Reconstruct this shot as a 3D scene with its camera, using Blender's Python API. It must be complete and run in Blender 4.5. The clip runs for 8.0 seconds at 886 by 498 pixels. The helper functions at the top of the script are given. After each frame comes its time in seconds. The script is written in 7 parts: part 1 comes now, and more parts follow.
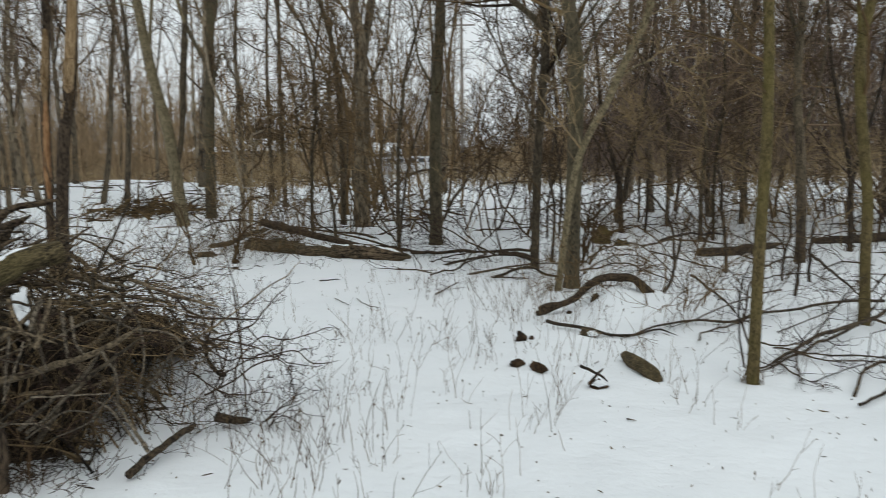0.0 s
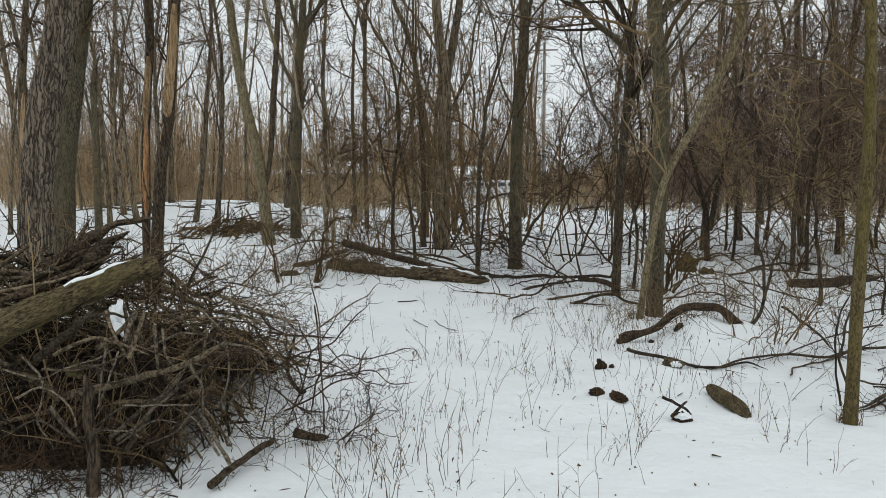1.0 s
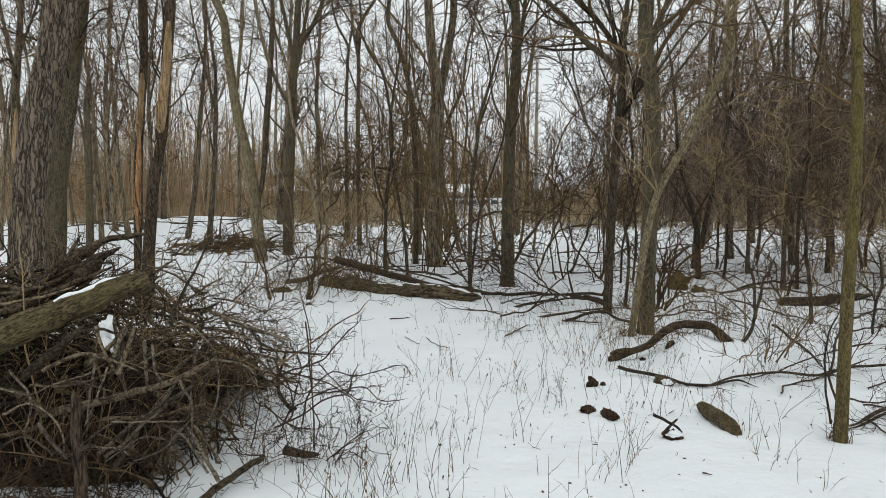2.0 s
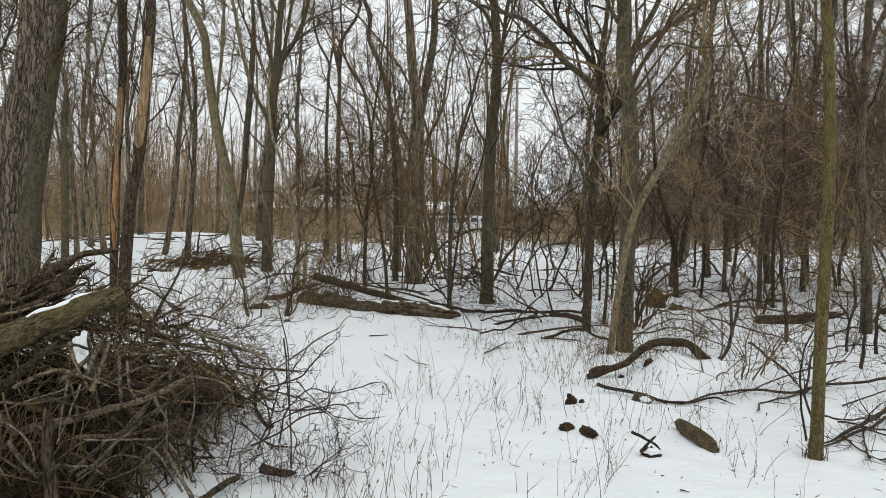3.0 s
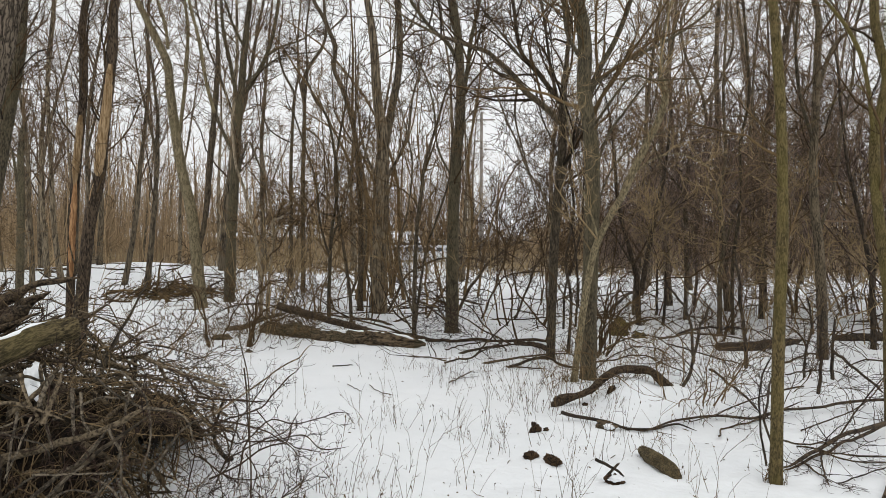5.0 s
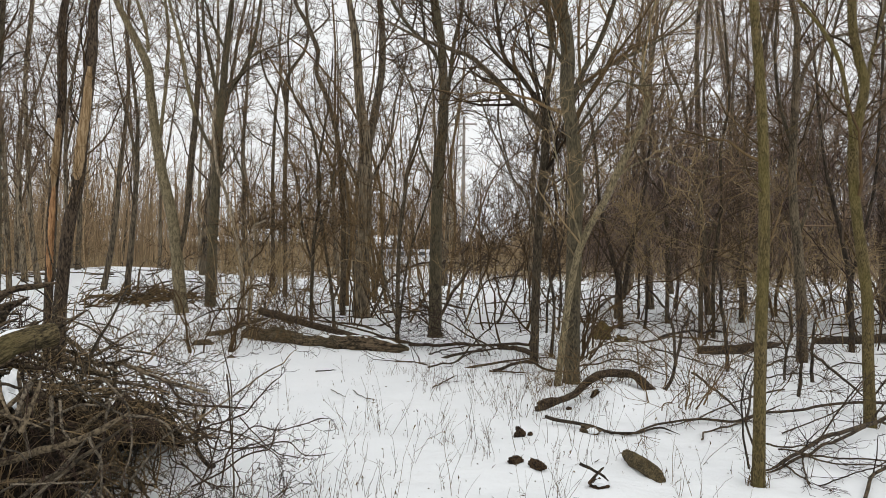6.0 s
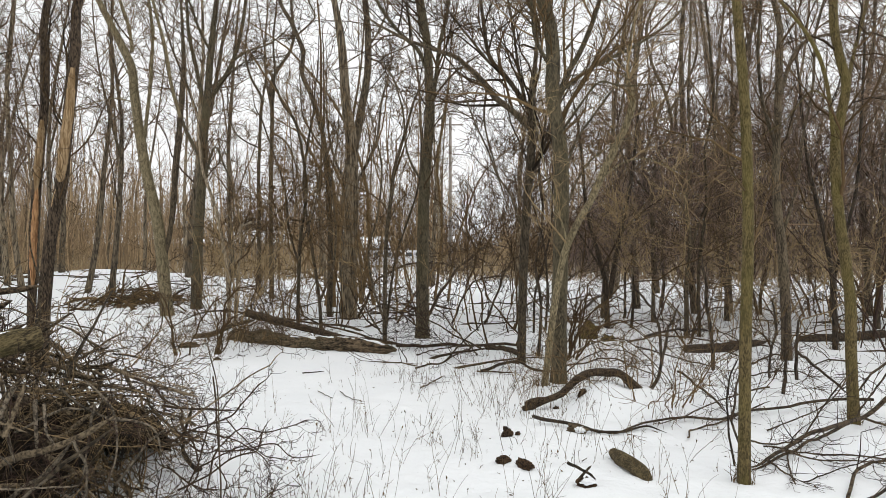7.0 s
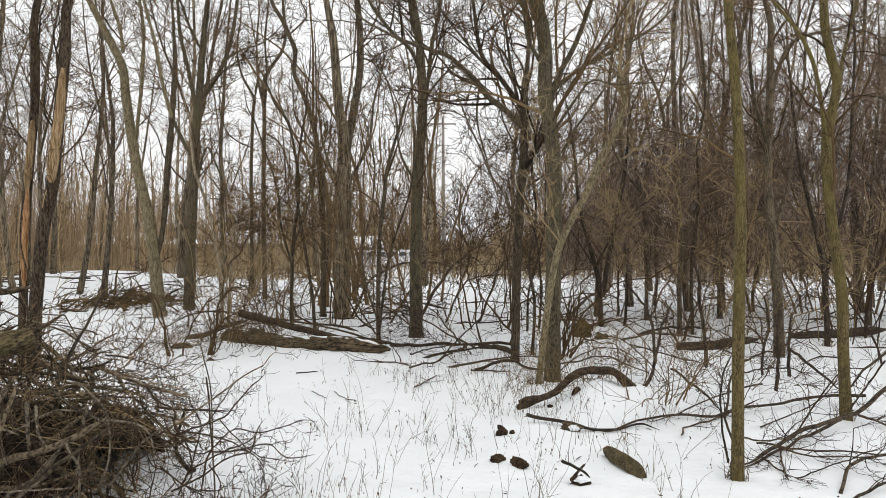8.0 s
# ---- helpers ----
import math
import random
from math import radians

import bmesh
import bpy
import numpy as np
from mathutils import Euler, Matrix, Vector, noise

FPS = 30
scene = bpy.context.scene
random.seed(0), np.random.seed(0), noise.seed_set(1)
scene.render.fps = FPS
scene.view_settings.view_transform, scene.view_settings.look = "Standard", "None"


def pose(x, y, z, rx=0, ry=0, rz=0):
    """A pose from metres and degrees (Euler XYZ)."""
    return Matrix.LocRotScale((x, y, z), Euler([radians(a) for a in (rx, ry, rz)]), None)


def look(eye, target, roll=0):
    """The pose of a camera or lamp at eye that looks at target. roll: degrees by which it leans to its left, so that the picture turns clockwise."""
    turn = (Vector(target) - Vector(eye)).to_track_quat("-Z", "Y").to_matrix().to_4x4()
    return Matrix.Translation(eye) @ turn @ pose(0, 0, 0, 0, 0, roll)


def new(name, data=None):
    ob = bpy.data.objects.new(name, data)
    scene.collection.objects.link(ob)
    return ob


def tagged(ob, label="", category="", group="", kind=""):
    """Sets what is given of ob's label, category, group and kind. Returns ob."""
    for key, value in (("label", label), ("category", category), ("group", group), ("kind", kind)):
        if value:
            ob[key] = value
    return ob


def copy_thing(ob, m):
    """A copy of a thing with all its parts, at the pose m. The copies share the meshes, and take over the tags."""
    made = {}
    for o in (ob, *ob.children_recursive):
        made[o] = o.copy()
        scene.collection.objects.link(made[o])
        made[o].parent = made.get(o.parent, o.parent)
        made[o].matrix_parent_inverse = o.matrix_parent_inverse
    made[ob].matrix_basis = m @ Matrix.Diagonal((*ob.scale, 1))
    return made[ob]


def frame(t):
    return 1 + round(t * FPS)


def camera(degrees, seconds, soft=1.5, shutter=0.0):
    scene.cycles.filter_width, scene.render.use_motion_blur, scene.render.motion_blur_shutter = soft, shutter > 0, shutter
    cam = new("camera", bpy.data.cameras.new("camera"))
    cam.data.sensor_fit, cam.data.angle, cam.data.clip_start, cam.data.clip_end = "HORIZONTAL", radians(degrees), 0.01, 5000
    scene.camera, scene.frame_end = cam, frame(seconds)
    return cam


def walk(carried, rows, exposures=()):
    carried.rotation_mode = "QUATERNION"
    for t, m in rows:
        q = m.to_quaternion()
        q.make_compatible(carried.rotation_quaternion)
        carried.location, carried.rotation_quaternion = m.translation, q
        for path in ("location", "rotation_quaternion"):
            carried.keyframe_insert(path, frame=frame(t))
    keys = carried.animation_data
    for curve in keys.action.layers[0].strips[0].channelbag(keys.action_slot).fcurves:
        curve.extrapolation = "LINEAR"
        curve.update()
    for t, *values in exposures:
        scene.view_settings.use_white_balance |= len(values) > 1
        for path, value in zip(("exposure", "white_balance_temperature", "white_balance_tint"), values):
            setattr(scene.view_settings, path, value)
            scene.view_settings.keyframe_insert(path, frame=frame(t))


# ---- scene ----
# ---- camera ----
cam = camera(62.0, 8.0, soft=0.7, shutter=0.35)
PATH = [
    (0, (0.058, 0.062, 1.593), (-0.007, 1.989, 1.351), -0.76),
    (0.2, (0.049, 0.072, 1.585), (-0.107, 2.004, 1.360), -0.65),
    (0.5, (0.053, 0.070, 1.587), (-0.190, 2.019, 1.379), -0.40),
    (1, (0.050, 0.072, 1.587), (-0.226, 2.027, 1.405), -0.15),
    (1.5, (0.059, 0.065, 1.585), (-0.216, 2.035, 1.426), -0.06),
    (3, (0.061, 0.059, 1.579), (-0.145, 2.049, 1.490), 0.49),
    (3.5, (0.061, 0.057, 1.571), (-0.122, 2.048, 1.508), 0.63),
    (4, (0.070, 0.055, 1.571), (-0.092, 2.049, 1.533), 0.58),
    (4.5, (0.081, 0.053, 1.565), (-0.057, 2.043, 1.546), 0.46),
    (6, (0.062, 0.067, 1.570), (-0.004, 2.065, 1.574), 0.39),
    (6.5, (0.058, 0.063, 1.567), (0.013, 2.069, 1.574), 0.27),
    (7, (0.065, 0.064, 1.569), (0.034, 2.066, 1.575), 0.06),
    (7.5, (0.069, 0.068, 1.569), (0.048, 2.072, 1.575), -0.15),
    (8, (0.065, 0.068, 1.567), (0.052, 2.077, 1.571), -0.24),
]
EXPOSURES = [(0.0, -0.12, 6270, 7), (1.5, -0.06, 6370, 8), (3.0, 0.1, 6420, 9), (3.5, 0.11, 6530, 11), (4.5, 0.12, 6600, 12), (6.0, 0.15, 6600, 12), (6.5, 0.28, 6620, 12), (8.0, 0.31, 6620, 12)]
walk(cam, [(t, look(eye, target, roll)) for t, eye, target, roll in PATH], EXPOSURES)

# ---- overcast winter light ----
world = bpy.data.worlds.new("overcast_sky")
scene.world = world
world.use_nodes = True
wn, wl = world.node_tree.nodes, world.node_tree.links
wn.clear()
sky = wn.new("ShaderNodeTexSky")
sky.sky_type = "NISHITA"
sky.sun_disc = False
sky.sun_elevation, sky.sun_rotation = radians(42), radians(200)
sky.air_density, sky.dust_density = 1.0, 3.0
soft_sky = wn.new("ShaderNodeHueSaturation")
soft_sky.inputs["Saturation"].default_value = 0.12
cloud = wn.new("ShaderNodeMix")
cloud.data_type = "RGBA"
cloud.inputs["Factor"].default_value = 0.88
cloud.inputs["B"].default_value = (8.8, 9.1, 9.2, 1)
back = wn.new("ShaderNodeBackground")
back.inputs["Strength"].default_value = 0.1
wout = wn.new("ShaderNodeOutputWorld")
wl.new(sky.outputs["Color"], soft_sky.inputs["Color"])
wl.new(soft_sky.outputs["Color"], cloud.inputs["A"])
wl.new(cloud.outputs["Result"], back.inputs["Color"])
wl.new(back.outputs["Background"], wout.inputs["Surface"])
sun = new("sun", bpy.data.lights.new("sun", "SUN"))
sun.data.energy, sun.data.angle, sun.data.color = 0.6, radians(40), (1, 0.97, 0.92)
sun.matrix_world = look((6, -14, 20), (0, 0, 0))


# ---- materials ----
def material(name, dark, light, scale=6.0, stretch=(1, 1, 1), rough=0.9, bump=0.4, moss=None, moss_amount=0.5, fine=4.0, depth=0.02, sat=1.32, turn=None, spread=(0.65, 1.4)):
    """Rough natural surface: colour in two scales of noise, relief, and patches of a second colour."""
    mat = bpy.data.materials.new(name)
    mat.use_nodes = True
    n, l = mat.node_tree.nodes, mat.node_tree.links
    bsdf = n["Principled BSDF"]
    bsdf.inputs["Roughness"].default_value = rough
    bsdf.inputs["Specular IOR Level"].default_value = 0.25
    co = n.new("ShaderNodeTexCoord")
    mp = n.new("ShaderNodeMapping")
    mp.inputs["Scale"].default_value = stretch
    if turn:
        # grain that runs along a slanting axis
        mp.vector_type = "TEXTURE"
        mp.inputs["Rotation"].default_value = [radians(a) for a in turn]
        mp.inputs["Scale"].default_value = [1 / k for k in stretch]
    l.new(co.outputs["Object"], mp.inputs["Vector"])
    big = n.new("ShaderNodeTexNoise")
    big.inputs["Scale"].default_value = scale
    big.inputs["Detail"].default_value = 6
    big.inputs["Roughness"].default_value = 0.65
    small = n.new("ShaderNodeTexNoise")
    small.inputs["Scale"].default_value = scale * fine
    small.inputs["Detail"].default_value = 4
    l.new(mp.outputs["Vector"], big.inputs["Vector"])
    l.new(mp.outputs["Vector"], small.inputs["Vector"])
    add = n.new("ShaderNodeMath")
    add.operation = "ADD"
    l.new(big.outputs["Fac"], add.inputs[0])
    l.new(small.outputs["Fac"], add.inputs[1])
    ramp = n.new("ShaderNodeMapRange")
    ramp.inputs["From Min"].default_value, ramp.inputs["From Max"].default_value = 0.84, 1.16
    l.new(add.outputs[0], ramp.inputs["Value"])
    mix = n.new("ShaderNodeMix")
    mix.data_type = "RGBA"
    mix.inputs["A"].default_value, mix.inputs["B"].default_value = (*dark, 1), (*light, 1)
    l.new(ramp.outputs["Result"], mix.inputs["Factor"])
    colour = mix.outputs["Result"]
    if moss:
        patch = n.new("ShaderNodeTexNoise")
        patch.inputs["Scale"].default_value = 1.7
        patch.inputs["Detail"].default_value = 5
        l.new(co.outputs["Object"], patch.inputs["Vector"])
        cut = n.new("ShaderNodeMapRange")
        cut.inputs["From Min"].default_value, cut.inputs["From Max"].default_value = 0.42, 0.66
        cut.inputs["To Max"].default_value = moss_amount
        l.new(patch.outputs["Fac"], cut.inputs["Value"])
        second = n.new("ShaderNodeMix")
        second.data_type = "RGBA"
        second.inputs["B"].default_value = (*moss, 1)
        l.new(cut.outputs["Result"], second.inputs["Factor"])
        l.new(colour, second.inputs["A"])
        colour = second.outputs["Result"]
    info = n.new("ShaderNodeObjectInfo")
    vary = n.new("ShaderNodeMapRange")
    vary.inputs["To Min"].default_value, vary.inputs["To Max"].default_value = spread
    l.new(info.outputs["Random"], vary.inputs["Value"])
    hsv = n.new("ShaderNodeHueSaturation")
    hsv.inputs["Saturation"].default_value = sat
    l.new(vary.outputs["Result"], hsv.inputs["Value"])
    l.new(colour, hsv.inputs["Color"])
    l.new(hsv.outputs["Color"], bsdf.inputs["Base Color"])
    if bump:
        bp = n.new("ShaderNodeBump")
        bp.inputs["Strength"].default_value, bp.inputs["Distance"].default_value = bump, depth
        l.new(add.outputs[0], bp.inputs["Height"])
        l.new(bp.outputs["Normal"], bsdf.inputs["Normal"])
    return mat


def furrowed_material(name, crack_shade, ridge):
    """Old bark: long braided ridges between dark cracks, with furrow shade put into the colour."""
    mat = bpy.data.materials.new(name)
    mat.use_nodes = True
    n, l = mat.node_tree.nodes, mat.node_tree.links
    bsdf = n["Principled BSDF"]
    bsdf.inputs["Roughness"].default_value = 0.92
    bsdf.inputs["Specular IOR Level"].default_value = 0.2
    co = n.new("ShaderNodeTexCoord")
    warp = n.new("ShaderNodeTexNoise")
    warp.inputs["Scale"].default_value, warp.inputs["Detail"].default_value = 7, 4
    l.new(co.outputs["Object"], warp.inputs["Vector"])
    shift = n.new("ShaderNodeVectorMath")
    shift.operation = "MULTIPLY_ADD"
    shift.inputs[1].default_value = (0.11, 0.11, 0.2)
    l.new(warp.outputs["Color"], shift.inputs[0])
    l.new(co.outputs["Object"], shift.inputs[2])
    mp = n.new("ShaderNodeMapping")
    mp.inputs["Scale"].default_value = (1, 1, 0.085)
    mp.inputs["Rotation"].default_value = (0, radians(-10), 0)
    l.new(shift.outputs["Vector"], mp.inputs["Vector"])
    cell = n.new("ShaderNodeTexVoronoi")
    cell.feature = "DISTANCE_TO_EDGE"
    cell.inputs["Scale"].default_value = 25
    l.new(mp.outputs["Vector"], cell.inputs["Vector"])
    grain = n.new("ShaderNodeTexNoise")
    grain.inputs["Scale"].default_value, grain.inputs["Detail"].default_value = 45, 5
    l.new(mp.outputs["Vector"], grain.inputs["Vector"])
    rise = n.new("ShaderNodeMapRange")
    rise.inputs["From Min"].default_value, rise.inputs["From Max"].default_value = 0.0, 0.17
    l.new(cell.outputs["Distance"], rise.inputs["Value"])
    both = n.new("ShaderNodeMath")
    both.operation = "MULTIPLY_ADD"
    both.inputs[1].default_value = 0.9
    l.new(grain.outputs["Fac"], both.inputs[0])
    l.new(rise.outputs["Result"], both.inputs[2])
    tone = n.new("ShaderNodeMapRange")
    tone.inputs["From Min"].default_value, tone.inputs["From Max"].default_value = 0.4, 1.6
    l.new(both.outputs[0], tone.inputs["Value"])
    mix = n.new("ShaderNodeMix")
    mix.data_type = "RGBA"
    mix.inputs["A"].default_value, mix.inputs["B"].default_value = (*crack_shade, 1), (*ridge, 1)
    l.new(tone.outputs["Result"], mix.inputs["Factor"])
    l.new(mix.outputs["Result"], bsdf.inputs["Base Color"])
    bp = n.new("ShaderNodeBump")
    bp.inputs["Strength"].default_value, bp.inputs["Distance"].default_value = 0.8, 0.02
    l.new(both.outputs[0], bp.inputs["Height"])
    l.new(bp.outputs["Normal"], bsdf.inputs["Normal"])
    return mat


def twig_material(name, dark, light, skew=1.0):
    """Thin wood: each twig has its own tone."""
    mat = bpy.data.materials.new(name)
    mat.use_nodes = True
    n, l = mat.node_tree.nodes, mat.node_tree.links
    bsdf = n["Principled BSDF"]
    bsdf.inputs["Roughness"].default_value = 0.85
    bsdf.inputs["Specular IOR Level"].default_value = 0.25
    geo = n.new("ShaderNodeNewGeometry")
    mix = n.new("ShaderNodeMix")
    mix.data_type = "RGBA"
    mix.inputs["A"].default_value, mix.inputs["B"].default_value = (*dark, 1), (*light, 1)
    share = n.new("ShaderNodeMath")
    share.operation = "POWER"
    share.inputs[1].default_value = skew
    l.new(geo.outputs["Random Per Island"], share.inputs[0])
    l.new(share.outputs[0], mix.inputs["Factor"])
    grain = n.new("ShaderNodeTexNoise")
    grain.inputs["Scale"].default_value = 18
    co = n.new("ShaderNodeTexCoord")
    l.new(co.outputs["Object"], grain.inputs["Vector"])
    tone = n.new("ShaderNodeMapRange")
    tone.inputs["To Min"].default_value, tone.inputs["To Max"].default_value = 0.65, 1.35
    l.new(grain.outputs["Fac"], tone.inputs["Value"])
    hsv = n.new("ShaderNodeHueSaturation")
    hsv.inputs["Saturation"].default_value = 1.5
    l.new(tone.outputs["Result"], hsv.inputs["Value"])
    l.new(mix.outputs["Result"], hsv.inputs["Color"])
    l.new(hsv.outputs["Color"], bsdf.inputs["Base Color"])
    return mat


def plain(name, colour, rough=0.6, metal=0.0):
    mat = bpy.data.materials.new(name)
    mat.use_nodes = True
    bsdf = mat.node_tree.nodes["Principled BSDF"]
    bsdf.inputs["Base Color"].default_value = (*colour, 1)
    bsdf.inputs["Roughness"].default_value = rough
    bsdf.inputs["Metallic"].default_value = metal
    return mat


def snow_material():
    """Old snow with grains, faint grey patches and scattered bark crumbs; far off, dry field grass stands through it."""
    mat = bpy.data.materials.new("snow")
    mat.use_nodes = True
    n, l = mat.node_tree.nodes, mat.node_tree.links
    bsdf = n["Principled BSDF"]
    bsdf.inputs["Roughness"].default_value = 0.75
    bsdf.inputs["Specular IOR Level"].default_value = 0.2
    co = n.new("ShaderNodeTexCoord")
    patch = n.new("ShaderNodeTexNoise")
    patch.inputs["Scale"].default_value, patch.inputs["Detail"].default_value = 0.9, 6
    crumbs = n.new("ShaderNodeTexNoise")
    crumbs.inputs["Scale"].default_value, crumbs.inputs["Detail"].default_value = 38, 2
    grain = n.new("ShaderNodeTexNoise")
    grain.inputs["Scale"].default_value, grain.inputs["Detail"].default_value = 14, 6
    for t in (patch, crumbs, grain):
        l.new(co.outputs["Object"], t.inputs["Vector"])
    tone = n.new("ShaderNodeMix")
    tone.data_type = "RGBA"
    tone.inputs["A"].default_value, tone.inputs["B"].default_value = (0.74, 0.77, 0.79, 1), (0.86, 0.88, 0.89, 1)
    l.new(patch.outputs["Fac"], tone.inputs["Factor"])
    spot = n.new("ShaderNodeMapRange")
    spot.inputs["From Min"].default_value, spot.inputs["From Max"].default_value = 0.735, 0.78
    spot.inputs["To Max"].default_value = 0.75
    l.new(crumbs.outputs["Fac"], spot.inputs["Value"])
    dirt = n.new("ShaderNodeMix")
    dirt.data_type = "RGBA"
    dirt.inputs["B"].default_value = (0.10, 0.07, 0.045, 1)
    l.new(spot.outputs["Result"], dirt.inputs["Factor"])
    l.new(tone.outputs["Result"], dirt.inputs["A"])
    # the field beyond the wood, brown with dead grass
    sep = n.new("ShaderNodeSeparateXYZ")
    l.new(co.outputs["Object"], sep.inputs["Vector"])
    field_noise = n.new("ShaderNodeTexNoise")
    field_noise.inputs["Scale"].default_value, field_noise.inputs["Detail"].default_value = 0.12, 5
    l.new(co.outputs["Object"], field_noise.inputs["Vector"])
    wob = n.new("ShaderNodeMath")
    wob.operation = "MULTIPLY_ADD"
    wob.inputs[1].default_value = 40
    l.new(field_noise.outputs["Fac"], wob.inputs[0])
    l.new(sep.outputs["Y"], wob.inputs[2])
    reach = n.new("ShaderNodeMapRange")
    reach.inputs["From Min"].default_value, reach.inputs["From Max"].default_value = 84, 92
    reach.inputs["To Max"].default_value = 0.8
    l.new(wob.outputs[0], reach.inputs["Value"])
    field = n.new("ShaderNodeMix")
    field.data_type = "RGBA"
    field.inputs["B"].default_value = (0.33, 0.28, 0.22, 1)
    l.new(reach.outputs["Result"], field.inputs["Factor"])
    l.new(dirt.outputs["Result"], field.inputs["A"])
    l.new(field.outputs["Result"], bsdf.inputs["Base Color"])
    bp = n.new("ShaderNodeBump")
    bp.inputs["Strength"].default_value, bp.inputs["Distance"].default_value = 0.5, 0.03
    l.new(grain.outputs["Fac"], bp.inputs["Height"])
    l.new(bp.outputs["Normal"], bsdf.inputs["Normal"])
    return mat


SNOW = snow_material()
BARK_GREY = material("grey_brown_bark", (0.02, 0.0155, 0.0108), (0.175, 0.138, 0.097), 24, (1, 1, 0.26), bump=1.0, moss=(0.13, 0.112, 0.07), moss_amount=0.35, sat=1.12, spread=(0.6, 1.15))
BARK_PALE = material("pale_grey_bark", (0.034, 0.0275, 0.02), (0.2106, 0.1716, 0.1209), 9, (1, 1, 0.14), bump=0.8, sat=1.1)
BARK_GREEN = material("algae_green_bark", (0.05, 0.04, 0.022), (0.178, 0.143, 0.083), 30, (1, 1, 0.35), bump=0.8, moss=(0.145, 0.126, 0.055), moss_amount=0.6, sat=1.25, spread=(0.85, 1.15))
BARK_LEAN = material("pale_olive_bark", (0.07, 0.058, 0.037), (0.29, 0.243, 0.158), 26, (1, 1, 0.3), bump=0.8, moss=(0.15, 0.13, 0.075), moss_amount=0.3, sat=1.12, spread=(0.9, 1.1))
BARK_TORN = material("torn_brown_bark", (0.016, 0.012, 0.009), (0.125, 0.094, 0.067), 24, (1, 1, 0.2), bump=1.0, sat=1.15, spread=(0.95, 1.05))
BARK_DARK = material("dark_bark", (0.012, 0.0095, 0.0075), (0.08, 0.063, 0.047), 24, (1, 1, 0.2), bump=1.0, sat=1.15)
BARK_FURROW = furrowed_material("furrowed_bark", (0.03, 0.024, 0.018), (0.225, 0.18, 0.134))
BARK_OLIVE = material("olive_brown_bark", (0.032, 0.027, 0.0185), (0.138, 0.115, 0.078), 22, (1, 1, 0.25), bump=0.9, moss=(0.108, 0.094, 0.054), moss_amount=0.6, sat=1.1, spread=(0.95, 1.05))
BARK_LIGHT = material("pale_lit_bark", (0.085, 0.07, 0.05), (0.33, 0.275, 0.203), 22, (1, 1, 0.22), bump=0.9, sat=1.12, spread=(1.0, 1.35))
BARE_WOOD = material("peeled_wood", (0.2, 0.14, 0.085), (0.42, 0.32, 0.215), 14, (1, 1, 0.1), bump=0.6, sat=1.22, spread=(0.9, 1.1))
RED_WOOD = material("reddish_bare_wood", (0.1925, 0.1128, 0.06875), (0.465, 0.3, 0.1875), 14, (1, 1, 0.1), bump=0.6, sat=1.22, spread=(0.9, 1.1))
LOG_MOSS = material("mossy_log", (0.034, 0.026, 0.014), (0.2, 0.157, 0.083), 34, (0.25, 1, 1), bump=1.0, depth=0.03, moss=(0.2, 0.17, 0.07), moss_amount=0.55, turn=(0, -27, 37), sat=1.05, spread=(1.0, 1.0))
LOG_DARK = material("damp_log", (0.02, 0.016, 0.009), (0.15, 0.117, 0.063), 26, (1, 1, 1), bump=0.9, moss=(0.1, 0.09, 0.045), moss_amount=0.3)
LOG_CHUNK = material("mossy_chunk", (0.03, 0.022, 0.0125), (0.215, 0.165, 0.095), 30, (1, 0.35, 1), bump=1.0, depth=0.03, moss=(0.13, 0.11, 0.06), moss_amount=0.4, sat=1.1, spread=(1.0, 1.0))
CLOD = material("damp_earth_and_bark", (0.012, 0.009, 0.007), (0.1, 0.068, 0.046), 26, bump=1.0, depth=0.03, spread=(0.8, 1.3))
LOG_BROWN = material("rotten_log", (0.022, 0.016, 0.0105), (0.19, 0.14, 0.09), 13, (0.2, 1, 1), bump=1.0, depth=0.04, moss=(0.1, 0.088, 0.046), moss_amount=0.4, sat=1.05, spread=(0.9, 1.1))
BARK_ROT = material("damp_brown_bark", (0.022, 0.016, 0.011), (0.105, 0.078, 0.054), 18, (1, 1, 1), bump=1.0, sat=1.15, spread=(0.95, 1.05))
# near-black for the shade painted inside the brush pile, and one bark scrap
SHADE_AND_SCRAP = material("pile_shade_and_bark_scrap", (0.006, 0.0045, 0.0035), (0.03, 0.021, 0.014), 14, bump=1.0, depth=0.03)
TWIG_BROWN = twig_material("brown_twigs", (0.01, 0.0075, 0.0052), (0.108, 0.08, 0.055))
TWIG_GREY = twig_material("grey_twigs", (0.042, 0.0324, 0.0234), (0.184, 0.144, 0.104))
TWIG_RED = twig_material("reddish_shoots", (0.03, 0.022, 0.016), (0.12, 0.088, 0.063))
TWIG_PALE = twig_material("pale_twigs", (0.044, 0.0341, 0.02585), (0.21, 0.165, 0.126))
TWIG_FRINGE = twig_material("dark_thorn_twigs", (0.012, 0.009, 0.007), (0.1, 0.077, 0.058), 1.5)
TWIG_VINE = twig_material("vine_twigs", (0.045, 0.035, 0.028), (0.29, 0.23, 0.182), 1.3)
TWIG_CURTAIN = twig_material("purple_brown_vines", (0.045, 0.037, 0.033), (0.33, 0.269, 0.239), 1.5)
TWIG_OLIVE = twig_material("olive_tan_twigs", (0.11, 0.089, 0.065), (0.38, 0.31, 0.222))
TWIG_PILE = twig_material("weathered_brushwood", (0.006, 0.0046, 0.0032), (0.27, 0.215, 0.155), 1.8)
TWIG_DARK = twig_material("dark_twigs", (0.0126, 0.0091, 0.0077), (0.056, 0.0406, 0.0336))
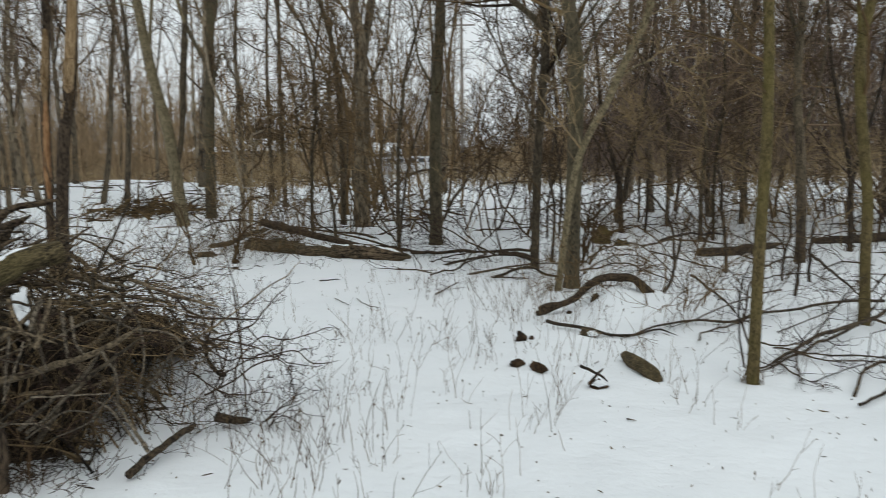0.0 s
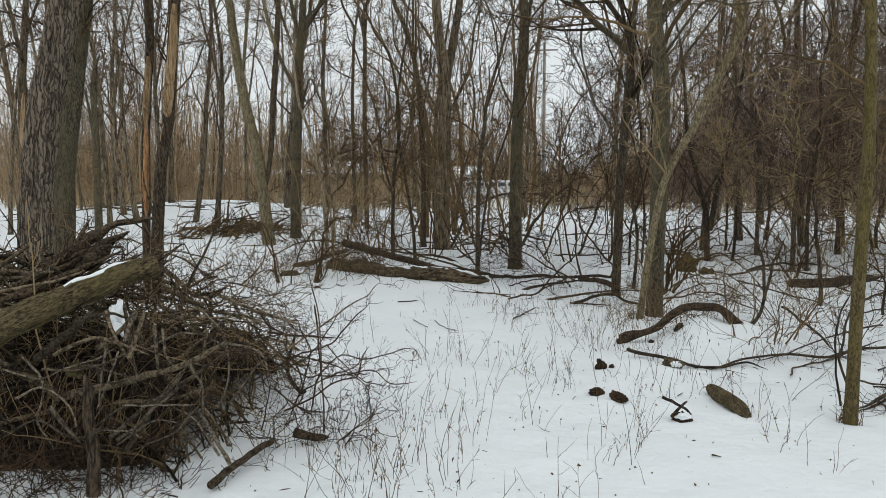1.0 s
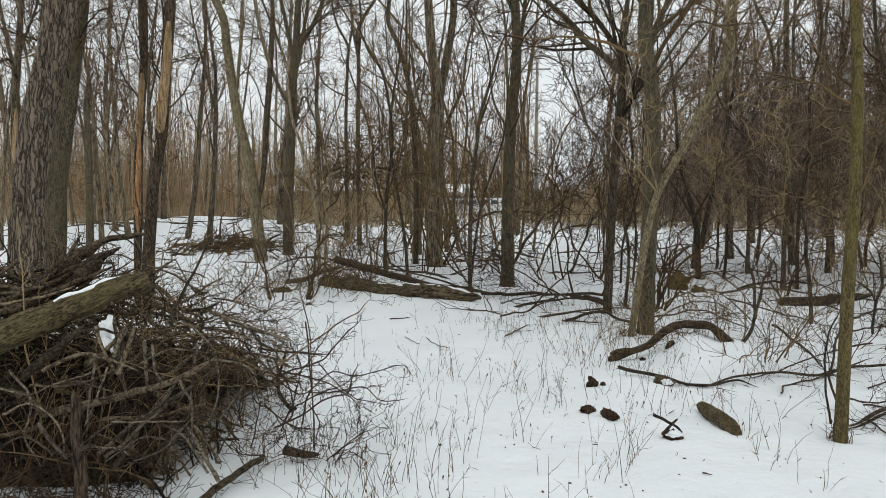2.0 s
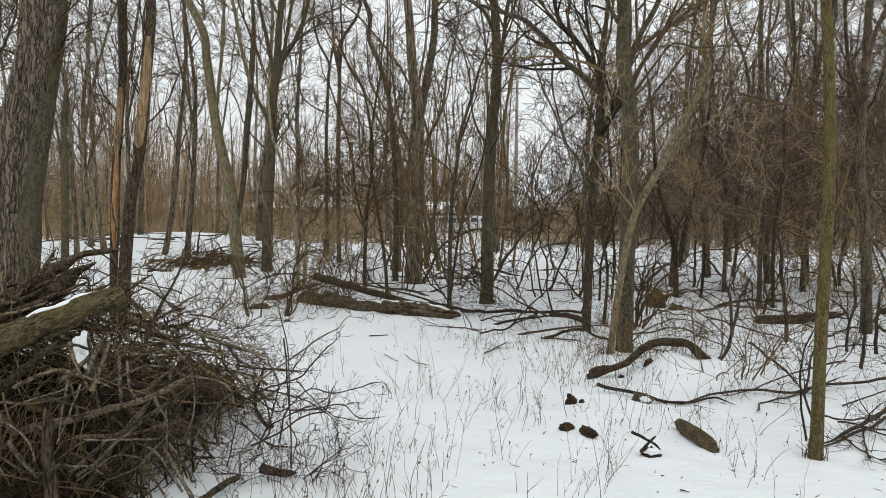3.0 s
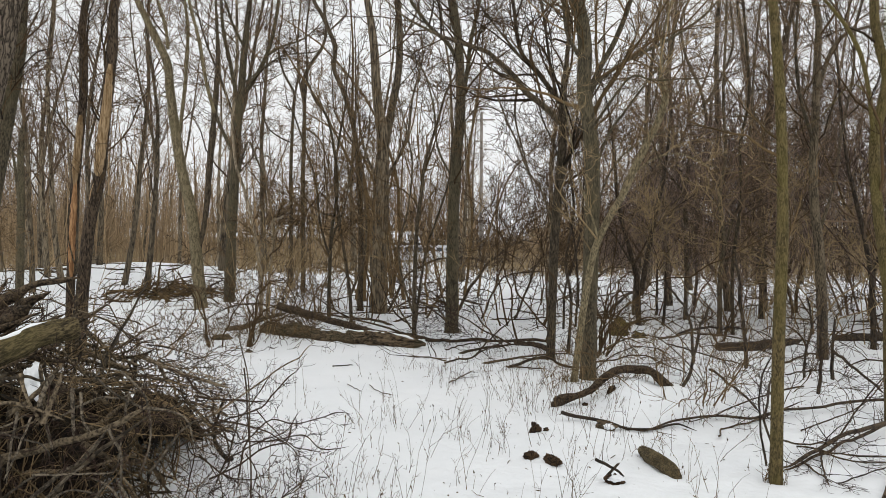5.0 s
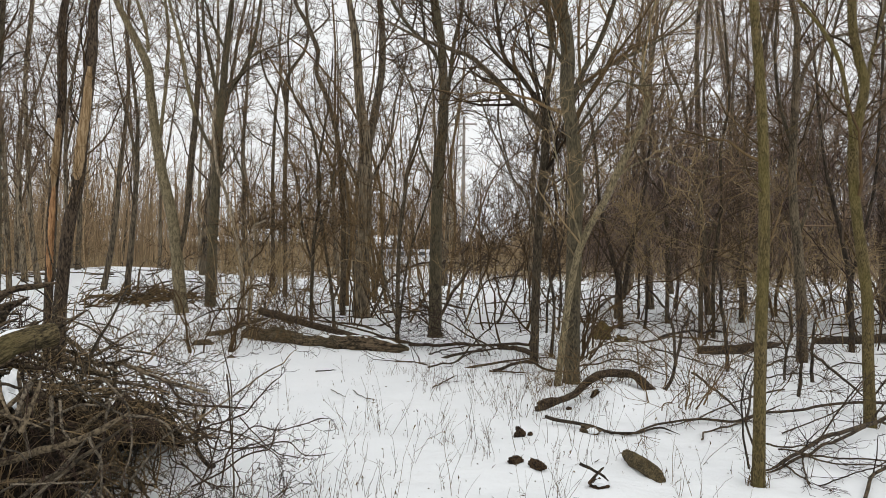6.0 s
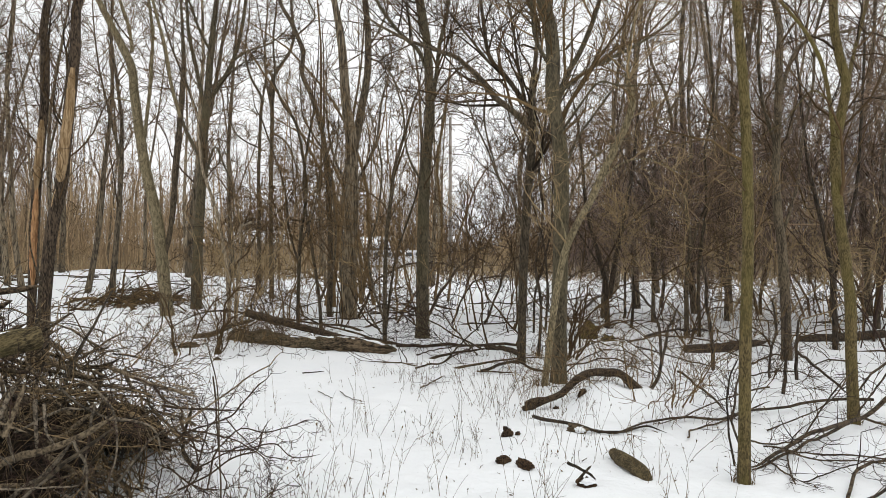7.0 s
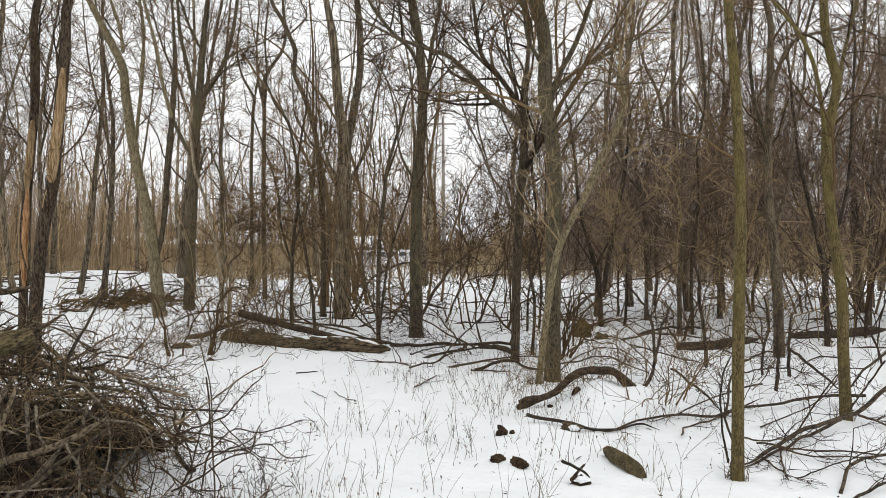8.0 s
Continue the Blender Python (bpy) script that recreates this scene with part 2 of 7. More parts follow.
TWIG_TAN = twig_material("tan_twigs", (0.048, 0.0368, 0.024), (0.205, 0.158, 0.111))
TWIG_SLASH = twig_material("brown_slash", (0.02, 0.015, 0.01), (0.22, 0.17, 0.115), 1.4)
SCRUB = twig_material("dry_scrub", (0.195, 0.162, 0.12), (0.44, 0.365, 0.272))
# paler than the near twigs: haze over distance is put into the colour
FAR_WOOD_HAZE = twig_material("far_wood_haze", (0.137, 0.108, 0.081), (0.395, 0.32, 0.241))
STICK = material("dead_branch", (0.014, 0.011, 0.008), (0.12, 0.094, 0.068), 16, bump=0.8, sat=1.3)
STRAW = twig_material("dry_stems", (0.045, 0.033, 0.023), (0.16, 0.122, 0.085))
PILE_FACE = material("weathered_pile_bark", (0.05, 0.042, 0.031), (0.24, 0.2, 0.15), 18, bump=0.8, sat=1.1, spread=(0.4, 1.3))
PILE_STICK = material("pile_branch_bark", (0.026, 0.021, 0.0155), (0.125, 0.104, 0.078), 14, bump=0.9, sat=1.35, spread=(0.25, 2.4))


# ---- geometry helpers ----
def tube_mesh(name, lines, sides=3, capped=False):
    """One mesh out of many tapered tubes; each line is (points, radii)."""
    groups = {}
    for pts, rad in lines:
        groups.setdefault(len(pts), []).append((pts, rad))
    co, loops, starts, base, at = [], [], [], 0, 0
    ang = np.arange(sides) * 2 * np.pi / sides
    c, s = np.cos(ang), np.sin(ang)
    for n, group in groups.items():
        p = np.array([g[0] for g in group], dtype=np.float64)
        r = np.array([g[1] for g in group], dtype=np.float64)
        m = len(group)
        tan = np.gradient(p, axis=1)
        tan /= np.linalg.norm(tan, axis=2, keepdims=True) + 1e-9
        mean = tan.mean(axis=1)
        ref = np.where(np.abs(mean[:, 2:3]) < 0.8, np.array([[0, 0, 1.0]]), np.array([[1.0, 0, 0]]))
        u = np.cross(tan, ref[:, None, :])
        u /= np.linalg.norm(u, axis=2, keepdims=True) + 1e-9
        w = np.cross(tan, u)
        ring = p[:, :, None, :] + r[:, :, None, None] * (u[:, :, None, :] * c[None, None, :, None] + w[:, :, None, :] * s[None, None, :, None])
        co.append(ring.reshape(-1, 3))
        idx = base + np.arange(m * n * sides).reshape(m, n, sides)
        a, b = idx[:, :-1, :], idx[:, 1:, :]
        quad = np.stack([a, np.roll(a, -1, axis=2), np.roll(b, -1, axis=2), b], axis=-1).reshape(-1, 4)
        loops.append(quad.reshape(-1))
        starts.append(at + 4 * np.arange(len(quad)))
        at += 4 * len(quad)
        if capped:
            caps = np.concatenate([idx[:, 0, ::-1], idx[:, -1, :]])
            loops.append(caps.reshape(-1))
            starts.append(at + sides * np.arange(len(caps)))
            at += sides * len(caps)
        base += m * n * sides
    return raw_mesh(name, np.concatenate(co), np.concatenate(loops), np.concatenate(starts))


def raw_mesh(name, co, loops, starts):
    me = bpy.data.meshes.new(name)
    me.vertices.add(len(co))
    me.vertices.foreach_set("co", np.ascontiguousarray(co, dtype=np.float32).reshape(-1))
    me.loops.add(len(loops))
    me.loops.foreach_set("vertex_index", np.asarray(loops, dtype=np.int32))
    me.polygons.add(len(starts))
    me.polygons.foreach_set("loop_start", np.asarray(starts, dtype=np.int32))
    me.polygons.foreach_set("use_smooth", np.ones(len(starts), dtype=bool))
    me.update(calc_edges=True)
    return me


def link(name, me, mat, parent=None, label="", kind=""):
    """Links a mesh as one object, under a thing if one is given."""
    me.materials.append(mat)
    ob = new(name, me)
    if parent:
        ob.parent = parent
    return tagged(ob, label=label, kind=kind)


def thing(name, at, label, category, group="", kind=""):
    ob = new(name)
    ob.location = at
    ob.empty_display_size = 0.1
    return tagged(ob, label, category, group, kind)


def unit(d):
    k = math.sqrt(d[0] * d[0] + d[1] * d[1] + d[2] * d[2]) or 1.0
    return (d[0] / k, d[1] / k, d[2] / k)


def wander(rng, p, d, length, n, wob, lift):
    """A crooked line of n points from p towards d."""
    pts = [p]
    step = length / (n - 1)
    for _ in range(n - 1):
        d = unit((d[0] + rng.gauss(0, wob), d[1] + rng.gauss(0, wob), d[2] + rng.gauss(0, wob) + lift))
        p = (p[0] + d[0] * step, p[1] + d[1] * step, p[2] + d[2] * step)
        pts.append(p)
    return pts


def taper(r0, r1, n):
    return [r0 + (r1 - r0) * i / (n - 1) for i in range(n)]


def sideways(rng, d, angle):
    """d turned by about that angle to a random side."""
    a = unit((rng.gauss(0, 1), rng.gauss(0, 1), rng.gauss(0, 1)))
    k = a[0] * d[0] + a[1] * d[1] + a[2] * d[2]
    a = unit((a[0] - k * d[0], a[1] - k * d[1], a[2] - k * d[2]))
    ca, sa = math.cos(angle), math.sin(angle)
    return (d[0] * ca + a[0] * sa, d[1] * ca + a[1] * sa, d[2] * ca + a[2] * sa)


def sprout(rng, out, pts, rad, levels, lo=0.15, hi=1.0, thin=0.0015, bends=0):
    """Side branches off a line. levels: one (count, length, angle, wobble, lift) for each order of branching; bends: more bends in each."""
    count, length, angle, wob, lift = levels[0]
    n = len(pts)
    for _ in range(count):
        f = rng.uniform(lo, hi) * (n - 1)
        i = min(int(f), n - 2)
        k = f - i
        a, b = pts[i], pts[i + 1]
        p = (a[0] + (b[0] - a[0]) * k, a[1] + (b[1] - a[1]) * k, a[2] + (b[2] - a[2]) * k)
        d = sideways(rng, unit((b[0] - a[0], b[1] - a[1], b[2] - a[2])), angle * rng.uniform(0.6, 1.3))
        size = length * rng.uniform(0.45, 1.15) * (1.15 - 0.55 * f / (n - 1))
        r = max(1.5 * thin, min(0.6 * (rad[i] + (rad[i + 1] - rad[i]) * k), 0.012 * size + 0.002))
        m = bends + (6 if len(levels) > 2 else (4 if len(levels) > 1 else 3))
        line = wander(rng, p, d, size, m, wob, lift)
        rr = taper(r, max(thin, 0.25 * r), m)
        out.append((line, rr))
        if len(levels) > 1:
            sprout(rng, out, line, rr, levels[1:], 0.15, 1.0, thin, bends)


def smooth_line(ctrl, n):
    """Catmull-Rom through a few control points."""
    pts = [Vector(c) for c in ctrl]
    pts = [2 * pts[0] - pts[1]] + pts + [2 * pts[-1] - pts[-2]]
    out = []
    spans = len(pts) - 3
    for j in range(n):
        f = j * spans / (n - 1)
        i = min(int(f), spans - 1)
        t = f - i
        a, b, c, d = pts[i:i + 4]
        v = 0.5 * (2 * b + (c - a) * t + (2 * a - 5 * b + 4 * c - d) * t * t + (3 * b - 3 * c + d - a) * t ** 3)
        out.append((v.x, v.y, v.z))
    return out


def bole_mesh(name, pts, rad, sides, rough=0.08, freq=2.2, ridges=0.0, flare=0.0):
    """A trunk: swept ring with lumps, vertical bark ridges and a root flare."""
    p = np.array(pts)
    n = len(p)
    tan = np.gradient(p, axis=0)
    tan /= np.linalg.norm(tan, axis=1, keepdims=True)
    ref = np.array([1.0, 0, 0]) if abs(tan[:, 2].mean()) > 0.6 else np.array([0, 0, 1.0])
    u = np.cross(tan, ref)
    u /= np.linalg.norm(u, axis=1, keepdims=True)
    w = np.cross(tan, u)
    run = np.concatenate([[0], np.cumsum(np.linalg.norm(np.diff(p, axis=0), axis=1))])
    co = np.empty((n, sides, 3))
    ox = float(p[0, 0]) * 3.1
    for i in range(n):
        for k in range(sides):
            a = 2 * math.pi * k / sides
            ca, sa = math.cos(a), math.sin(a)
            r = rad[i]
            lump = noise.noise((ca * freq * 0.6 + ox, sa * freq * 0.6, run[i] * freq))
            r *= 1 + rough * lump
            if flare:
                f = math.exp(-run[i] / (0.9 * rad[0] + 0.08))
                r *= 1 + flare * f * (0.6 + 0.5 * math.cos(3 * a + ox) * math.cos(2 * a))
            if ridges:
                q = noise.noise((ca * 6.0 + ox, sa * 6.0, run[i] * 1.3))
                q2 = noise.noise((ca * 9 + ox, sa * 9, run[i] * 3.0))
                r += ridges * (min(abs(q) * 4.5, 1.0) + 0.4 * min(abs(q2) * 4.0, 1.0) - 1.15)
            co[i, k] = p[i] + r * (u[i] * ca + w[i] * sa)
    idx = np.arange(n * sides).reshape(n, sides)
    a, b = idx[:-1], idx[1:]
    quad = np.stack([a, np.roll(a, -1, axis=1), np.roll(b, -1, axis=1), b], axis=-1).reshape(-1)
    caps = np.concatenate([idx[0, ::-1], idx[-1]])
    starts = np.concatenate([4 * np.arange(len(quad) // 4), len(quad) + np.array([0, sides])])
    return raw_mesh(name, co.reshape(-1, 3), np.concatenate([quad, caps]), starts)


def ground_height(x, y):
    """Height of the snow."""
    d = math.hypot(x, y)
    if d > 150:
        return 0.0
    fade = max(0.0, 1 - d / 150)
    h = 0.035 * noise.noise((x * 0.55, y * 0.55, 0.3)) + 0.014 * noise.noise((x * 1.9, y * 1.9, 4.0))
    h += 0.028 * noise.noise((x * 1.1, y * 1.1, 6.0)) + 0.02 * noise.noise((x * 4.2, y * 4.2, 8.0)) + 0.008 * noise.noise((x * 9, y * 9, 2.0))
    h += 0.12 * noise.noise((x * 0.09, y * 0.09, 9.0)) * min(1, d / 18)
    # bank of snow behind the brush heap
    h += 0.95 * math.exp(-((x + 14.5) / 6.5) ** 2 - ((y - 31) / 5) ** 2)
    # drift under the bent branch
    h += (0.27 + 0.09 * noise.noise((x * 3, y * 3, 11))) * math.exp(-(((x - 1.7) / 0.48) ** 4) - (abs(y - 7.42) / 0.42) ** 2.5) + 0.05 * math.exp(-((x - 1.3) / 0.6) ** 2 - ((y - 6.9) / 0.5) ** 2)
    # hummock round the dark lumps
    h += 0.05 * math.exp(-((x - 0.75) / 0.45) ** 2 - ((y - 6.2) / 0.5) ** 2)
    return h * fade


# ---- ground ----
def build_ground():
    k = np.linspace(-1, 1, 261)
    near = 6.0 * k + 24.0 * k ** 3 + 1500 * k ** 11
    xs, ys = near, near + 6.5
    co = np.array([(x, y, ground_height(x, y)) for y in ys for x in xs])
    n = len(xs)
    idx = np.arange(n * n).reshape(n, n)
    quad = np.stack([idx[:-1, :-1], idx[:-1, 1:], idx[1:, 1:], idx[1:, :-1]], axis=-1).reshape(-1)
    me = raw_mesh("ground", co, quad, 4 * np.arange(len(quad) // 4))
    return tagged(link("ground", me, SNOW), "trampled old snow over the woodland floor", "snow", kind="structure")


build_ground()

# ---- trees ----
CROWN = [(9, 1.9, 0.72, 0.22, 0.09), (6, 0.9, 0.8, 0.27, 0.05), (4, 0.42, 0.85, 0.28, 0.02)]
SPARSE = [(7, 1.6, 0.62, 0.2, 0.1), (5, 0.8, 0.78, 0.27, 0.05), (3, 0.4, 0.85, 0.28, 0.02)]
FINE = [(9, 0.75, 0.75, 0.24, 0.05), (5, 0.4, 0.8, 0.26, 0.02), (3, 0.22, 0.8, 0.26, 0.0)]


def local(pts, base):
    return [(p[0] - base[0], p[1] - base[1], p[2] - base[2]) for p in pts]


FEET = []


def tree(name, label, base, stems, bark, twigs, crown=CROWN, seed=1, sides=14, ridges=0.0, rough=0.08, lo=0.3, group="woodland trees"):
    """A bare tree. stems: (control points, radius below, radius above, levels of side branches or None for the crown's, kept length above)."""
    rng = random.Random(seed)
    z0 = ground_height(base[0], base[1])
    root = thing(name, (base[0], base[1], z0), label, "tree", group)
    FEET.append((base[0], base[1], 0.68 * stems[0][1]))
    lines = []
    for j, (ctrl, r0, r1, levels, up, *skin) in enumerate(stems):
        r0, r1 = 0.68 * r0, 0.7 * r1
        ctrl = local(ctrl, (base[0], base[1], z0))
        if j == 0:
            ctrl[0] = (ctrl[0][0], ctrl[0][1], -0.12)
        n = (40 if ridges else 16) * len(ctrl)
        pts = smooth_line(ctrl, n)
        rad = taper(r0, r1, n)
        if skin:
            rad = [q * (0.15 + 0.85 * math.sin(math.pi * min(0.98, max(0.02, i / (n - 1)))) ** 0.4) * (1 + 0.25 * noise.noise((i * 0.45, r0 * 90, 0))) for i, q in enumerate(rad)]
        if up:
            a, b = pts[-6], pts[-1]
            d = unit((b[0] - a[0], b[1] - a[1], b[2] - a[2] + 0.25 * abs(b[2] - a[2])))
            tip = wander(rng, b, d, up, 14, 0.07, 0.03)[1:]
            pts += tip
            rad += taper(r1 * 0.97, r1 * 0.22, len(tip))
        me = bole_mesh("trunk", pts, rad, sides if j == 0 else max(8, sides - 4), rough, ridges=ridges if j == 0 else 0.0, flare=0.3 if j == 0 else 0.0)
        if skin:
            link("bare_flank", me, skin[0], root, "bare wood where the bark is gone")
            continue
        link("trunk" if j == 0 else "limb", me, bark, root)
        sprout(rng, lines, pts, rad, levels or crown, lo if j == 0 else 0.12, 1.0, max(0.0016, 0.00022 * base[1]), 1 if base[1] < 14 else 0)
    link("crown", tube_mesh("crown", lines), twigs, root, "bare twigs", "stuff")
    return root


THIN = [(7, 1.0, 0.8, 0.18, 0.04), (5, 0.5, 0.8, 0.2, 0.02), (3, 0.25, 0.8, 0.2, 0.0)]
WIDE = [(13, 2.1, 0.8, 0.23, 0.09), (7, 1.0, 0.85, 0.28, 0.05), (4, 0.45, 0.85, 0.28, 0.02)]

tree("tree", "young tree with smooth olive-green bark and bare twigs", (2.03, 5.12),
     [([(2.03, 5.10, 0.01), (2.04, 5.10, 0.96), (2.06, 5.10, 1.72), (2.04, 5.10, 2.49), (1.98, 5.10, 3.26)], 0.062, 0.045, THIN, 4.0)], BARK_GREEN, TWIG_TAN, seed=11, sides=18, lo=0.35)
tree("tree", "slender tree with olive bark, forked high up", (3.85, 7.10),
     [([(3.85, 7.10, 0.00), (3.82, 7.10, 0.56), (3.81, 7.10, 1.09), (3.77, 7.10, 1.46), (3.72, 7.10, 1.83), (3.68, 7.10, 2.20), (3.67, 7.10, 2.57), (3.73, 7.10, 2.89), (3.77, 7.10, 3.15), (3.71, 7.10, 3.42), (3.66, 7.10, 3.68), (3.65, 7.10, 3.95)], 0.078, 0.056, SPARSE, 4.0),
      ([(3.67, 7.10, 2.46), (3.55, 6.95, 2.91), (3.42, 6.83, 3.25), (3.27, 6.75, 3.48), (3.10, 6.67, 3.64), (2.93, 6.60, 3.78)], 0.031, 0.018, THIN, 2.0),
      ([(3.77, 7.10, 3.10), (3.97, 7.32, 3.53), (4.16, 7.51, 3.92), (4.34, 7.70, 4.32)], 0.028, 0.021, THIN, 2.5),
      ([(3.62, 7.10, 2.99), (3.54, 7.26, 3.13), (3.47, 7.45, 3.01), (3.41, 7.60, 2.89)], 0.011, 0.006, THIN, 0.5)], BARK_GREEN, TWIG_BROWN, seed=12, sides=20)
tree("tree", "thin grey-brown tree in the snow", (4.96, 11.00),
     [([(4.96, 11.00, -0.01), (4.94, 11.00, 0.81), (4.89, 11.00, 1.64), (4.83, 11.00, 2.13), (4.80, 11.00, 2.79), (4.83, 11.00, 3.62), (4.85, 11.00, 4.44), (4.86, 11.00, 4.86), (4.77, 11.00, 5.27)], 0.112, 0.060, SPARSE, 4.0),
      ([(4.84, 11.00, 3.78), (5.15, 11.30, 4.44), (5.44, 11.48, 4.78), (5.82, 11.63, 4.94), (6.25, 11.80, 5.05)], 0.052, 0.028, SPARSE, 1.5),
      ([(4.80, 11.00, 3.12), (4.53, 10.81, 3.74), (4.38, 10.61, 4.42), (4.34, 10.40, 5.07)], 0.039, 0.024, SPARSE, 3.0),
      ([(4.89, 11.00, 1.80), (5.18, 11.15, 2.56), (5.34, 11.30, 3.33), (5.56, 11.45, 4.13), (5.67, 11.60, 4.95), (5.85, 11.70, 5.50)], 0.034, 0.023, SPARSE, 3.0)], BARK_GREY, TWIG_BROWN, seed=13)
tree("tree", "stout grey-brown tree with a dark split in its trunk", (1.33, 9.00),
     [([(1.33, 9.00, -0.03), (1.33, 9.00, 0.79), (1.35, 9.00, 1.54), (1.36, 9.00, 2.35), (1.33, 9.00, 2.90), (1.25, 9.00, 3.44), (1.26, 9.00, 3.92), (1.22, 9.00, 4.26), (1.14, 9.00, 4.60)], 0.141, 0.113, WIDE, 5.0),
      ([(1.28, 9.00, 3.31), (1.45, 9.14, 3.74), (1.66, 9.27, 4.12), (1.88, 9.44, 4.68), (2.02, 9.60, 5.24)], 0.056, 0.034, CROWN, 3.0),
      ([(1.32, 9.00, 3.48), (1.67, 9.19, 3.78), (1.97, 9.34, 3.97), (2.36, 9.52, 4.19), (2.82, 9.74, 4.52), (3.12, 9.90, 4.83)], 0.039, 0.019, CROWN, 1.5),
      ([(1.35, 9.00, 3.00), (1.60, 8.79, 3.37), (1.76, 8.67, 3.54), (1.99, 8.55, 3.47), (2.28, 8.40, 3.45)], 0.025, 0.010, FINE, 0.8),
      ([(1.23, 9.00, 3.79), (1.03, 8.83, 4.08), (0.97, 8.68, 4.37), (0.91, 8.50, 4.69)], 0.035, 0.023, CROWN, 2.5),
      ([(1.35, 9.00, 2.35), (1.59, 9.33, 2.95), (1.84, 9.53, 3.30), (2.13, 9.75, 3.68), (2.48, 10.00, 4.11)], 0.025, 0.016, FINE, 1.5),
      ([(1.35, 9.00, 1.74), (1.47, 9.20, 2.16), (1.70, 9.41, 2.61), (2.03, 9.59, 2.90), (2.51, 9.80, 3.13)], 0.021, 0.011, FINE, 0.8)], BARK_OLIVE, TWIG_TAN, seed=14, sides=24)
tree("tree", "leaning slender tree with pale olive bark", (1.11, 8.70),
     [([(1.11, 8.70, -0.08), (1.17, 8.70, 0.42), (1.22, 8.70, 0.81), (1.28, 8.70, 1.21), (1.36, 8.70, 1.57), (1.49, 8.70, 1.87), (1.65, 8.70, 2.15), (1.78, 8.70, 2.45), (1.91, 8.70, 2.72), (2.07, 8.70, 3.05), (2.14, 8.70, 3.30), (2.11, 8.70, 3.45)], 0.058, 0.062, THIN, 0.2),
      ([(2.11, 8.70, 3.37), (2.12, 8.82, 3.74), (2.19, 8.96, 4.18), (2.33, 9.10, 4.63)], 0.027, 0.021, CROWN, 2.5),
      ([(1.40, 8.70, 1.60), (1.32, 8.62, 1.86), (1.19, 8.52, 2.18), (1.09, 8.42, 2.49), (1.00, 8.30, 2.86)], 0.020, 0.010, FINE, 0.6),
      ([(1.75, 8.70, 2.40), (1.97, 8.53, 2.57), (2.22, 8.37, 2.61), (2.45, 8.20, 2.47)], 0.014, 0.006, FINE, 0.3)], BARK_LEAN, TWIG_OLIVE, seed=15, sides=18)
tree("tree", "dark many-limbed tree with a long crooked bough", (1.01, 10.50),
     [([(1.01, 10.50, 0.24), (1.03, 10.50, 0.97), (1.06, 10.50, 1.77), (1.11, 10.50, 2.48), (1.15, 10.50, 3.04), (1.16, 10.50, 3.56)], 0.090, 0.090, CROWN, 0.3),
      ([(1.12, 10.50, 3.32), (0.87, 10.36, 3.53), (0.65, 10.24, 3.67), (0.49, 10.13, 3.84), (0.26, 9.99, 4.03), (0.10, 9.90, 4.15), (-0.08, 9.81, 4.20), (-0.30, 9.70, 4.24)], 0.070, 0.034, CROWN, 1.2),
      ([(1.11, 10.50, 3.60), (0.84, 10.62, 4.01), (0.61, 10.71, 4.29), (0.52, 10.78, 4.60), (0.48, 10.88, 5.00), (0.41, 11.00, 5.54)], 0.053, 0.034, CROWN, 3.5),
      ([(1.17, 10.50, 3.48), (1.22, 10.67, 4.20), (1.26, 10.78, 4.72), (1.22, 10.90, 5.25)], 0.053, 0.038, CROWN, 3.5),
      ([(1.07, 10.50, 3.68), (0.96, 10.37, 4.13), (0.88, 10.23, 4.56), (0.79, 10.10, 4.98)], 0.033, 0.020, CROWN, 3.0),
      ([(0.57, 10.50, 4.22), (0.30, 10.34, 4.51), (0.10, 10.23, 4.72), (-0.05, 10.12, 4.92), (-0.17, 10.00, 5.18)], 0.025, 0.016, FINE, 1.5),
      ([(0.52, 10.50, 3.90), (0.48, 10.40, 3.50), (0.51, 10.34, 3.21), (0.62, 10.22, 2.77), (0.75, 10.10, 2.29)], 0.025, 0.012, FINE, 0.4),
      ([(1.06, 10.50, 1.77), (0.87, 10.37, 2.31), (0.66, 10.28, 2.62), (0.54, 10.21, 2.92), (0.34, 10.10, 3.33), (0.19, 9.99, 3.73), (0.13, 9.90, 4.09)], 0.025, 0.012, FINE, 0.5),
      ([(1.10, 10.50, 2.48), (1.34, 10.78, 3.00), (1.49, 11.03, 3.49), (1.78, 11.30, 4.01)], 0.029, 0.018, FINE, 1.2)], BARK_GREY, TWIG_BROWN, seed=16)
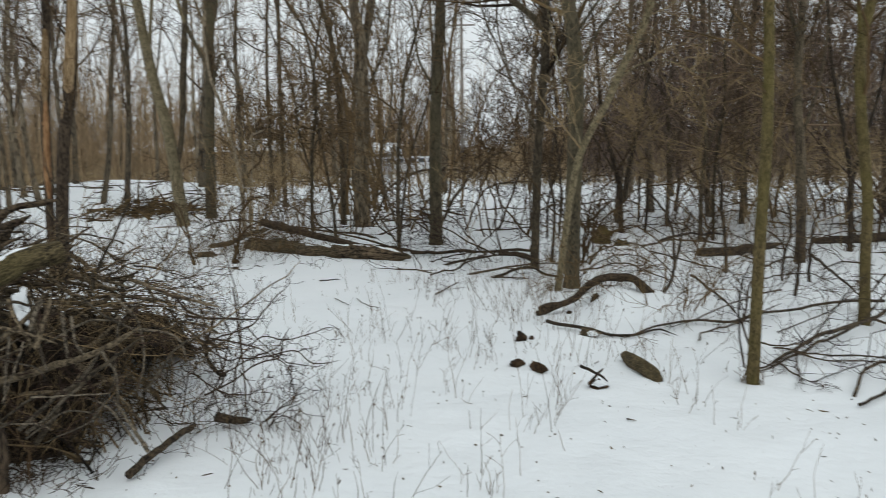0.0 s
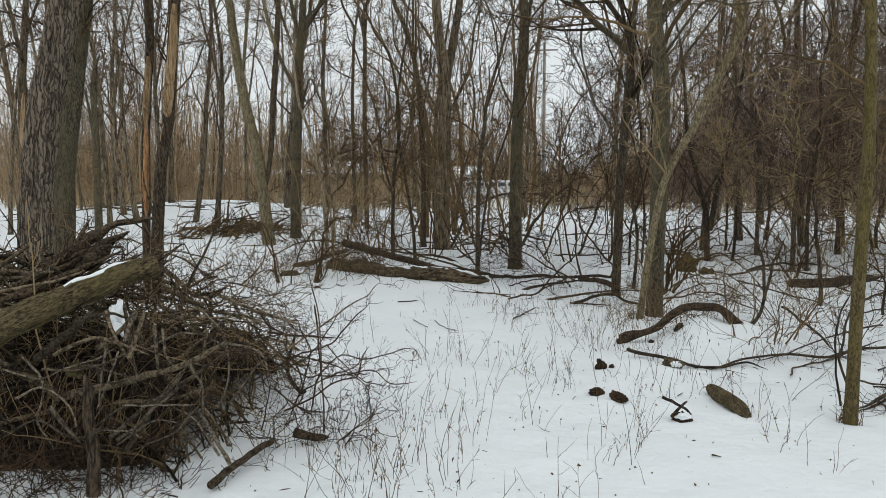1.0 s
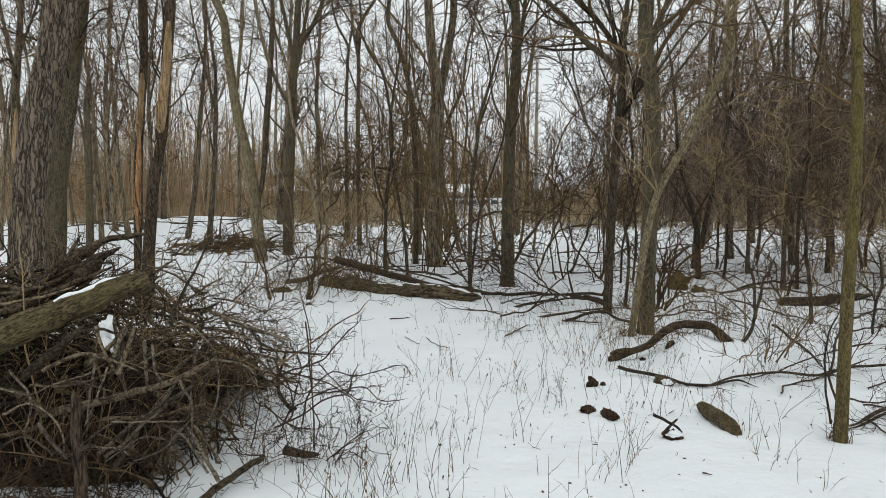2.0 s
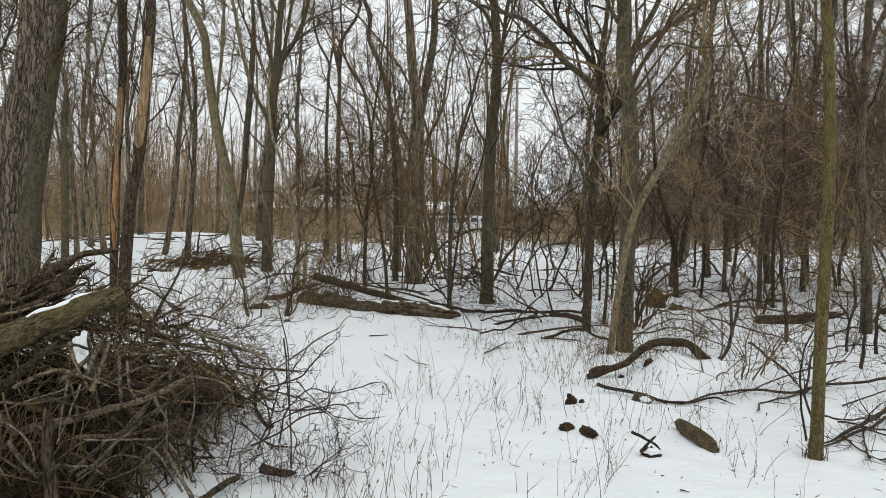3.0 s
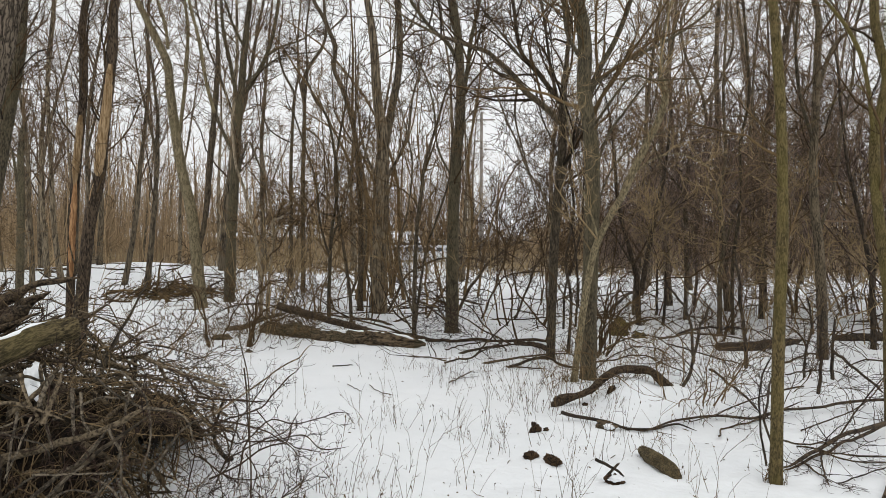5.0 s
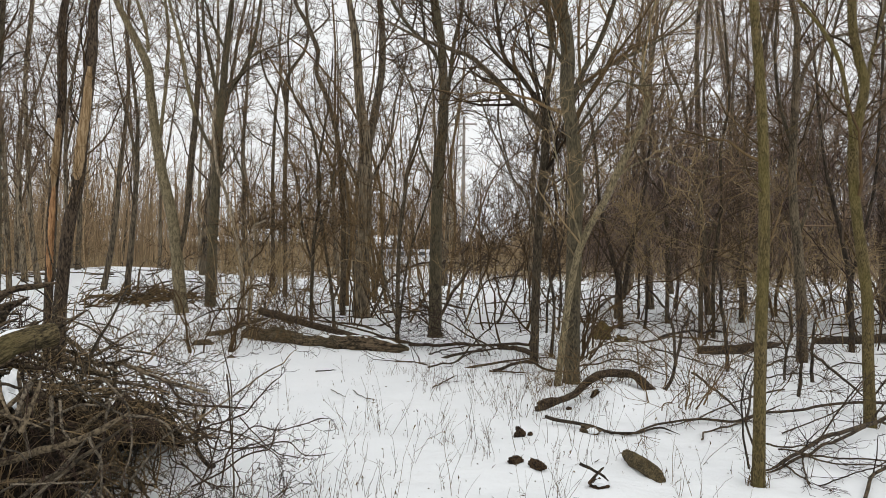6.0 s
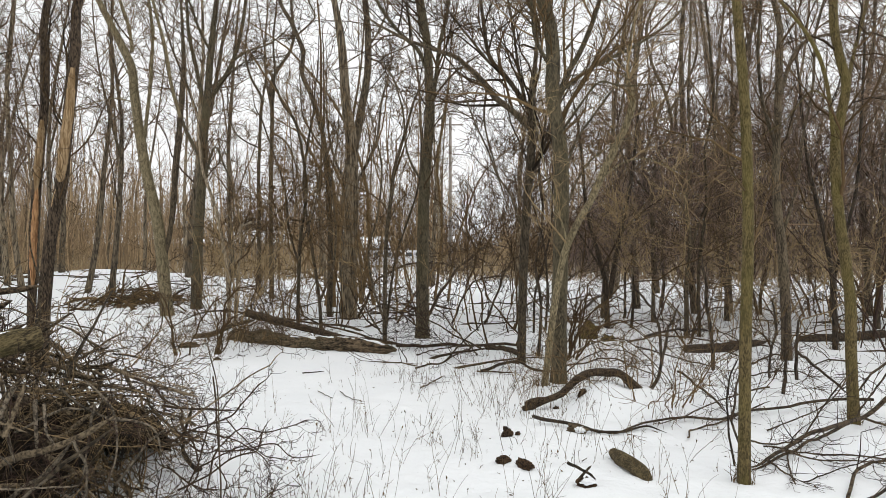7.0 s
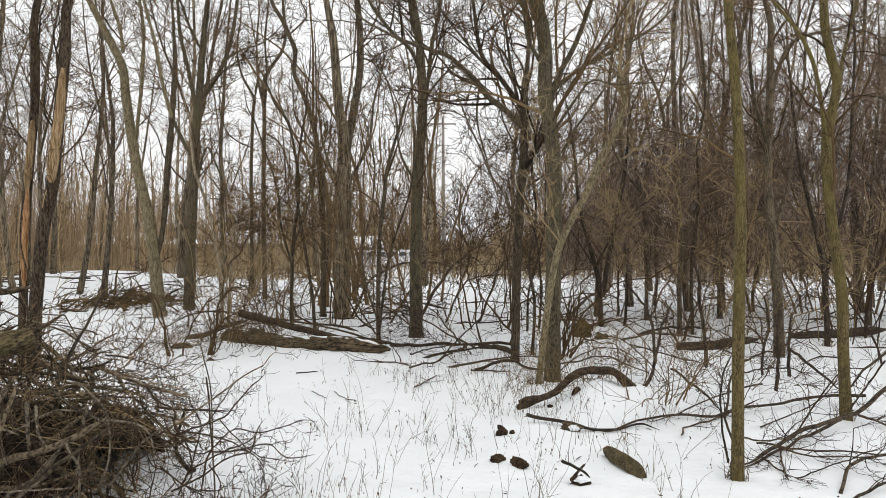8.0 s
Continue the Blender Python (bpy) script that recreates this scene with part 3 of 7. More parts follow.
tree("tree", "straight grey tree forking high above", (-0.50, 13.10),
     [([(-0.50, 13.10, -0.02), (-0.50, 13.10, 1.01), (-0.49, 13.10, 2.01), (-0.45, 13.10, 3.01), (-0.37, 13.10, 3.96), (-0.40, 13.10, 4.91), (-0.46, 13.10, 5.51), (-0.54, 13.10, 6.01)], 0.174, 0.087, WIDE, 5.0),
      ([(-0.36, 13.10, 4.01), (-0.26, 13.29, 4.75), (-0.21, 13.43, 5.30), (-0.09, 13.56, 5.85), (-0.02, 13.70, 6.42)], 0.056, 0.043, CROWN, 3.5),
      ([(-0.41, 13.10, 4.76), (-0.58, 12.95, 5.09), (-0.86, 12.81, 5.32), (-1.14, 12.63, 5.64), (-1.30, 12.50, 5.90)], 0.056, 0.034, CROWN, 3.0),
      ([(-0.51, 13.10, 5.41), (-0.57, 13.29, 5.77), (-0.67, 13.60, 6.39)], 0.041, 0.032, CROWN, 2.5),
      ([(-0.42, 13.10, 3.61), (-0.10, 12.77, 3.94), (0.15, 12.60, 3.93), (0.41, 12.40, 3.76)], 0.020, 0.010, FINE, 0.4),
      ([(-0.47, 13.10, 2.71), (-0.78, 13.27, 3.33), (-0.87, 13.44, 4.07), (-1.05, 13.60, 4.72), (-1.29, 13.70, 5.11)], 0.031, 0.016, FINE, 1.0)], BARK_OLIVE, TWIG_BROWN, seed=17, sides=20)
tree("tree", "large twin-stemmed tree with dark upper limbs", (-2.33, 16.80),
     [([(-2.33, 16.80, -0.02), (-2.34, 16.80, 1.09), (-2.29, 16.80, 2.12), (-2.26, 16.80, 3.41), (-2.30, 16.80, 4.24), (-2.41, 16.80, 4.95), (-2.48, 16.80, 5.99), (-2.56, 16.80, 6.63), (-2.68, 16.80, 7.28)], 0.276, 0.098, SPARSE, 5.0),
      ([(-2.23, 16.80, 3.79), (-2.09, 17.02, 4.80), (-1.97, 17.22, 5.70), (-1.98, 17.42, 6.68), (-2.07, 17.60, 7.55)], 0.138, 0.103, SPARSE, 5.0),
      ([(-1.90, 16.80, 6.24), (-1.72, 16.94, 6.54), (-1.54, 17.16, 7.06), (-1.50, 17.30, 7.44)], 0.039, 0.027, SPARSE, 2.0),
      ([(-1.91, 16.80, 5.98), (-1.58, 16.62, 5.78), (-1.28, 16.37, 5.37), (-0.96, 16.00, 4.67)], 0.033, 0.019, FINE, 0.6),
      ([(-2.28, 16.80, 3.02), (-2.58, 16.57, 3.51), (-2.72, 16.28, 4.22), (-2.72, 16.00, 4.91)], 0.046, 0.025, FINE, 1.2),
      ([(-2.20, 16.80, 3.02), (-1.76, 17.16, 4.11), (-1.66, 17.45, 5.08), (-1.47, 17.70, 5.95)], 0.046, 0.028, FINE, 1.4)], BARK_PALE, TWIG_BROWN, seed=18, sides=20)
tree("tree", "crooked slender tree bending over", (-2.84, 17.20),
     [([(-2.84, 17.20, -0.01), (-2.83, 17.20, 2.13), (-2.91, 17.20, 3.45), (-2.98, 17.20, 4.11), (-3.09, 17.20, 4.64), (-3.29, 17.20, 5.23), (-3.49, 17.20, 5.70), (-3.47, 17.20, 6.20), (-3.61, 17.20, 6.60), (-3.77, 17.20, 6.95), (-3.97, 17.20, 7.29), (-4.07, 17.20, 7.62)], 0.094, 0.061, SPARSE, 3.0),
      ([(-3.59, 17.20, 6.62), (-3.27, 17.04, 6.84), (-3.15, 16.95, 7.00), (-3.27, 16.81, 7.28), (-3.30, 16.70, 7.50)], 0.034, 0.020, FINE, 0.8),
      ([(-2.95, 17.20, 3.85), (-3.33, 17.42, 4.41), (-3.56, 17.57, 4.84), (-3.66, 17.80, 5.57)], 0.034, 0.021, FINE, 0.8)], BARK_GREY, TWIG_BROWN, seed=19)
tree("tree", "twin-stemmed tree with pale lower bark", (-6.88, 17.60),
     [([(-6.79, 17.60, -0.00), (-6.91, 17.60, 1.17), (-7.06, 17.60, 2.39), (-7.32, 17.60, 3.48), (-7.58, 17.60, 5.11), (-7.67, 17.60, 5.93), (-7.91, 17.60, 6.48), (-8.26, 17.60, 7.16), (-8.50, 17.60, 7.64)], 0.222, 0.096, SPARSE, 4.0),
      ([(-6.86, 17.60, 1.37), (-6.74, 17.71, 2.33), (-6.69, 17.86, 3.72), (-6.64, 17.99, 4.85), (-6.62, 18.13, 6.20), (-6.75, 18.30, 7.80)], 0.124, 0.086, SPARSE, 4.5, BARK_GREY),
      ([(-7.36, 17.60, 4.30), (-7.18, 17.43, 5.22), (-7.06, 17.29, 5.99), (-6.99, 17.16, 6.69), (-7.03, 17.00, 7.49)], 0.062, 0.047, SPARSE, 3.0),
      ([(-7.66, 17.60, 6.34), (-7.82, 17.79, 6.95), (-8.16, 18.05, 7.72), (-8.38, 18.20, 8.20)], 0.062, 0.050, SPARSE, 3.0),
      ([(-6.50, 17.60, 4.77), (-6.65, 17.45, 5.49), (-6.74, 17.27, 6.38), (-6.90, 17.11, 7.13), (-6.98, 17.00, 7.63)], 0.062, 0.040, SPARSE, 3.0),
      ([(-7.58, 17.60, 5.11), (-7.91, 17.32, 5.17), (-8.24, 17.04, 5.03), (-8.50, 16.80, 4.87)], 0.028, 0.013, FINE, 0.4)], BARK_LEAN, TWIG_GREY, seed=20, sides=16)
tree("tree", "tall tree with a fan of upright limbs", (-6.95, 20.00),
     [([(-6.95, 20.00, -0.09), (-6.92, 20.00, 1.43), (-6.79, 20.00, 3.75), (-6.74, 20.00, 4.90), (-6.65, 20.00, 5.83), (-6.57, 20.00, 6.91), (-6.48, 20.00, 7.76), (-6.39, 20.00, 8.54)], 0.219, 0.086, SPARSE, 4.0),
      ([(-6.67, 20.00, 5.60), (-6.33, 20.15, 6.17), (-6.07, 20.28, 6.75), (-5.91, 20.42, 7.42), (-5.83, 20.56, 8.09), (-5.80, 20.70, 8.78)], 0.094, 0.065, SPARSE, 3.5),
      ([(-6.71, 20.00, 5.29), (-6.87, 19.76, 6.47), (-7.01, 19.58, 7.33), (-7.01, 19.40, 8.18)], 0.086, 0.053, SPARSE, 3.5),
      ([(-6.76, 20.00, 3.98), (-7.28, 20.13, 4.85), (-7.71, 20.27, 5.97), (-8.06, 20.46, 7.43), (-8.39, 20.60, 8.59)], 0.078, 0.048, SPARSE, 3.5),
      ([(-5.94, 20.00, 6.76), (-5.58, 20.27, 7.09), (-5.15, 20.55, 7.33), (-4.81, 20.80, 7.68)], 0.047, 0.024, FINE, 1.2),
      ([(-6.53, 20.00, 6.06), (-5.85, 19.69, 6.42), (-5.33, 19.46, 6.62), (-4.66, 19.20, 6.62)], 0.039, 0.023, FINE, 0.8),
      ([(-6.57, 20.00, 6.99), (-6.81, 19.78, 7.54), (-6.95, 19.57, 8.08), (-7.11, 19.40, 8.48)], 0.055, 0.038, SPARSE, 2.0),
      ([(-6.77, 20.00, 3.28), (-6.38, 19.73, 4.33), (-6.08, 19.61, 3.86), (-5.81, 19.46, 3.24), (-5.67, 19.20, 2.18)], 0.047, 0.023, FINE, 0.4)], BARK_OLIVE, TWIG_BROWN, seed=21, sides=16)
tree("tree", "grey tree with a crooked forked head", (-5.88, 24.00),
     [([(-5.88, 24.00, 0.49), (-5.91, 24.00, 2.34), (-5.91, 24.00, 4.19), (-5.88, 24.00, 6.04), (-5.93, 24.00, 6.96), (-5.65, 24.00, 7.56), (-5.32, 24.00, 8.04), (-5.19, 24.00, 8.63), (-5.28, 24.00, 9.92)], 0.113, 0.056, SPARSE, 2.5),
      ([(-5.90, 24.00, 6.22), (-6.14, 24.24, 7.20), (-6.26, 24.52, 8.40), (-6.24, 24.80, 9.63)], 0.056, 0.039, SPARSE, 2.0),
      ([(-5.88, 24.00, 6.04), (-5.73, 23.71, 7.26), (-5.71, 23.45, 8.29), (-5.55, 23.20, 9.29)], 0.056, 0.036, SPARSE, 2.0),
      ([(-5.92, 24.00, 5.48), (-5.29, 23.70, 4.98), (-4.93, 23.34, 4.12), (-4.74, 23.00, 3.29)], 0.047, 0.027, FINE, 0.5)], BARK_GREY, TWIG_GREY, seed=23)
tree("tree", "thin grey tree with a swept head", (-6.80, 26.00),
     [([(-6.80, 26.00, 0.40), (-6.84, 26.00, 2.40), (-6.85, 26.00, 4.41), (-6.78, 26.00, 6.41), (-6.75, 26.00, 6.97), (-7.14, 26.00, 7.72), (-7.33, 26.00, 8.52), (-7.29, 26.00, 9.22)], 0.102, 0.041, SPARSE, 2.0),
      ([(-6.77, 26.00, 6.71), (-6.68, 26.28, 7.68), (-6.79, 26.59, 8.78), (-7.05, 26.90, 9.90)], 0.051, 0.032, SPARSE, 2.0),
      ([(-6.84, 26.00, 5.21), (-7.27, 25.81, 5.42), (-7.58, 25.63, 5.71), (-7.75, 25.39, 6.30), (-7.70, 25.10, 7.02)], 0.041, 0.020, FINE, 0.8)], BARK_GREY, TWIG_GREY, seed=43)
tree("tree", "dark V-forked trunk at the edge of the thicket", (3.21, 15.20),
     [([(3.21, 15.20, 0.52), (3.16, 15.20, 0.83), (3.07, 15.20, 1.29), (2.88, 15.20, 1.98), (2.74, 15.20, 2.67), (2.68, 15.20, 3.48)], 0.083, 0.042, CROWN, 2.0),
      ([(3.23, 15.20, 0.60), (3.37, 15.33, 1.29), (3.56, 15.49, 2.11), (3.76, 15.65, 2.94), (3.91, 15.80, 3.80)], 0.083, 0.043, CROWN, 2.0),
      ([(3.09, 15.20, 1.17), (2.68, 14.85, 1.74), (2.36, 14.60, 2.13)], 0.030, 0.023, FINE, 0.6)], BARK_DARK, TWIG_VINE, seed=44, group="thicket trunks")
tree("tree", "dark trunk at the edge of the thicket", (4.37, 13.80),
     [([(4.37, 13.80, 0.37), (4.37, 13.80, 1.02), (4.44, 13.80, 1.74), (4.35, 13.80, 2.47), (4.45, 13.80, 3.31), (4.40, 13.80, 4.35), (4.44, 13.80, 5.60)], 0.065, 0.032, CROWN, 2.5),
      ([(4.40, 13.80, 1.43), (4.61, 13.88, 2.06), (4.87, 13.97, 2.70), (4.98, 14.08, 3.55), (5.12, 14.27, 5.09), (5.27, 14.40, 6.21)], 0.032, 0.028, CROWN, 2.0)], BARK_GREY, TWIG_VINE, seed=45, group="thicket trunks")
tree("tree", "slim dark trunk at the edge of the thicket", (4.61, 13.80),
     [([(4.61, 13.80, 0.37), (4.59, 13.80, 1.02), (4.63, 13.80, 1.64), (4.74, 13.80, 2.47), (4.71, 13.80, 3.41), (4.86, 13.80, 4.35), (4.80, 13.80, 5.39), (4.72, 13.80, 6.22)], 0.049, 0.032, CROWN, 2.5)], BARK_GREY, TWIG_VINE, seed=46, group="thicket trunks")
tree("tree", "dark trunk behind the slender olive tree", (6.39, 12.40),
     [([(6.39, 12.40, 0.26), (6.36, 12.40, 0.91), (6.25, 12.40, 1.65), (6.10, 12.40, 2.30), (5.95, 12.40, 2.95), (5.86, 12.40, 3.69)], 0.068, 0.034, CROWN, 2.0),
      ([(6.36, 12.40, 1.09), (6.60, 12.50, 1.84), (6.86, 12.62, 2.69), (7.00, 12.75, 3.75), (7.14, 12.90, 4.94)], 0.044, 0.030, CROWN, 2.0)], BARK_DARK, TWIG_VINE, seed=47, group="thicket trunks")
tree("tree", "tall curved dark tree rising out of the thicket", (4.47, 16.50),
     [([(4.47, 16.50, 0.65), (4.49, 16.50, 1.77), (4.43, 16.50, 2.77), (4.57, 16.50, 3.65), (4.88, 16.50, 4.27), (4.76, 16.50, 5.02), (4.44, 16.50, 5.77), (4.33, 16.50, 6.52), (4.55, 16.50, 7.14)], 0.064, 0.039, CROWN, 3.0),
      ([(4.81, 16.50, 4.64), (5.24, 16.68, 5.31), (5.57, 16.88, 6.12), (5.59, 17.10, 7.08)], 0.039, 0.033, CROWN, 2.5),
      ([(4.43, 16.50, 2.77), (3.91, 16.30, 3.37), (3.59, 16.09, 4.08), (3.66, 15.90, 4.77)], 0.032, 0.025, CROWN, 1.0)], BARK_GREY, TWIG_VINE, seed=48, group="thicket trunks")
tree("tree", "dark many-stemmed bush with crooked stems", (-1.08, 12.20),
     [([(-1.08, 12.20, 0.14), (-1.08, 12.20, 1.04), (-1.05, 12.20, 1.88), (-0.98, 12.20, 2.44), (-0.93, 12.20, 2.90), (-0.78, 12.20, 3.42), (-0.65, 12.20, 3.88)], 0.057, 0.029, CROWN, 1.2),
      ([(-1.06, 12.20, 0.29), (-0.98, 12.30, 1.04), (-0.88, 12.37, 1.60), (-0.69, 12.45, 2.17), (-0.54, 12.52, 2.70), (-0.50, 12.60, 3.33)], 0.033, 0.020, FINE, 1.0),
      ([(-1.11, 12.20, 0.48), (-1.28, 12.12, 1.04), (-1.33, 12.05, 1.60), (-1.18, 11.97, 2.15), (-1.10, 11.87, 2.87), (-1.19, 11.80, 3.40)], 0.029, 0.018, FINE, 1.0),
      ([(-1.13, 12.20, 0.20), (-1.42, 12.36, 0.65), (-1.52, 12.53, 1.21), (-1.61, 12.70, 1.79)], 0.024, 0.015, FINE, 0.8)], BARK_GREY, TWIG_TAN, seed=49, group="tall bushes")
tree("tree", "dark many-stemmed bush with crooked stems", (-2.52, 14.40),
     [([(-2.52, 14.40, 0.18), (-2.57, 14.40, 0.66), (-2.64, 14.40, 1.15), (-2.78, 14.40, 2.04), (-2.88, 14.40, 2.81), (-2.81, 14.40, 3.58), (-2.69, 14.40, 4.25)], 0.051, 0.028, CROWN, 1.5),
      ([(-2.98, 14.40, 0.13), (-2.96, 14.34, 0.93), (-2.91, 14.28, 1.81), (-2.79, 14.22, 2.68), (-2.85, 14.17, 3.44), (-2.98, 14.12, 4.03), (-3.17, 14.10, 4.30)], 0.056, 0.028, CROWN, 1.0),
      ([(-2.96, 14.40, 1.26), (-3.20, 14.54, 2.04), (-3.32, 14.68, 2.83), (-3.56, 14.80, 3.52), (-3.79, 14.90, 4.11)], 0.034, 0.023, FINE, 1.0),
      ([(-2.55, 14.40, 0.60), (-2.32, 14.49, 1.26), (-2.28, 14.59, 2.05), (-2.39, 14.70, 2.95), (-2.28, 14.80, 3.75)], 0.039, 0.023, FINE, 1.2),
      ([(-2.93, 14.40, 1.70), (-2.65, 14.26, 2.36), (-2.49, 14.11, 3.11), (-2.26, 14.00, 3.64)], 0.028, 0.016, FINE, 1.0)], BARK_GREY, TWIG_TAN, seed=50, group="tall bushes")
tree("tree", "clump of dark upright stems beside the stout tree", (1.33, 11.20),
     [([(1.33, 11.20, 0.25), (1.37, 11.20, 0.76), (1.29, 11.20, 1.36), (1.40, 11.20, 2.12), (1.34, 11.20, 2.80), (1.43, 11.20, 3.48)], 0.035, 0.022, FINE, 1.5),
      ([(1.26, 11.20, 0.34), (1.29, 11.27, 0.93), (1.42, 11.33, 1.36), (1.55, 11.40, 1.96), (1.59, 11.50, 2.75)], 0.026, 0.018, FINE, 1.0),
      ([(1.44, 11.20, 0.38), (1.46, 11.14, 1.02), (1.39, 11.08, 1.70), (1.21, 11.01, 2.36), (1.12, 10.95, 2.94), (0.90, 10.90, 3.43)], 0.026, 0.017, FINE, 1.0)], BARK_DARK, TWIG_BROWN, seed=51, group="tall bushes")
tree("tree", "olive-barked leaning sapling with a snapped side branch", (-4.51, 15.00),
     [([(-4.51, 15.00, -0.09), (-4.54, 15.00, 0.89), (-4.64, 15.00, 1.70), (-4.86, 15.00, 2.62), (-5.06, 15.00, 3.20), (-5.15, 15.00, 3.89)], 0.064, 0.035, CROWN, 1.2),
      ([(-4.40, 15.00, 0.08), (-4.37, 15.12, 1.12), (-4.28, 15.20, 1.82), (-4.08, 15.27, 2.35), (-3.57, 15.34, 2.71), (-3.10, 15.40, 2.84)], 0.047, 0.018, FINE, 0.5),
      ([(-4.27, 15.00, 1.70), (-4.24, 14.83, 2.04), (-3.98, 14.70, 2.15)], 0.041, 0.034, FINE, 0.0)], BARK_LIGHT, TWIG_GREY, seed=22)
tree("tree", "broken reddish trunk stripped of its bark", (-5.69, 10.00),
     [([(-5.69, 10.00, 0.71), (-5.67, 10.00, 1.24), (-5.65, 10.00, 1.89), (-5.59, 10.00, 2.69), (-5.53, 10.00, 3.32), (-5.50, 10.00, 3.79), (-5.50, 10.00, 4.25)], 0.086, 0.078, CROWN, 4.0),
      ([(-5.51, 9.94, 3.34), (-5.53, 9.94, 3.07), (-5.57, 9.94, 2.68), (-5.59, 9.94, 2.36)], 0.074, 0.070, None, 0, BARE_WOOD),
      ([(-5.58, 9.94, 2.43), (-5.61, 9.94, 1.88), (-5.63, 9.94, 1.48), (-5.63, 9.94, 1.09)], 0.070, 0.066, None, 0, RED_WOOD)], BARK_TORN, TWIG_BROWN, seed=24, sides=18)
tree("tree", "dark kinked tree with a peeled pale flank", (-5.44, 9.80),
     [([(-5.44, 9.80, 0.65), (-5.38, 9.80, 1.09), (-5.29, 9.80, 1.88), (-5.17, 9.80, 2.43), (-5.13, 9.80, 2.81), (-5.07, 9.80, 3.43), (-5.02, 9.80, 3.88), (-4.99, 9.80, 4.19)], 0.126, 0.096, CROWN, 4.0),
      ([(-4.99, 9.74, 3.99), (-5.03, 9.74, 3.49), (-5.09, 9.74, 3.04), (-5.14, 9.74, 2.61), (-5.15, 9.74, 2.48)], 0.099, 0.095, None, 0, BARE_WOOD),
      ([(-5.11, 9.74, 2.54), (-5.23, 9.74, 2.31), (-5.27, 9.74, 2.07)], 0.027, 0.019, None, 0, BARE_WOOD)], BARK_TORN, TWIG_BROWN, seed=25, sides=18)
tree("tree", "massive old tree with deeply furrowed grey bark", (-5.58, 7.50),
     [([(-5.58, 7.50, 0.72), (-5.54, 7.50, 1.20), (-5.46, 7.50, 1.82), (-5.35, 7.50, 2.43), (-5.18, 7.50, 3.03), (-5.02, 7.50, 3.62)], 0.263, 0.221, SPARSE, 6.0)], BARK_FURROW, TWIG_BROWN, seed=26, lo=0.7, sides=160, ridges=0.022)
tree("tree", "smooth olive-brown tree beside the furrowed one", (-6.30, 9.00),
     [([(-6.30, 9.00, 0.97), (-6.22, 9.00, 1.64), (-6.07, 9.00, 2.59), (-5.94, 9.00, 3.31), (-5.81, 9.00, 4.02)], 0.204, 0.163, WIDE, 6.0)], BARK_OLIVE, TWIG_BROWN, lo=0.55, seed=27, sides=18)
tree("tree", "pale broken snag without bark", (-6.55, 8.60),
     [([(-6.55, 8.60, 1.39), (-6.48, 8.60, 2.21), (-6.46, 8.60, 2.70), (-6.40, 8.60, 3.25), (-6.36, 8.60, 3.66), (-6.32, 8.60, 4.00)], 0.073, 0.044, THIN, 1.5),
      ([(-6.46, 8.54, 1.92), (-6.43, 8.54, 2.27), (-6.40, 8.54, 2.69)], 0.058, 0.044, None, 0, BARE_WOOD),
      ([(-6.42, 8.60, 3.04), (-6.35, 8.40, 3.25), (-6.42, 8.29, 3.20), (-6.48, 8.10, 3.03)], 0.034, 0.023, FINE, 0.6),
      ([(-6.39, 8.60, 3.32), (-6.41, 8.82, 3.71), (-6.41, 9.00, 4.04)], 0.029, 0.020, FINE, 1.2)], BARK_GREY, TWIG_GREY, seed=29)
tree("tree", "slim snapped tree with a lightning-shaped top", (-10.34, 16.00),
     [([(-10.34, 16.00, 0.43), (-10.31, 16.00, 1.42), (-10.30, 16.00, 2.59), (-10.31, 16.00, 3.50), (-10.27, 16.00, 4.01)], 0.136, 0.091, FINE, 0.5),
      ([(-10.35, 16.00, 2.46), (-10.42, 16.00, 3.11), (-10.51, 16.00, 3.63), (-10.58, 16.00, 3.76)], 0.054, 0.027, FINE, 0.3)], BARK_OLIVE, TWIG_GREY, seed=28)

# ---- tall woods behind ----
def wood_tree(seed, height, r, crown):
    rng = random.Random(seed)
    root = thing("tree", (0, 0, -50), "tall slender bare tree in the woods behind", "tree", "woods behind")
    pts = wander(rng, (0, 0, -0.1), unit((rng.gauss(0, 0.04), rng.gauss(0, 0.04), 1)), height, 18, 0.035, 0.02)
    rad = taper(r, r * 0.15, 18)
    link("trunk", bole_mesh("trunk", pts, rad, 9, 0.06, flare=0.3), BARK_PALE, root)
    lines = []
    if rng.random() < 0.6:
        k = rng.randint(6, 9)
        d = sideways(rng, (0, 0, 1), 0.3)
        fork = wander(rng, pts[k], d, height * 0.5, 12, 0.06, 0.06)
        fr = taper(rad[k] * 0.7, rad[k] * 0.1, 12)
        link("limb", bole_mesh("limb", fork, fr, 7), BARK_GREY, root)
        sprout(rng, lines, fork, fr, crown, 0.15, 1.0, 0.006)
    sprout(rng, lines, pts, rad, crown, 0.2, 1.0, 0.006)
    link("crown", tube_mesh("crown", lines), TWIG_PALE, root, "bare twigs", "stuff")
    return root


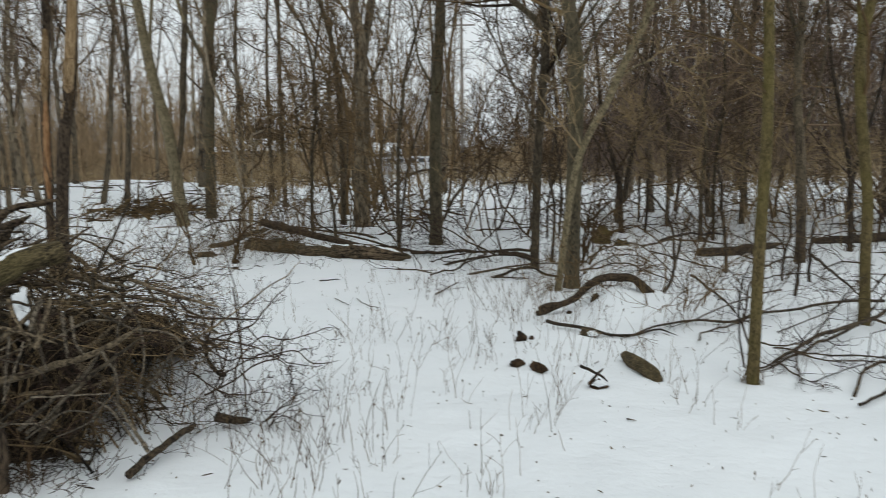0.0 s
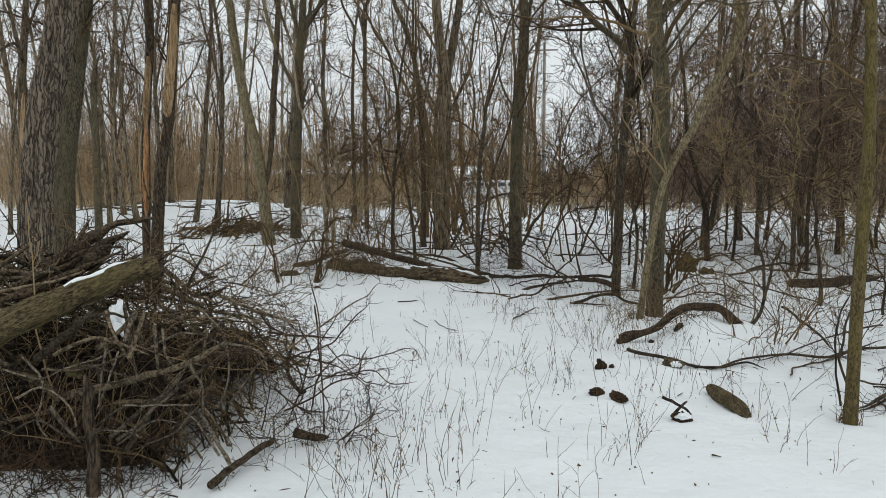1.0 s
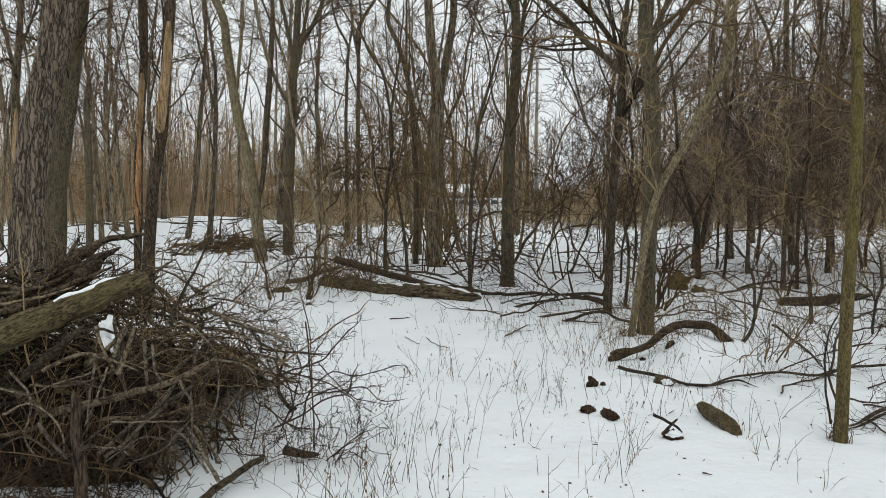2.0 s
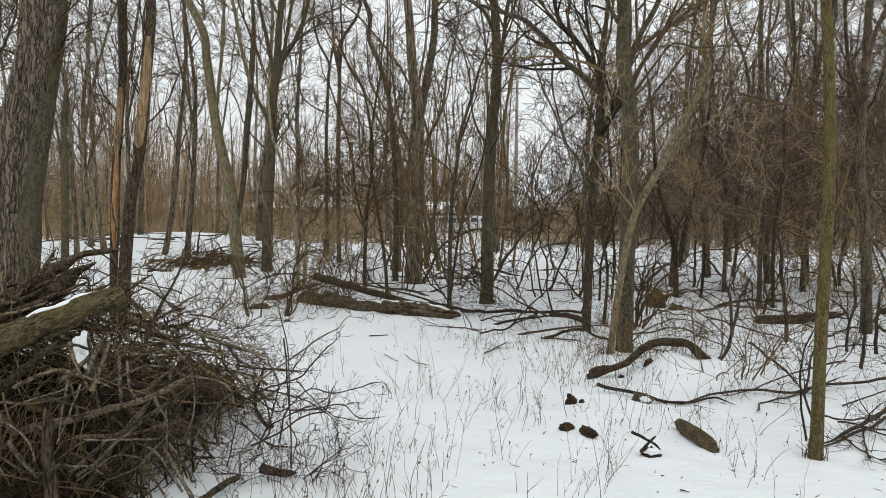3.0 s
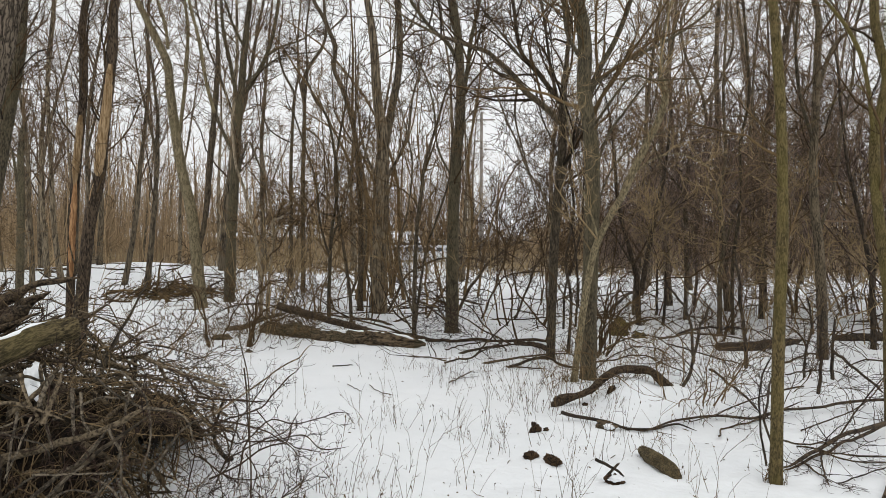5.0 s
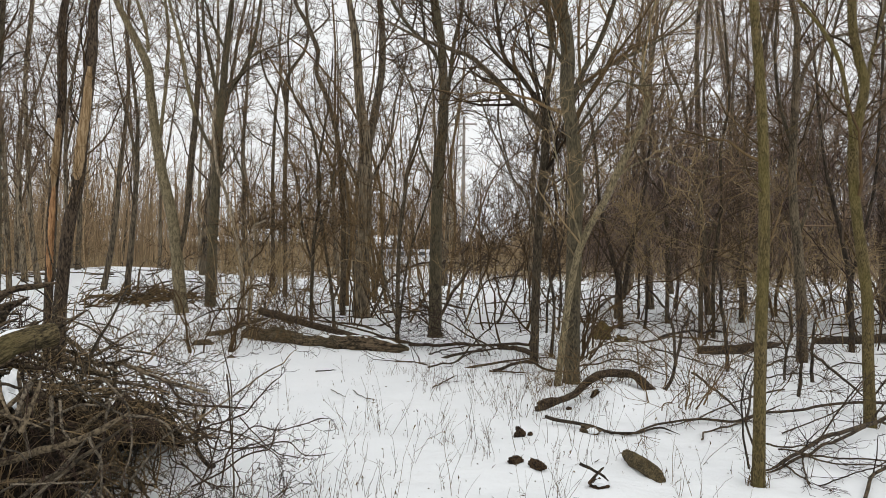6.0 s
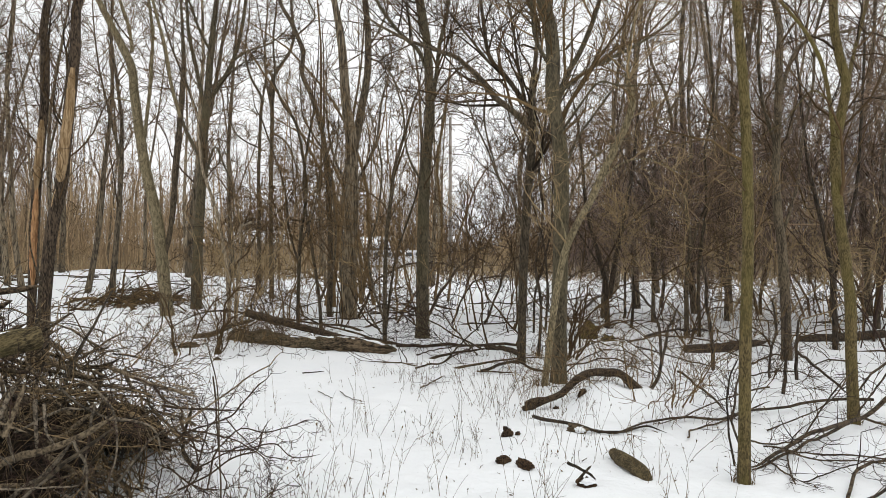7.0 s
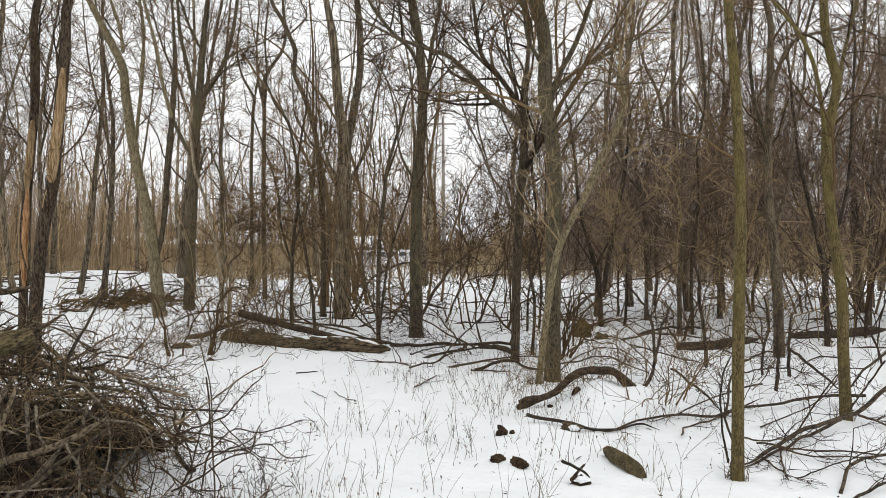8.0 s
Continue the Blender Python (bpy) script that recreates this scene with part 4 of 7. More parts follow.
def build_woods():
    rng = random.Random(77)
    high = [(13, 2.7, 0.65, 0.22, 0.08), (5, 1.4, 0.8, 0.3, 0.04), (3, 0.75, 0.8, 0.3, 0.02)]
    kinds = [wood_tree(300 + i, rng.uniform(13, 18), rng.uniform(0.07, 0.13), high) for i in range(7)]
    spots, used = [], 0
    tries = 0
    while used < 86 and tries < 4000:
        tries += 1
        y = rng.uniform(26, 64)
        x = rng.uniform(-0.78, 0.72) * y
        if abs(x + 0.02 * y) < 0.10 * y and y < 25:
            continue
        if 0.0 < x / y < 0.065 or -0.125 < x / y < -0.04:
            continue
        if abs(x / y) < 0.22 and rng.random() < 0.15:
            continue
        if any((x - a) ** 2 + (y - b) ** 2 < 2.2 for a, b in spots):
            continue
        spots.append((x, y))
        m = pose(x, y, ground_height(x, y), 0, 0, rng.uniform(0, 360)) @ Matrix.Scale(rng.uniform(0.8, 1.15), 4)
        if used < len(kinds):
            kinds[used].matrix_basis = m
        else:
            copy_thing(kinds[used % len(kinds)], m)
        used += 1
    # single tall trees rising out of the thicket
    for x, y, k, size in ((6.4, 17.3, 0, 0.7), (8.9, 15.6, 2, 0.65), (10.4, 18.6, 1, 0.75), (11.8, 15.5, 5, 0.7), (12.6, 19.6, 2, 0.85), (9.4, 18.4, 6, 0.75), (3.6, 17.5, 6, 0.8), (6.2, 18.9, 3, 0.8), (7.3, 19.6, 4, 0.8), (5.1, 20.5, 1, 0.85)):
        copy_thing(kinds[k], pose(x, y, ground_height(x, y), 0, 0, 50 * k + 20) @ Matrix.Scale(size, 4))

    # tall trees close behind the furrowed and the peeled ones
    for k, (x, y) in enumerate(((-13.83, 22.0), (-15.77, 26.0), (-15.78, 20.0), (-14.67, 25.0), (-18.55, 30.0), (-15.1, 20.4), (-17.6, 24.5), (-21.4, 30.2), (-15.4, 21.6), (-22.6, 33.5), (-12.2, 24.5), (-10.9, 23.5), (-13.6, 18.2), (-16.4, 22.8))):
        copy_thing(kinds[k % 7], pose(x, y, ground_height(x, y), 0, 0, 70 * k) @ Matrix.Scale(0.85, 4))


build_woods()


def build_far_woods():
    """The wood's far edge and hedges, too distant to count."""
    rng = random.Random(5)
    lines = []
    for _ in range(180):
        y = rng.uniform(66, 130)
        x = rng.uniform(-0.85, 0.85) * y
        if 0.0 < x / y < 0.065 and rng.random() < 0.8:
            continue
        h = rng.uniform(9, 19)
        pts = wander(rng, (x, y, -0.1), (0, 0, 1), h, 7, 0.05, 0.03)
        rad = taper(rng.uniform(0.1, 0.2), 0.03, 7)
        lines.append((pts, rad))
        sprout(rng, lines, pts, rad, [(12, 4.0, 0.6, 0.15, 0.06), (4, 1.8, 0.7, 0.2, 0.03)], 0.2)
    lines = [(p, [max(q, 0.012) for q in r]) for p, r in lines]
    for _ in range(1450):
        y = rng.uniform(40, 86)
        x = (rng.uniform(-0.85, -0.38) if rng.random() < 0.55 else rng.uniform(-0.85, 0.85)) * y
        if (0.0 < x / y < 0.065 or -0.125 < x / y < -0.04) and rng.random() < 0.8:
            continue
        h = rng.uniform(3.5, 10)
        pts = wander(rng, (x, y, -0.1), sideways(rng, (0, 0, 1), 0.1), h, 5, 0.06, 0.02)
        rad = taper(rng.uniform(0.018, 0.05), 0.012, 5)
        lines.append((pts, rad))
        sprout(rng, lines, pts, rad, [(8, 1.6, 0.6, 0.2, 0.04)], 0.15, 1.0, 0.01)
    for _ in range(6500):
        y = rng.uniform(74, 112)
        x = rng.uniform(-0.85, 0.85) * y
        if -0.13 < x / y < -0.035 and y < 100:
            continue
        h = rng.uniform(2.5, 9.5) * (0.4 + 1.3 * abs(noise.noise((x * 0.06, y * 0.06, 3))))
        if -0.085 < x / y < 0.07:
            h *= 0.6
        lines.append((wander(rng, (x, y, rng.uniform(-0.1, 0.4 * h)), sideways(rng, (0, 0, 1), 0.5), h * 0.7, 3, 0.15, 0.02), taper(rng.uniform(0.018, 0.04), 0.012, 3)))
    ob = link("far_woods", tube_mesh("far_woods", lines), FAR_WOOD_HAZE)
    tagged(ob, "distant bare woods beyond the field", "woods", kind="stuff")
    lines = []
    for _ in range(9000):
        y = rng.uniform(116, 150)
        x = rng.uniform(-0.74, 0.7) * y
        h = rng.uniform(5, 18) * (0.55 + 0.9 * abs(noise.noise((x * 0.05, y * 0.05, 7))))
        if 0.0 < x / y < 0.06:
            h *= 0.55
        lines.append((wander(rng, (x, y, rng.uniform(-0.1, 0.35 * h)), sideways(rng, (0, 0, 1), 0.5), h * 0.75, 3, 0.15, 0.02), taper(rng.uniform(0.03, 0.075), 0.022, 3)))
    ob = link("far_hedge", tube_mesh("far_hedge", lines), TWIG_GREY)
    tagged(ob, "distant bare hedge behind the far houses", "hedge", kind="stuff")
    lines = []
    for _ in range(12500):
        y = rng.uniform(38, 64)
        x = rng.uniform(-0.8, 0.8) * y
        if -0.13 < x / y < -0.035 and rng.random() < 0.85:
            continue
        h = rng.uniform(0.6, 3.0) * (0.35 + 1.5 * abs(noise.noise((x * 0.13, y * 0.13, 1)))) * (0.35 + 0.65 * min(1, (y - 36) / 14))
        lines.append((wander(rng, (x, y, -0.05), sideways(rng, (0, 0, 1), 0.35), h, 3, 0.12, 0.02), taper(0.016, 0.008, 3)))
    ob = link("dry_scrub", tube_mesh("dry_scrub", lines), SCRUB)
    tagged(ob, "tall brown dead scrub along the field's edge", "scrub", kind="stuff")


build_far_woods()


# ---- shrubs ----
def shrub(at, height, spread, stems, levels, twigs, seed, label, group, lean=(0, 0), r=0.014, lo=0.2, wob=0.17):
    rng = random.Random(seed)
    z0 = ground_height(*at)
    root = thing("shrub", (at[0], at[1], z0), label, "shrub", group)
    lines = []
    for _ in range(stems):
        a, q = rng.uniform(0, 2 * math.pi), spread * 0.35 * math.sqrt(rng.random())
        p = (q * math.cos(a), q * math.sin(a), -0.05)
        out = rng.uniform(0.1, 0.75) * spread / height
        d = unit((math.cos(a) * out + lean[0], math.sin(a) * out + lean[1], 1))
        h = height * rng.uniform(0.55, 1.15)
        pts = wander(rng, p, d, h, 15, wob, -0.01)
        rr = r * rng.uniform(0.4, 1.5) * (0.5 + h / 5)
        rad = taper(rr, rr * 0.3, 15)
        link("stem", tube_mesh("stem", [(pts, rad)], 6), twigs, root)
        sprout(rng, lines, pts, rad, levels, lo, 1.0, max(0.0016, 0.00022 * at[1]))
    link("spray", tube_mesh("spray", lines), twigs, root, "fine bare twigs", "stuff")
    return root


def build_shrubs():
    dense = [(14, 2.0, 0.75, 0.26, 0.01), (6, 1.0, 0.9, 0.28, 0.01), (3, 0.55, 0.9, 0.28, 0.0)]
    # dark tangled thicket
    for i, (x, y, h) in enumerate([(4.2, 18.5, 4.0), (6.6, 18.5, 5.8), (9.4, 18.5, 6.2), (11.2, 18.0, 11.0), (8.6, 23.5, 9.5), (12.4, 22.5, 11.0), (14.5, 21, 11.0), (7.4, 20.5, 8.0), (11.5, 20.5, 10.5), (9.8, 16.2, 11.0)]):
        shrub((x, y), h, 3.6, 5, dense, TWIG_VINE, 500 + i, "dark tangled thicket shrub hung with vines", "dark thicket", r=0.012, lo=0.52, wob=0.22)
    # thick crooked stems inside it
    stout = [(7, 1.8, 0.7, 0.2, 0.03), (4, 0.9, 0.8, 0.24, 0.01), (2, 0.45, 0.8, 0.24, 0.0)]
    for i, (x, y, h) in enumerate([(8.1, 19.4, 7.5), (11.6, 17.0, 8.0)]):
        shrub((x, y), h, 2.4, 4, stout, TWIG_BROWN, 540 + i, "dark stout-stemmed bush inside the thicket", "dark thicket", r=0.026, lo=0.3, wob=0.2)
    mid = [(6, 0.9, 0.75, 0.24, 0.0), (3, 0.5, 0.85, 0.26, 0.0), (2, 0.28, 0.85, 0.24, 0.0)]
    low = [(-4.6, 14.6, 1.8), (-3.7, 15.4, 2.2), (0.4, 11.6, 1.4), (-6.6, 18.5, 2.2), (-2.3, 18.5, 2.6), (0.6, 17.5, 2.4), (-4.8, 19.5, 2.6), (7.4, 13.4, 2.6), (8.0, 14.4, 2.8), (6.9, 14.9, 2.6)]
    for i, (x, y, h) in enumerate(low):
        shrub((x, y), h, 1.9, 5, mid, (TWIG_BROWN, TWIG_TAN, TWIG_DARK)[i % 3], 600 + i, "leafless brown shrub standing in the snow", "shrubs", r=0.011, wob=0.27)
    # tall dark many-stemmed bushes among the trunks
    tall = [(8, 1.3, 0.7, 0.19, 0.05), (4, 0.7, 0.75, 0.23, 0.03), (2, 0.36, 0.8, 0.22, 0.02)]
    for i, (x, y, h) in enumerate([(-2.5, 14.8, 3.6), (1.35, 11.6, 4.2), (1.0, 12.9, 3.8), (1.65, 12.5, 4.2), (0.85, 14.3, 3.6), (-4.4, 17.0, 4.2), (0.9, 15.0, 3.6), (-1.8, 16.2, 5.5), (-3.6, 16.4, 5.0), (-4.9, 15.8, 5.2), (0.3, 17.2, 3.2), (-3.2, 18.5, 6.8)]):
        shrub((x, y), h, 2.1, 3 if x > 1 else 4, tall, TWIG_TAN if x < 0.5 and i % 3 else TWIG_BROWN, 700 + i, "tall dark many-stemmed bush among tree trunks", "tall bushes", r=0.01 if x > 1 else 0.012, lo=0.4, wob=0.24)
    pale = [(8, 1.1, 0.6, 0.2, 0.03), (4, 0.6, 0.7, 0.22, 0.01), (2, 0.3, 0.7, 0.2, 0.0)]
    for i, (x, y, h) in enumerate([(5.4, 14.6, 3.4), (5.8, 13.2, 3.6), (7.6, 14.6, 4.0), (4.9, 15.0, 4.2), (6.7, 15.0, 4.4)]):
        shrub((x, y), h, 2.4, 4, pale, TWIG_OLIVE, 730 + i, "spreading olive-tan bush before the dark thicket", "tan bushes", r=0.009, lo=0.5, wob=0.25)
    # slim upright saplings on the right-hand side of the clearing
    slim = [(8, 0.8, 0.6, 0.16, 0.05), (4, 0.4, 0.7, 0.2, 0.02), (3, 0.25, 0.7, 0.2, 0.0)]
    for i, (x, y, h) in enumerate([(6.0, 10.4, 5.5), (6.9, 12.4, 6.5), (7.6, 13.4, 7.0), (8.2, 11.9, 6.5)]):
        shrub((x, y), h, 0.9, 2, slim, TWIG_DARK, 760 + i, "cluster of slim upright saplings", "saplings", r=0.009, lo=0.45, wob=0.12)
    for i, (x, y, h) in enumerate([(-1.9, 21.5, 8.5), (-0.95, 23.0, 9.0), (-2.8, 22.5, 8.5), (-3.6, 20.5, 8.0)]):
        shrub((x, y), h, 2.4, 4, tall, TWIG_TAN, 715 + i, "tall upswept bush behind the twin-stemmed tree", "tall bushes", r=0.02, lo=0.45, wob=0.1)
    for i, (x, y, h) in enumerate([(9.2, 13.4, 9.0), (8.4, 15.0, 8.0)]):
        shrub((x, y), h, 1.8, 3, tall, TWIG_BROWN, 725 + i, "tall upswept bush with a high spray of twigs", "tall bushes", r=0.014, lo=0.5, wob=0.12)
    shrub((-11.4, 16.6), 3.4, 2.4, 5, tall, TWIG_TAN, 729, "leafless bush behind the furrowed tree", "tall bushes", r=0.01, wob=0.2)
    # low tangle of dead weeds round the rotten log
    tangle = [(5, 0.4, 0.8, 0.25, -0.02), (3, 0.2, 0.8, 0.25, 0.0)]
    for i, (x, y, h) in enumerate([(-4.0, 11.95, 0.55), (-3.5, 12.2, 0.6), (-2.7, 12.8, 0.5), (-4.5, 12.2, 0.8), (-3.2, 13.0, 0.6), (-5.2, 9.2, 1.0), (-4.4, 8.9, 0.8), (-5.8, 8.7, 1.0), (-4.0, 9.8, 0.7), (-4.8, 8.0, 0.9)]):
        shrub((x, y), h, 1.3, 10, tangle, TWIG_TAN, 740 + i, "low tangle of dry brown weeds in snow", "weed tangles", r=0.007)
    # pale upright stems clustered at the feet of the trees
    upright = [(7, 0.6, 0.45, 0.14, 0.05), (3, 0.3, 0.6, 0.18, 0.02)]
    for i, (at, h, count) in enumerate((((-3.75, 12.47), 2.7, 9), ((-3.73, 13.27), 2.2, 6), ((-1.97, 16.39), 3.0, 5), ((-0.25, 13.20), 3.2, 6), ((5.01, 13.09), 2.4, 6))):
        shrub(at, h, 0.9, count, upright, TWIG_OLIVE, 840 + i, "cluster of thin pale upright stems beside a trunk", "pale stems", r=0.007, lo=0.2, wob=0.1)
    shrub((1.42, 8.43), 1.1, 0.7, 7, [(4, 0.3, 0.5, 0.15, 0.03)], TWIG_OLIVE, 850, "few thin tan stems at the foot of a tree", "pale stems", r=0.004, wob=0.12)
    shrub((0.98, 8.37), 0.9, 0.6, 6, [(4, 0.25, 0.5, 0.15, 0.03)], TWIG_OLIVE, 851, "few thin tan stems at the foot of a tree", "pale stems", r=0.004, wob=0.12)
    for i, (at, h) in enumerate((((1.33, 16.30), 5.8), ((1.26, 20.36), 6.6))):
        shrub(at, h, 2.2, 4, tall, TWIG_BROWN, 860 + i, "tall upswept bush before the thicket", "tall bushes", r=0.011, lo=0.3, wob=0.14)
    # dark stems bent over to the ground among the trunks
    rng = random.Random(91)
    bent = [(4, 0.55, 0.8, 0.3, 0.0), (2, 0.28, 0.9, 0.3, 0.0)]
    for i in range(11):
        y = rng.uniform(10.6, 16.0)
        x = rng.uniform(-0.03, 0.6) * y if i % 4 else rng.uniform(-0.3, -0.03) * max(y, 14.0)
        root = thing("shrub", (x, y, ground_height(x, y)), "dark dead bush with stems bent to the snow", "shrub", "bent bushes")
        lines = []
        for _ in range(rng.randint(4, 6)):
            a, reach, top = rng.choice((0, math.pi)) + rng.gauss(0, 0.6), rng.uniform(0.5, 1.7), rng.uniform(0.3, 1.2)
            c, q = math.cos(a) * reach, math.sin(a) * reach
            pts = smooth_line([(0.06 * c, 0.06 * q, -0.04), (0.25 * c, 0.2 * q, 0.75 * top), (0.6 * c, 0.5 * q, top * rng.uniform(0.8, 1.05)), (c, q, top * rng.uniform(0.0, 0.75))], 14)
            pts = [(u + rng.gauss(0, 0.02), v, w + rng.gauss(0, 0.02)) for u, v, w in pts]
            r = rng.uniform(0.007, 0.019)
            rad = taper(r, 0.3 * r, 14)
            link("stem", tube_mesh("stem", [(pts, rad)], 6), TWIG_BROWN, root)
            sprout(rng, lines, pts, rad, bent, 0.15, 1.0, 0.003)
        link("spray", tube_mesh("spray", lines), TWIG_BROWN, root, "fine bare twigs", "stuff")
    # curtains of hanging vine over the thicket
    lines = []
    for _ in range(8600):
        x, y = rng.uniform(2.8, 12.5), rng.uniform(15.6, 18.6)
        top = (2.2 + 2.9 * min(1, max(0, (x - 2.6) / 2.2)) ** 0.6) * (0.82 + 0.35 * noise.noise((x * 0.7, y * 0.7, 2)))
        z = 1.25 + (top - 1.25) * rng.random() ** 0.75
        if noise.noise((x * 1.1, y * 1.1, z * 0.8)) < -0.12:
            continue
        size = rng.uniform(0.35, 1.3)
        lines.append((wander(rng, (x, y, z), sideways(rng, (rng.gauss(0, 0.25), 0, -1), rng.uniform(0, 0.7)), size, 4, 0.22, 0.04), taper(rng.uniform(0.003, 0.009), 0.003, 4)))
    ob = link("hanging_vines", tube_mesh("hanging_vines", lines), TWIG_CURTAIN)
    tagged(ob, "dense purple-brown curtain of vines over the thicket", "vines", kind="stuff")
    # arching canes
    arch = [(6, 0.6, 0.6, 0.2, -0.05), (4, 0.3, 0.7, 0.2, -0.03)]
    for i, (x, y, h) in enumerate([(2.05, 7.6, 1.1), (2.9, 8.3, 1.2), (1.75, 8.4, 0.9), (3.6, 7.6, 1.2)]):
        shrub((x, y), h, 1.9, 6, arch, TWIG_BROWN if i % 2 else TWIG_TAN, 780 + i, "bramble bush of thin arching canes", "brambles", r=0.006, wob=0.2)


build_shrubs()
shrub((1.95, 7.16), 0.9, 1.1, 15, [(5, 0.4, 0.6, 0.22, 0.02), (3, 0.2, 0.8, 0.25, 0.0)], TWIG_TAN, 852, "small bush of thin tan canes in snow", "brambles", r=0.009, wob=0.16)
fringe = [(4, 0.45, 0.8, 0.36, 0.0), (2, 0.2, 0.9, 0.36, 0.0), (1, 0.09, 0.9, 0.2, 0.0)]
shrub((-1.55, 4.35), 0.6, 1.2, 6, fringe, TWIG_FRINGE, 812, "crooked dark twigs reaching from the brush pile over snow", "shoots", lean=(0.5, -0.15), r=0.009, lo=0.2, wob=0.24)
shrub((-1.9, 4.3), 0.6, 1.0, 5, fringe, TWIG_FRINGE, 824, "airy dark twigs spilling from the end of the brush pile", "shoots", lean=(0.5, -0.2), r=0.006, lo=0.15)
shrub((-2.1, 4.9), 0.95, 1.0, 3, fringe, TWIG_FRINGE, 805, "airy dark twigs rising from the brush pile", "shoots", lean=(0.25, 0), r=0.009, lo=0.3)
shrub((-2.75, 3.3), 0.7, 0.9, 14, [(4, 0.3, 0.6, 0.15, 0.02), (2, 0.15, 0.7, 0.2, 0.0)], TWIG_RED, 801, "thin reddish-brown shoots before the brush pile", "shoots", r=0.007)
shrub((-3.1, 3.15), 0.5, 1.2, 16, [(6, 0.4, 1.0, 0.3, -0.02), (3, 0.18, 0.9, 0.3, 0.0)], TWIG_RED, 806, "low tangle of dark canes before the brush pile", "shoots", r=0.007, wob=0.3)
for i, at in enumerate(((-2.63, 3.55), (-2.27, 3.63), (-2.00, 3.73), (-2.65, 3.40), (-2.35, 3.47), (-2.06, 3.56))):
    shrub(at, 0.3, 0.9, 16, [(5, 0.3, 1.0, 0.3, -0.03), (2, 0.12, 0.9, 0.3, 0.0)], TWIG_FRINGE, 870 + i, "low tangle of dark canes at the foot of the brush pile", "shoots", r=0.006, wob=0.34)
for i, at in enumerate(((-2.98, 3.90), (-2.99, 4.15), (-3.08, 3.80))):
    shrub(at, 1.45, 0.9, 9, [(4, 0.3, 0.6, 0.2, 0.02)], TWIG_OLIVE, 811 + 20 * i, "thin pale shoots rising through the brush pile", "shoots", r=0.007, lo=0.55, wob=0.12)
shrub((-2.2, 3.6), 0.5, 0.7, 12, [(4, 0.25, 0.6, 0.15, 0.02)], TWIG_RED, 802, "thin reddish-brown shoots before the brush pile", "shoots", r=0.006)


# ---- brush pile ----
PILE = (-3.25, 4.6)


def pile_height(x, y):
    u, v = abs(x - PILE[0]) / 1.4, abs(y - PILE[1] - 0.2 * (x - PILE[0])) / 1.15
    k = 1 - u ** 4 - v ** 4
    # hollow under the mossy log
    dip = 1 - 0.6 * math.exp(-((x + 2.5) / 0.38) ** 4 - ((y - 3.75) / 0.36) ** 4)
    return 1.04 * dip * k ** 0.5 * (1 - 0.22 * max(0.0, x - PILE[0] + 0.2)) if k > 0 else 0.0


def pile_slope(x, y):
    e = 0.04
    return (pile_height(x + e, y) - pile_height(x - e, y)) / (2 * e), (pile_height(x, y + e) - pile_height(x, y - e)) / (2 * e)


def on_pile(rng, size, sink, n, wob, fan):
    """A stick that lies along the heap's skin, sunk into it by up to sink of the height there."""
    while True:
        x, y = PILE[0] + rng.uniform(-1.4, 1.4), rng.uniform(-1.15, 0.9)
        y += PILE[1] + 0.2 * (x - PILE[0])
        h = pile_height(x, y)
        # the hollow under the mossy log stays open
        if -2.85 < x < -2.15 and y < 3.98 and rng.random() < 0.9:
            continue
        if h > 0.03 and (x < PILE[0] + 0.75 or rng.random() < 0.6):
            break
    gx, gy = pile_slope(x, y)
    gx, gy = max(-1.6, min(1.6, gx)), max(-1.6, min(1.6, gy))
    a = rng.gauss(0.0, fan) + (math.pi if rng.random() < 0.5 else 0.0)
    dx, dy = math.cos(a), math.sin(a)
    d = unit((dx, dy, 0.85 * (gx * dx + gy * dy) + rng.gauss(0, 0.16)))
    z = h * (1 - rng.random() ** 1.5 * sink)
    size *= 0.55 if x > PILE[0] + 1.0 else 1.0
    p = (x - PILE[0] - d[0] * size / 2, y - PILE[1] - d[1] * size / 2, z - d[2] * size / 2)
    pts = wander(rng, p, d, size, n, wob, 0.0)
    return [(q, w, max(c, 0.012)) for q, w, c in pts]


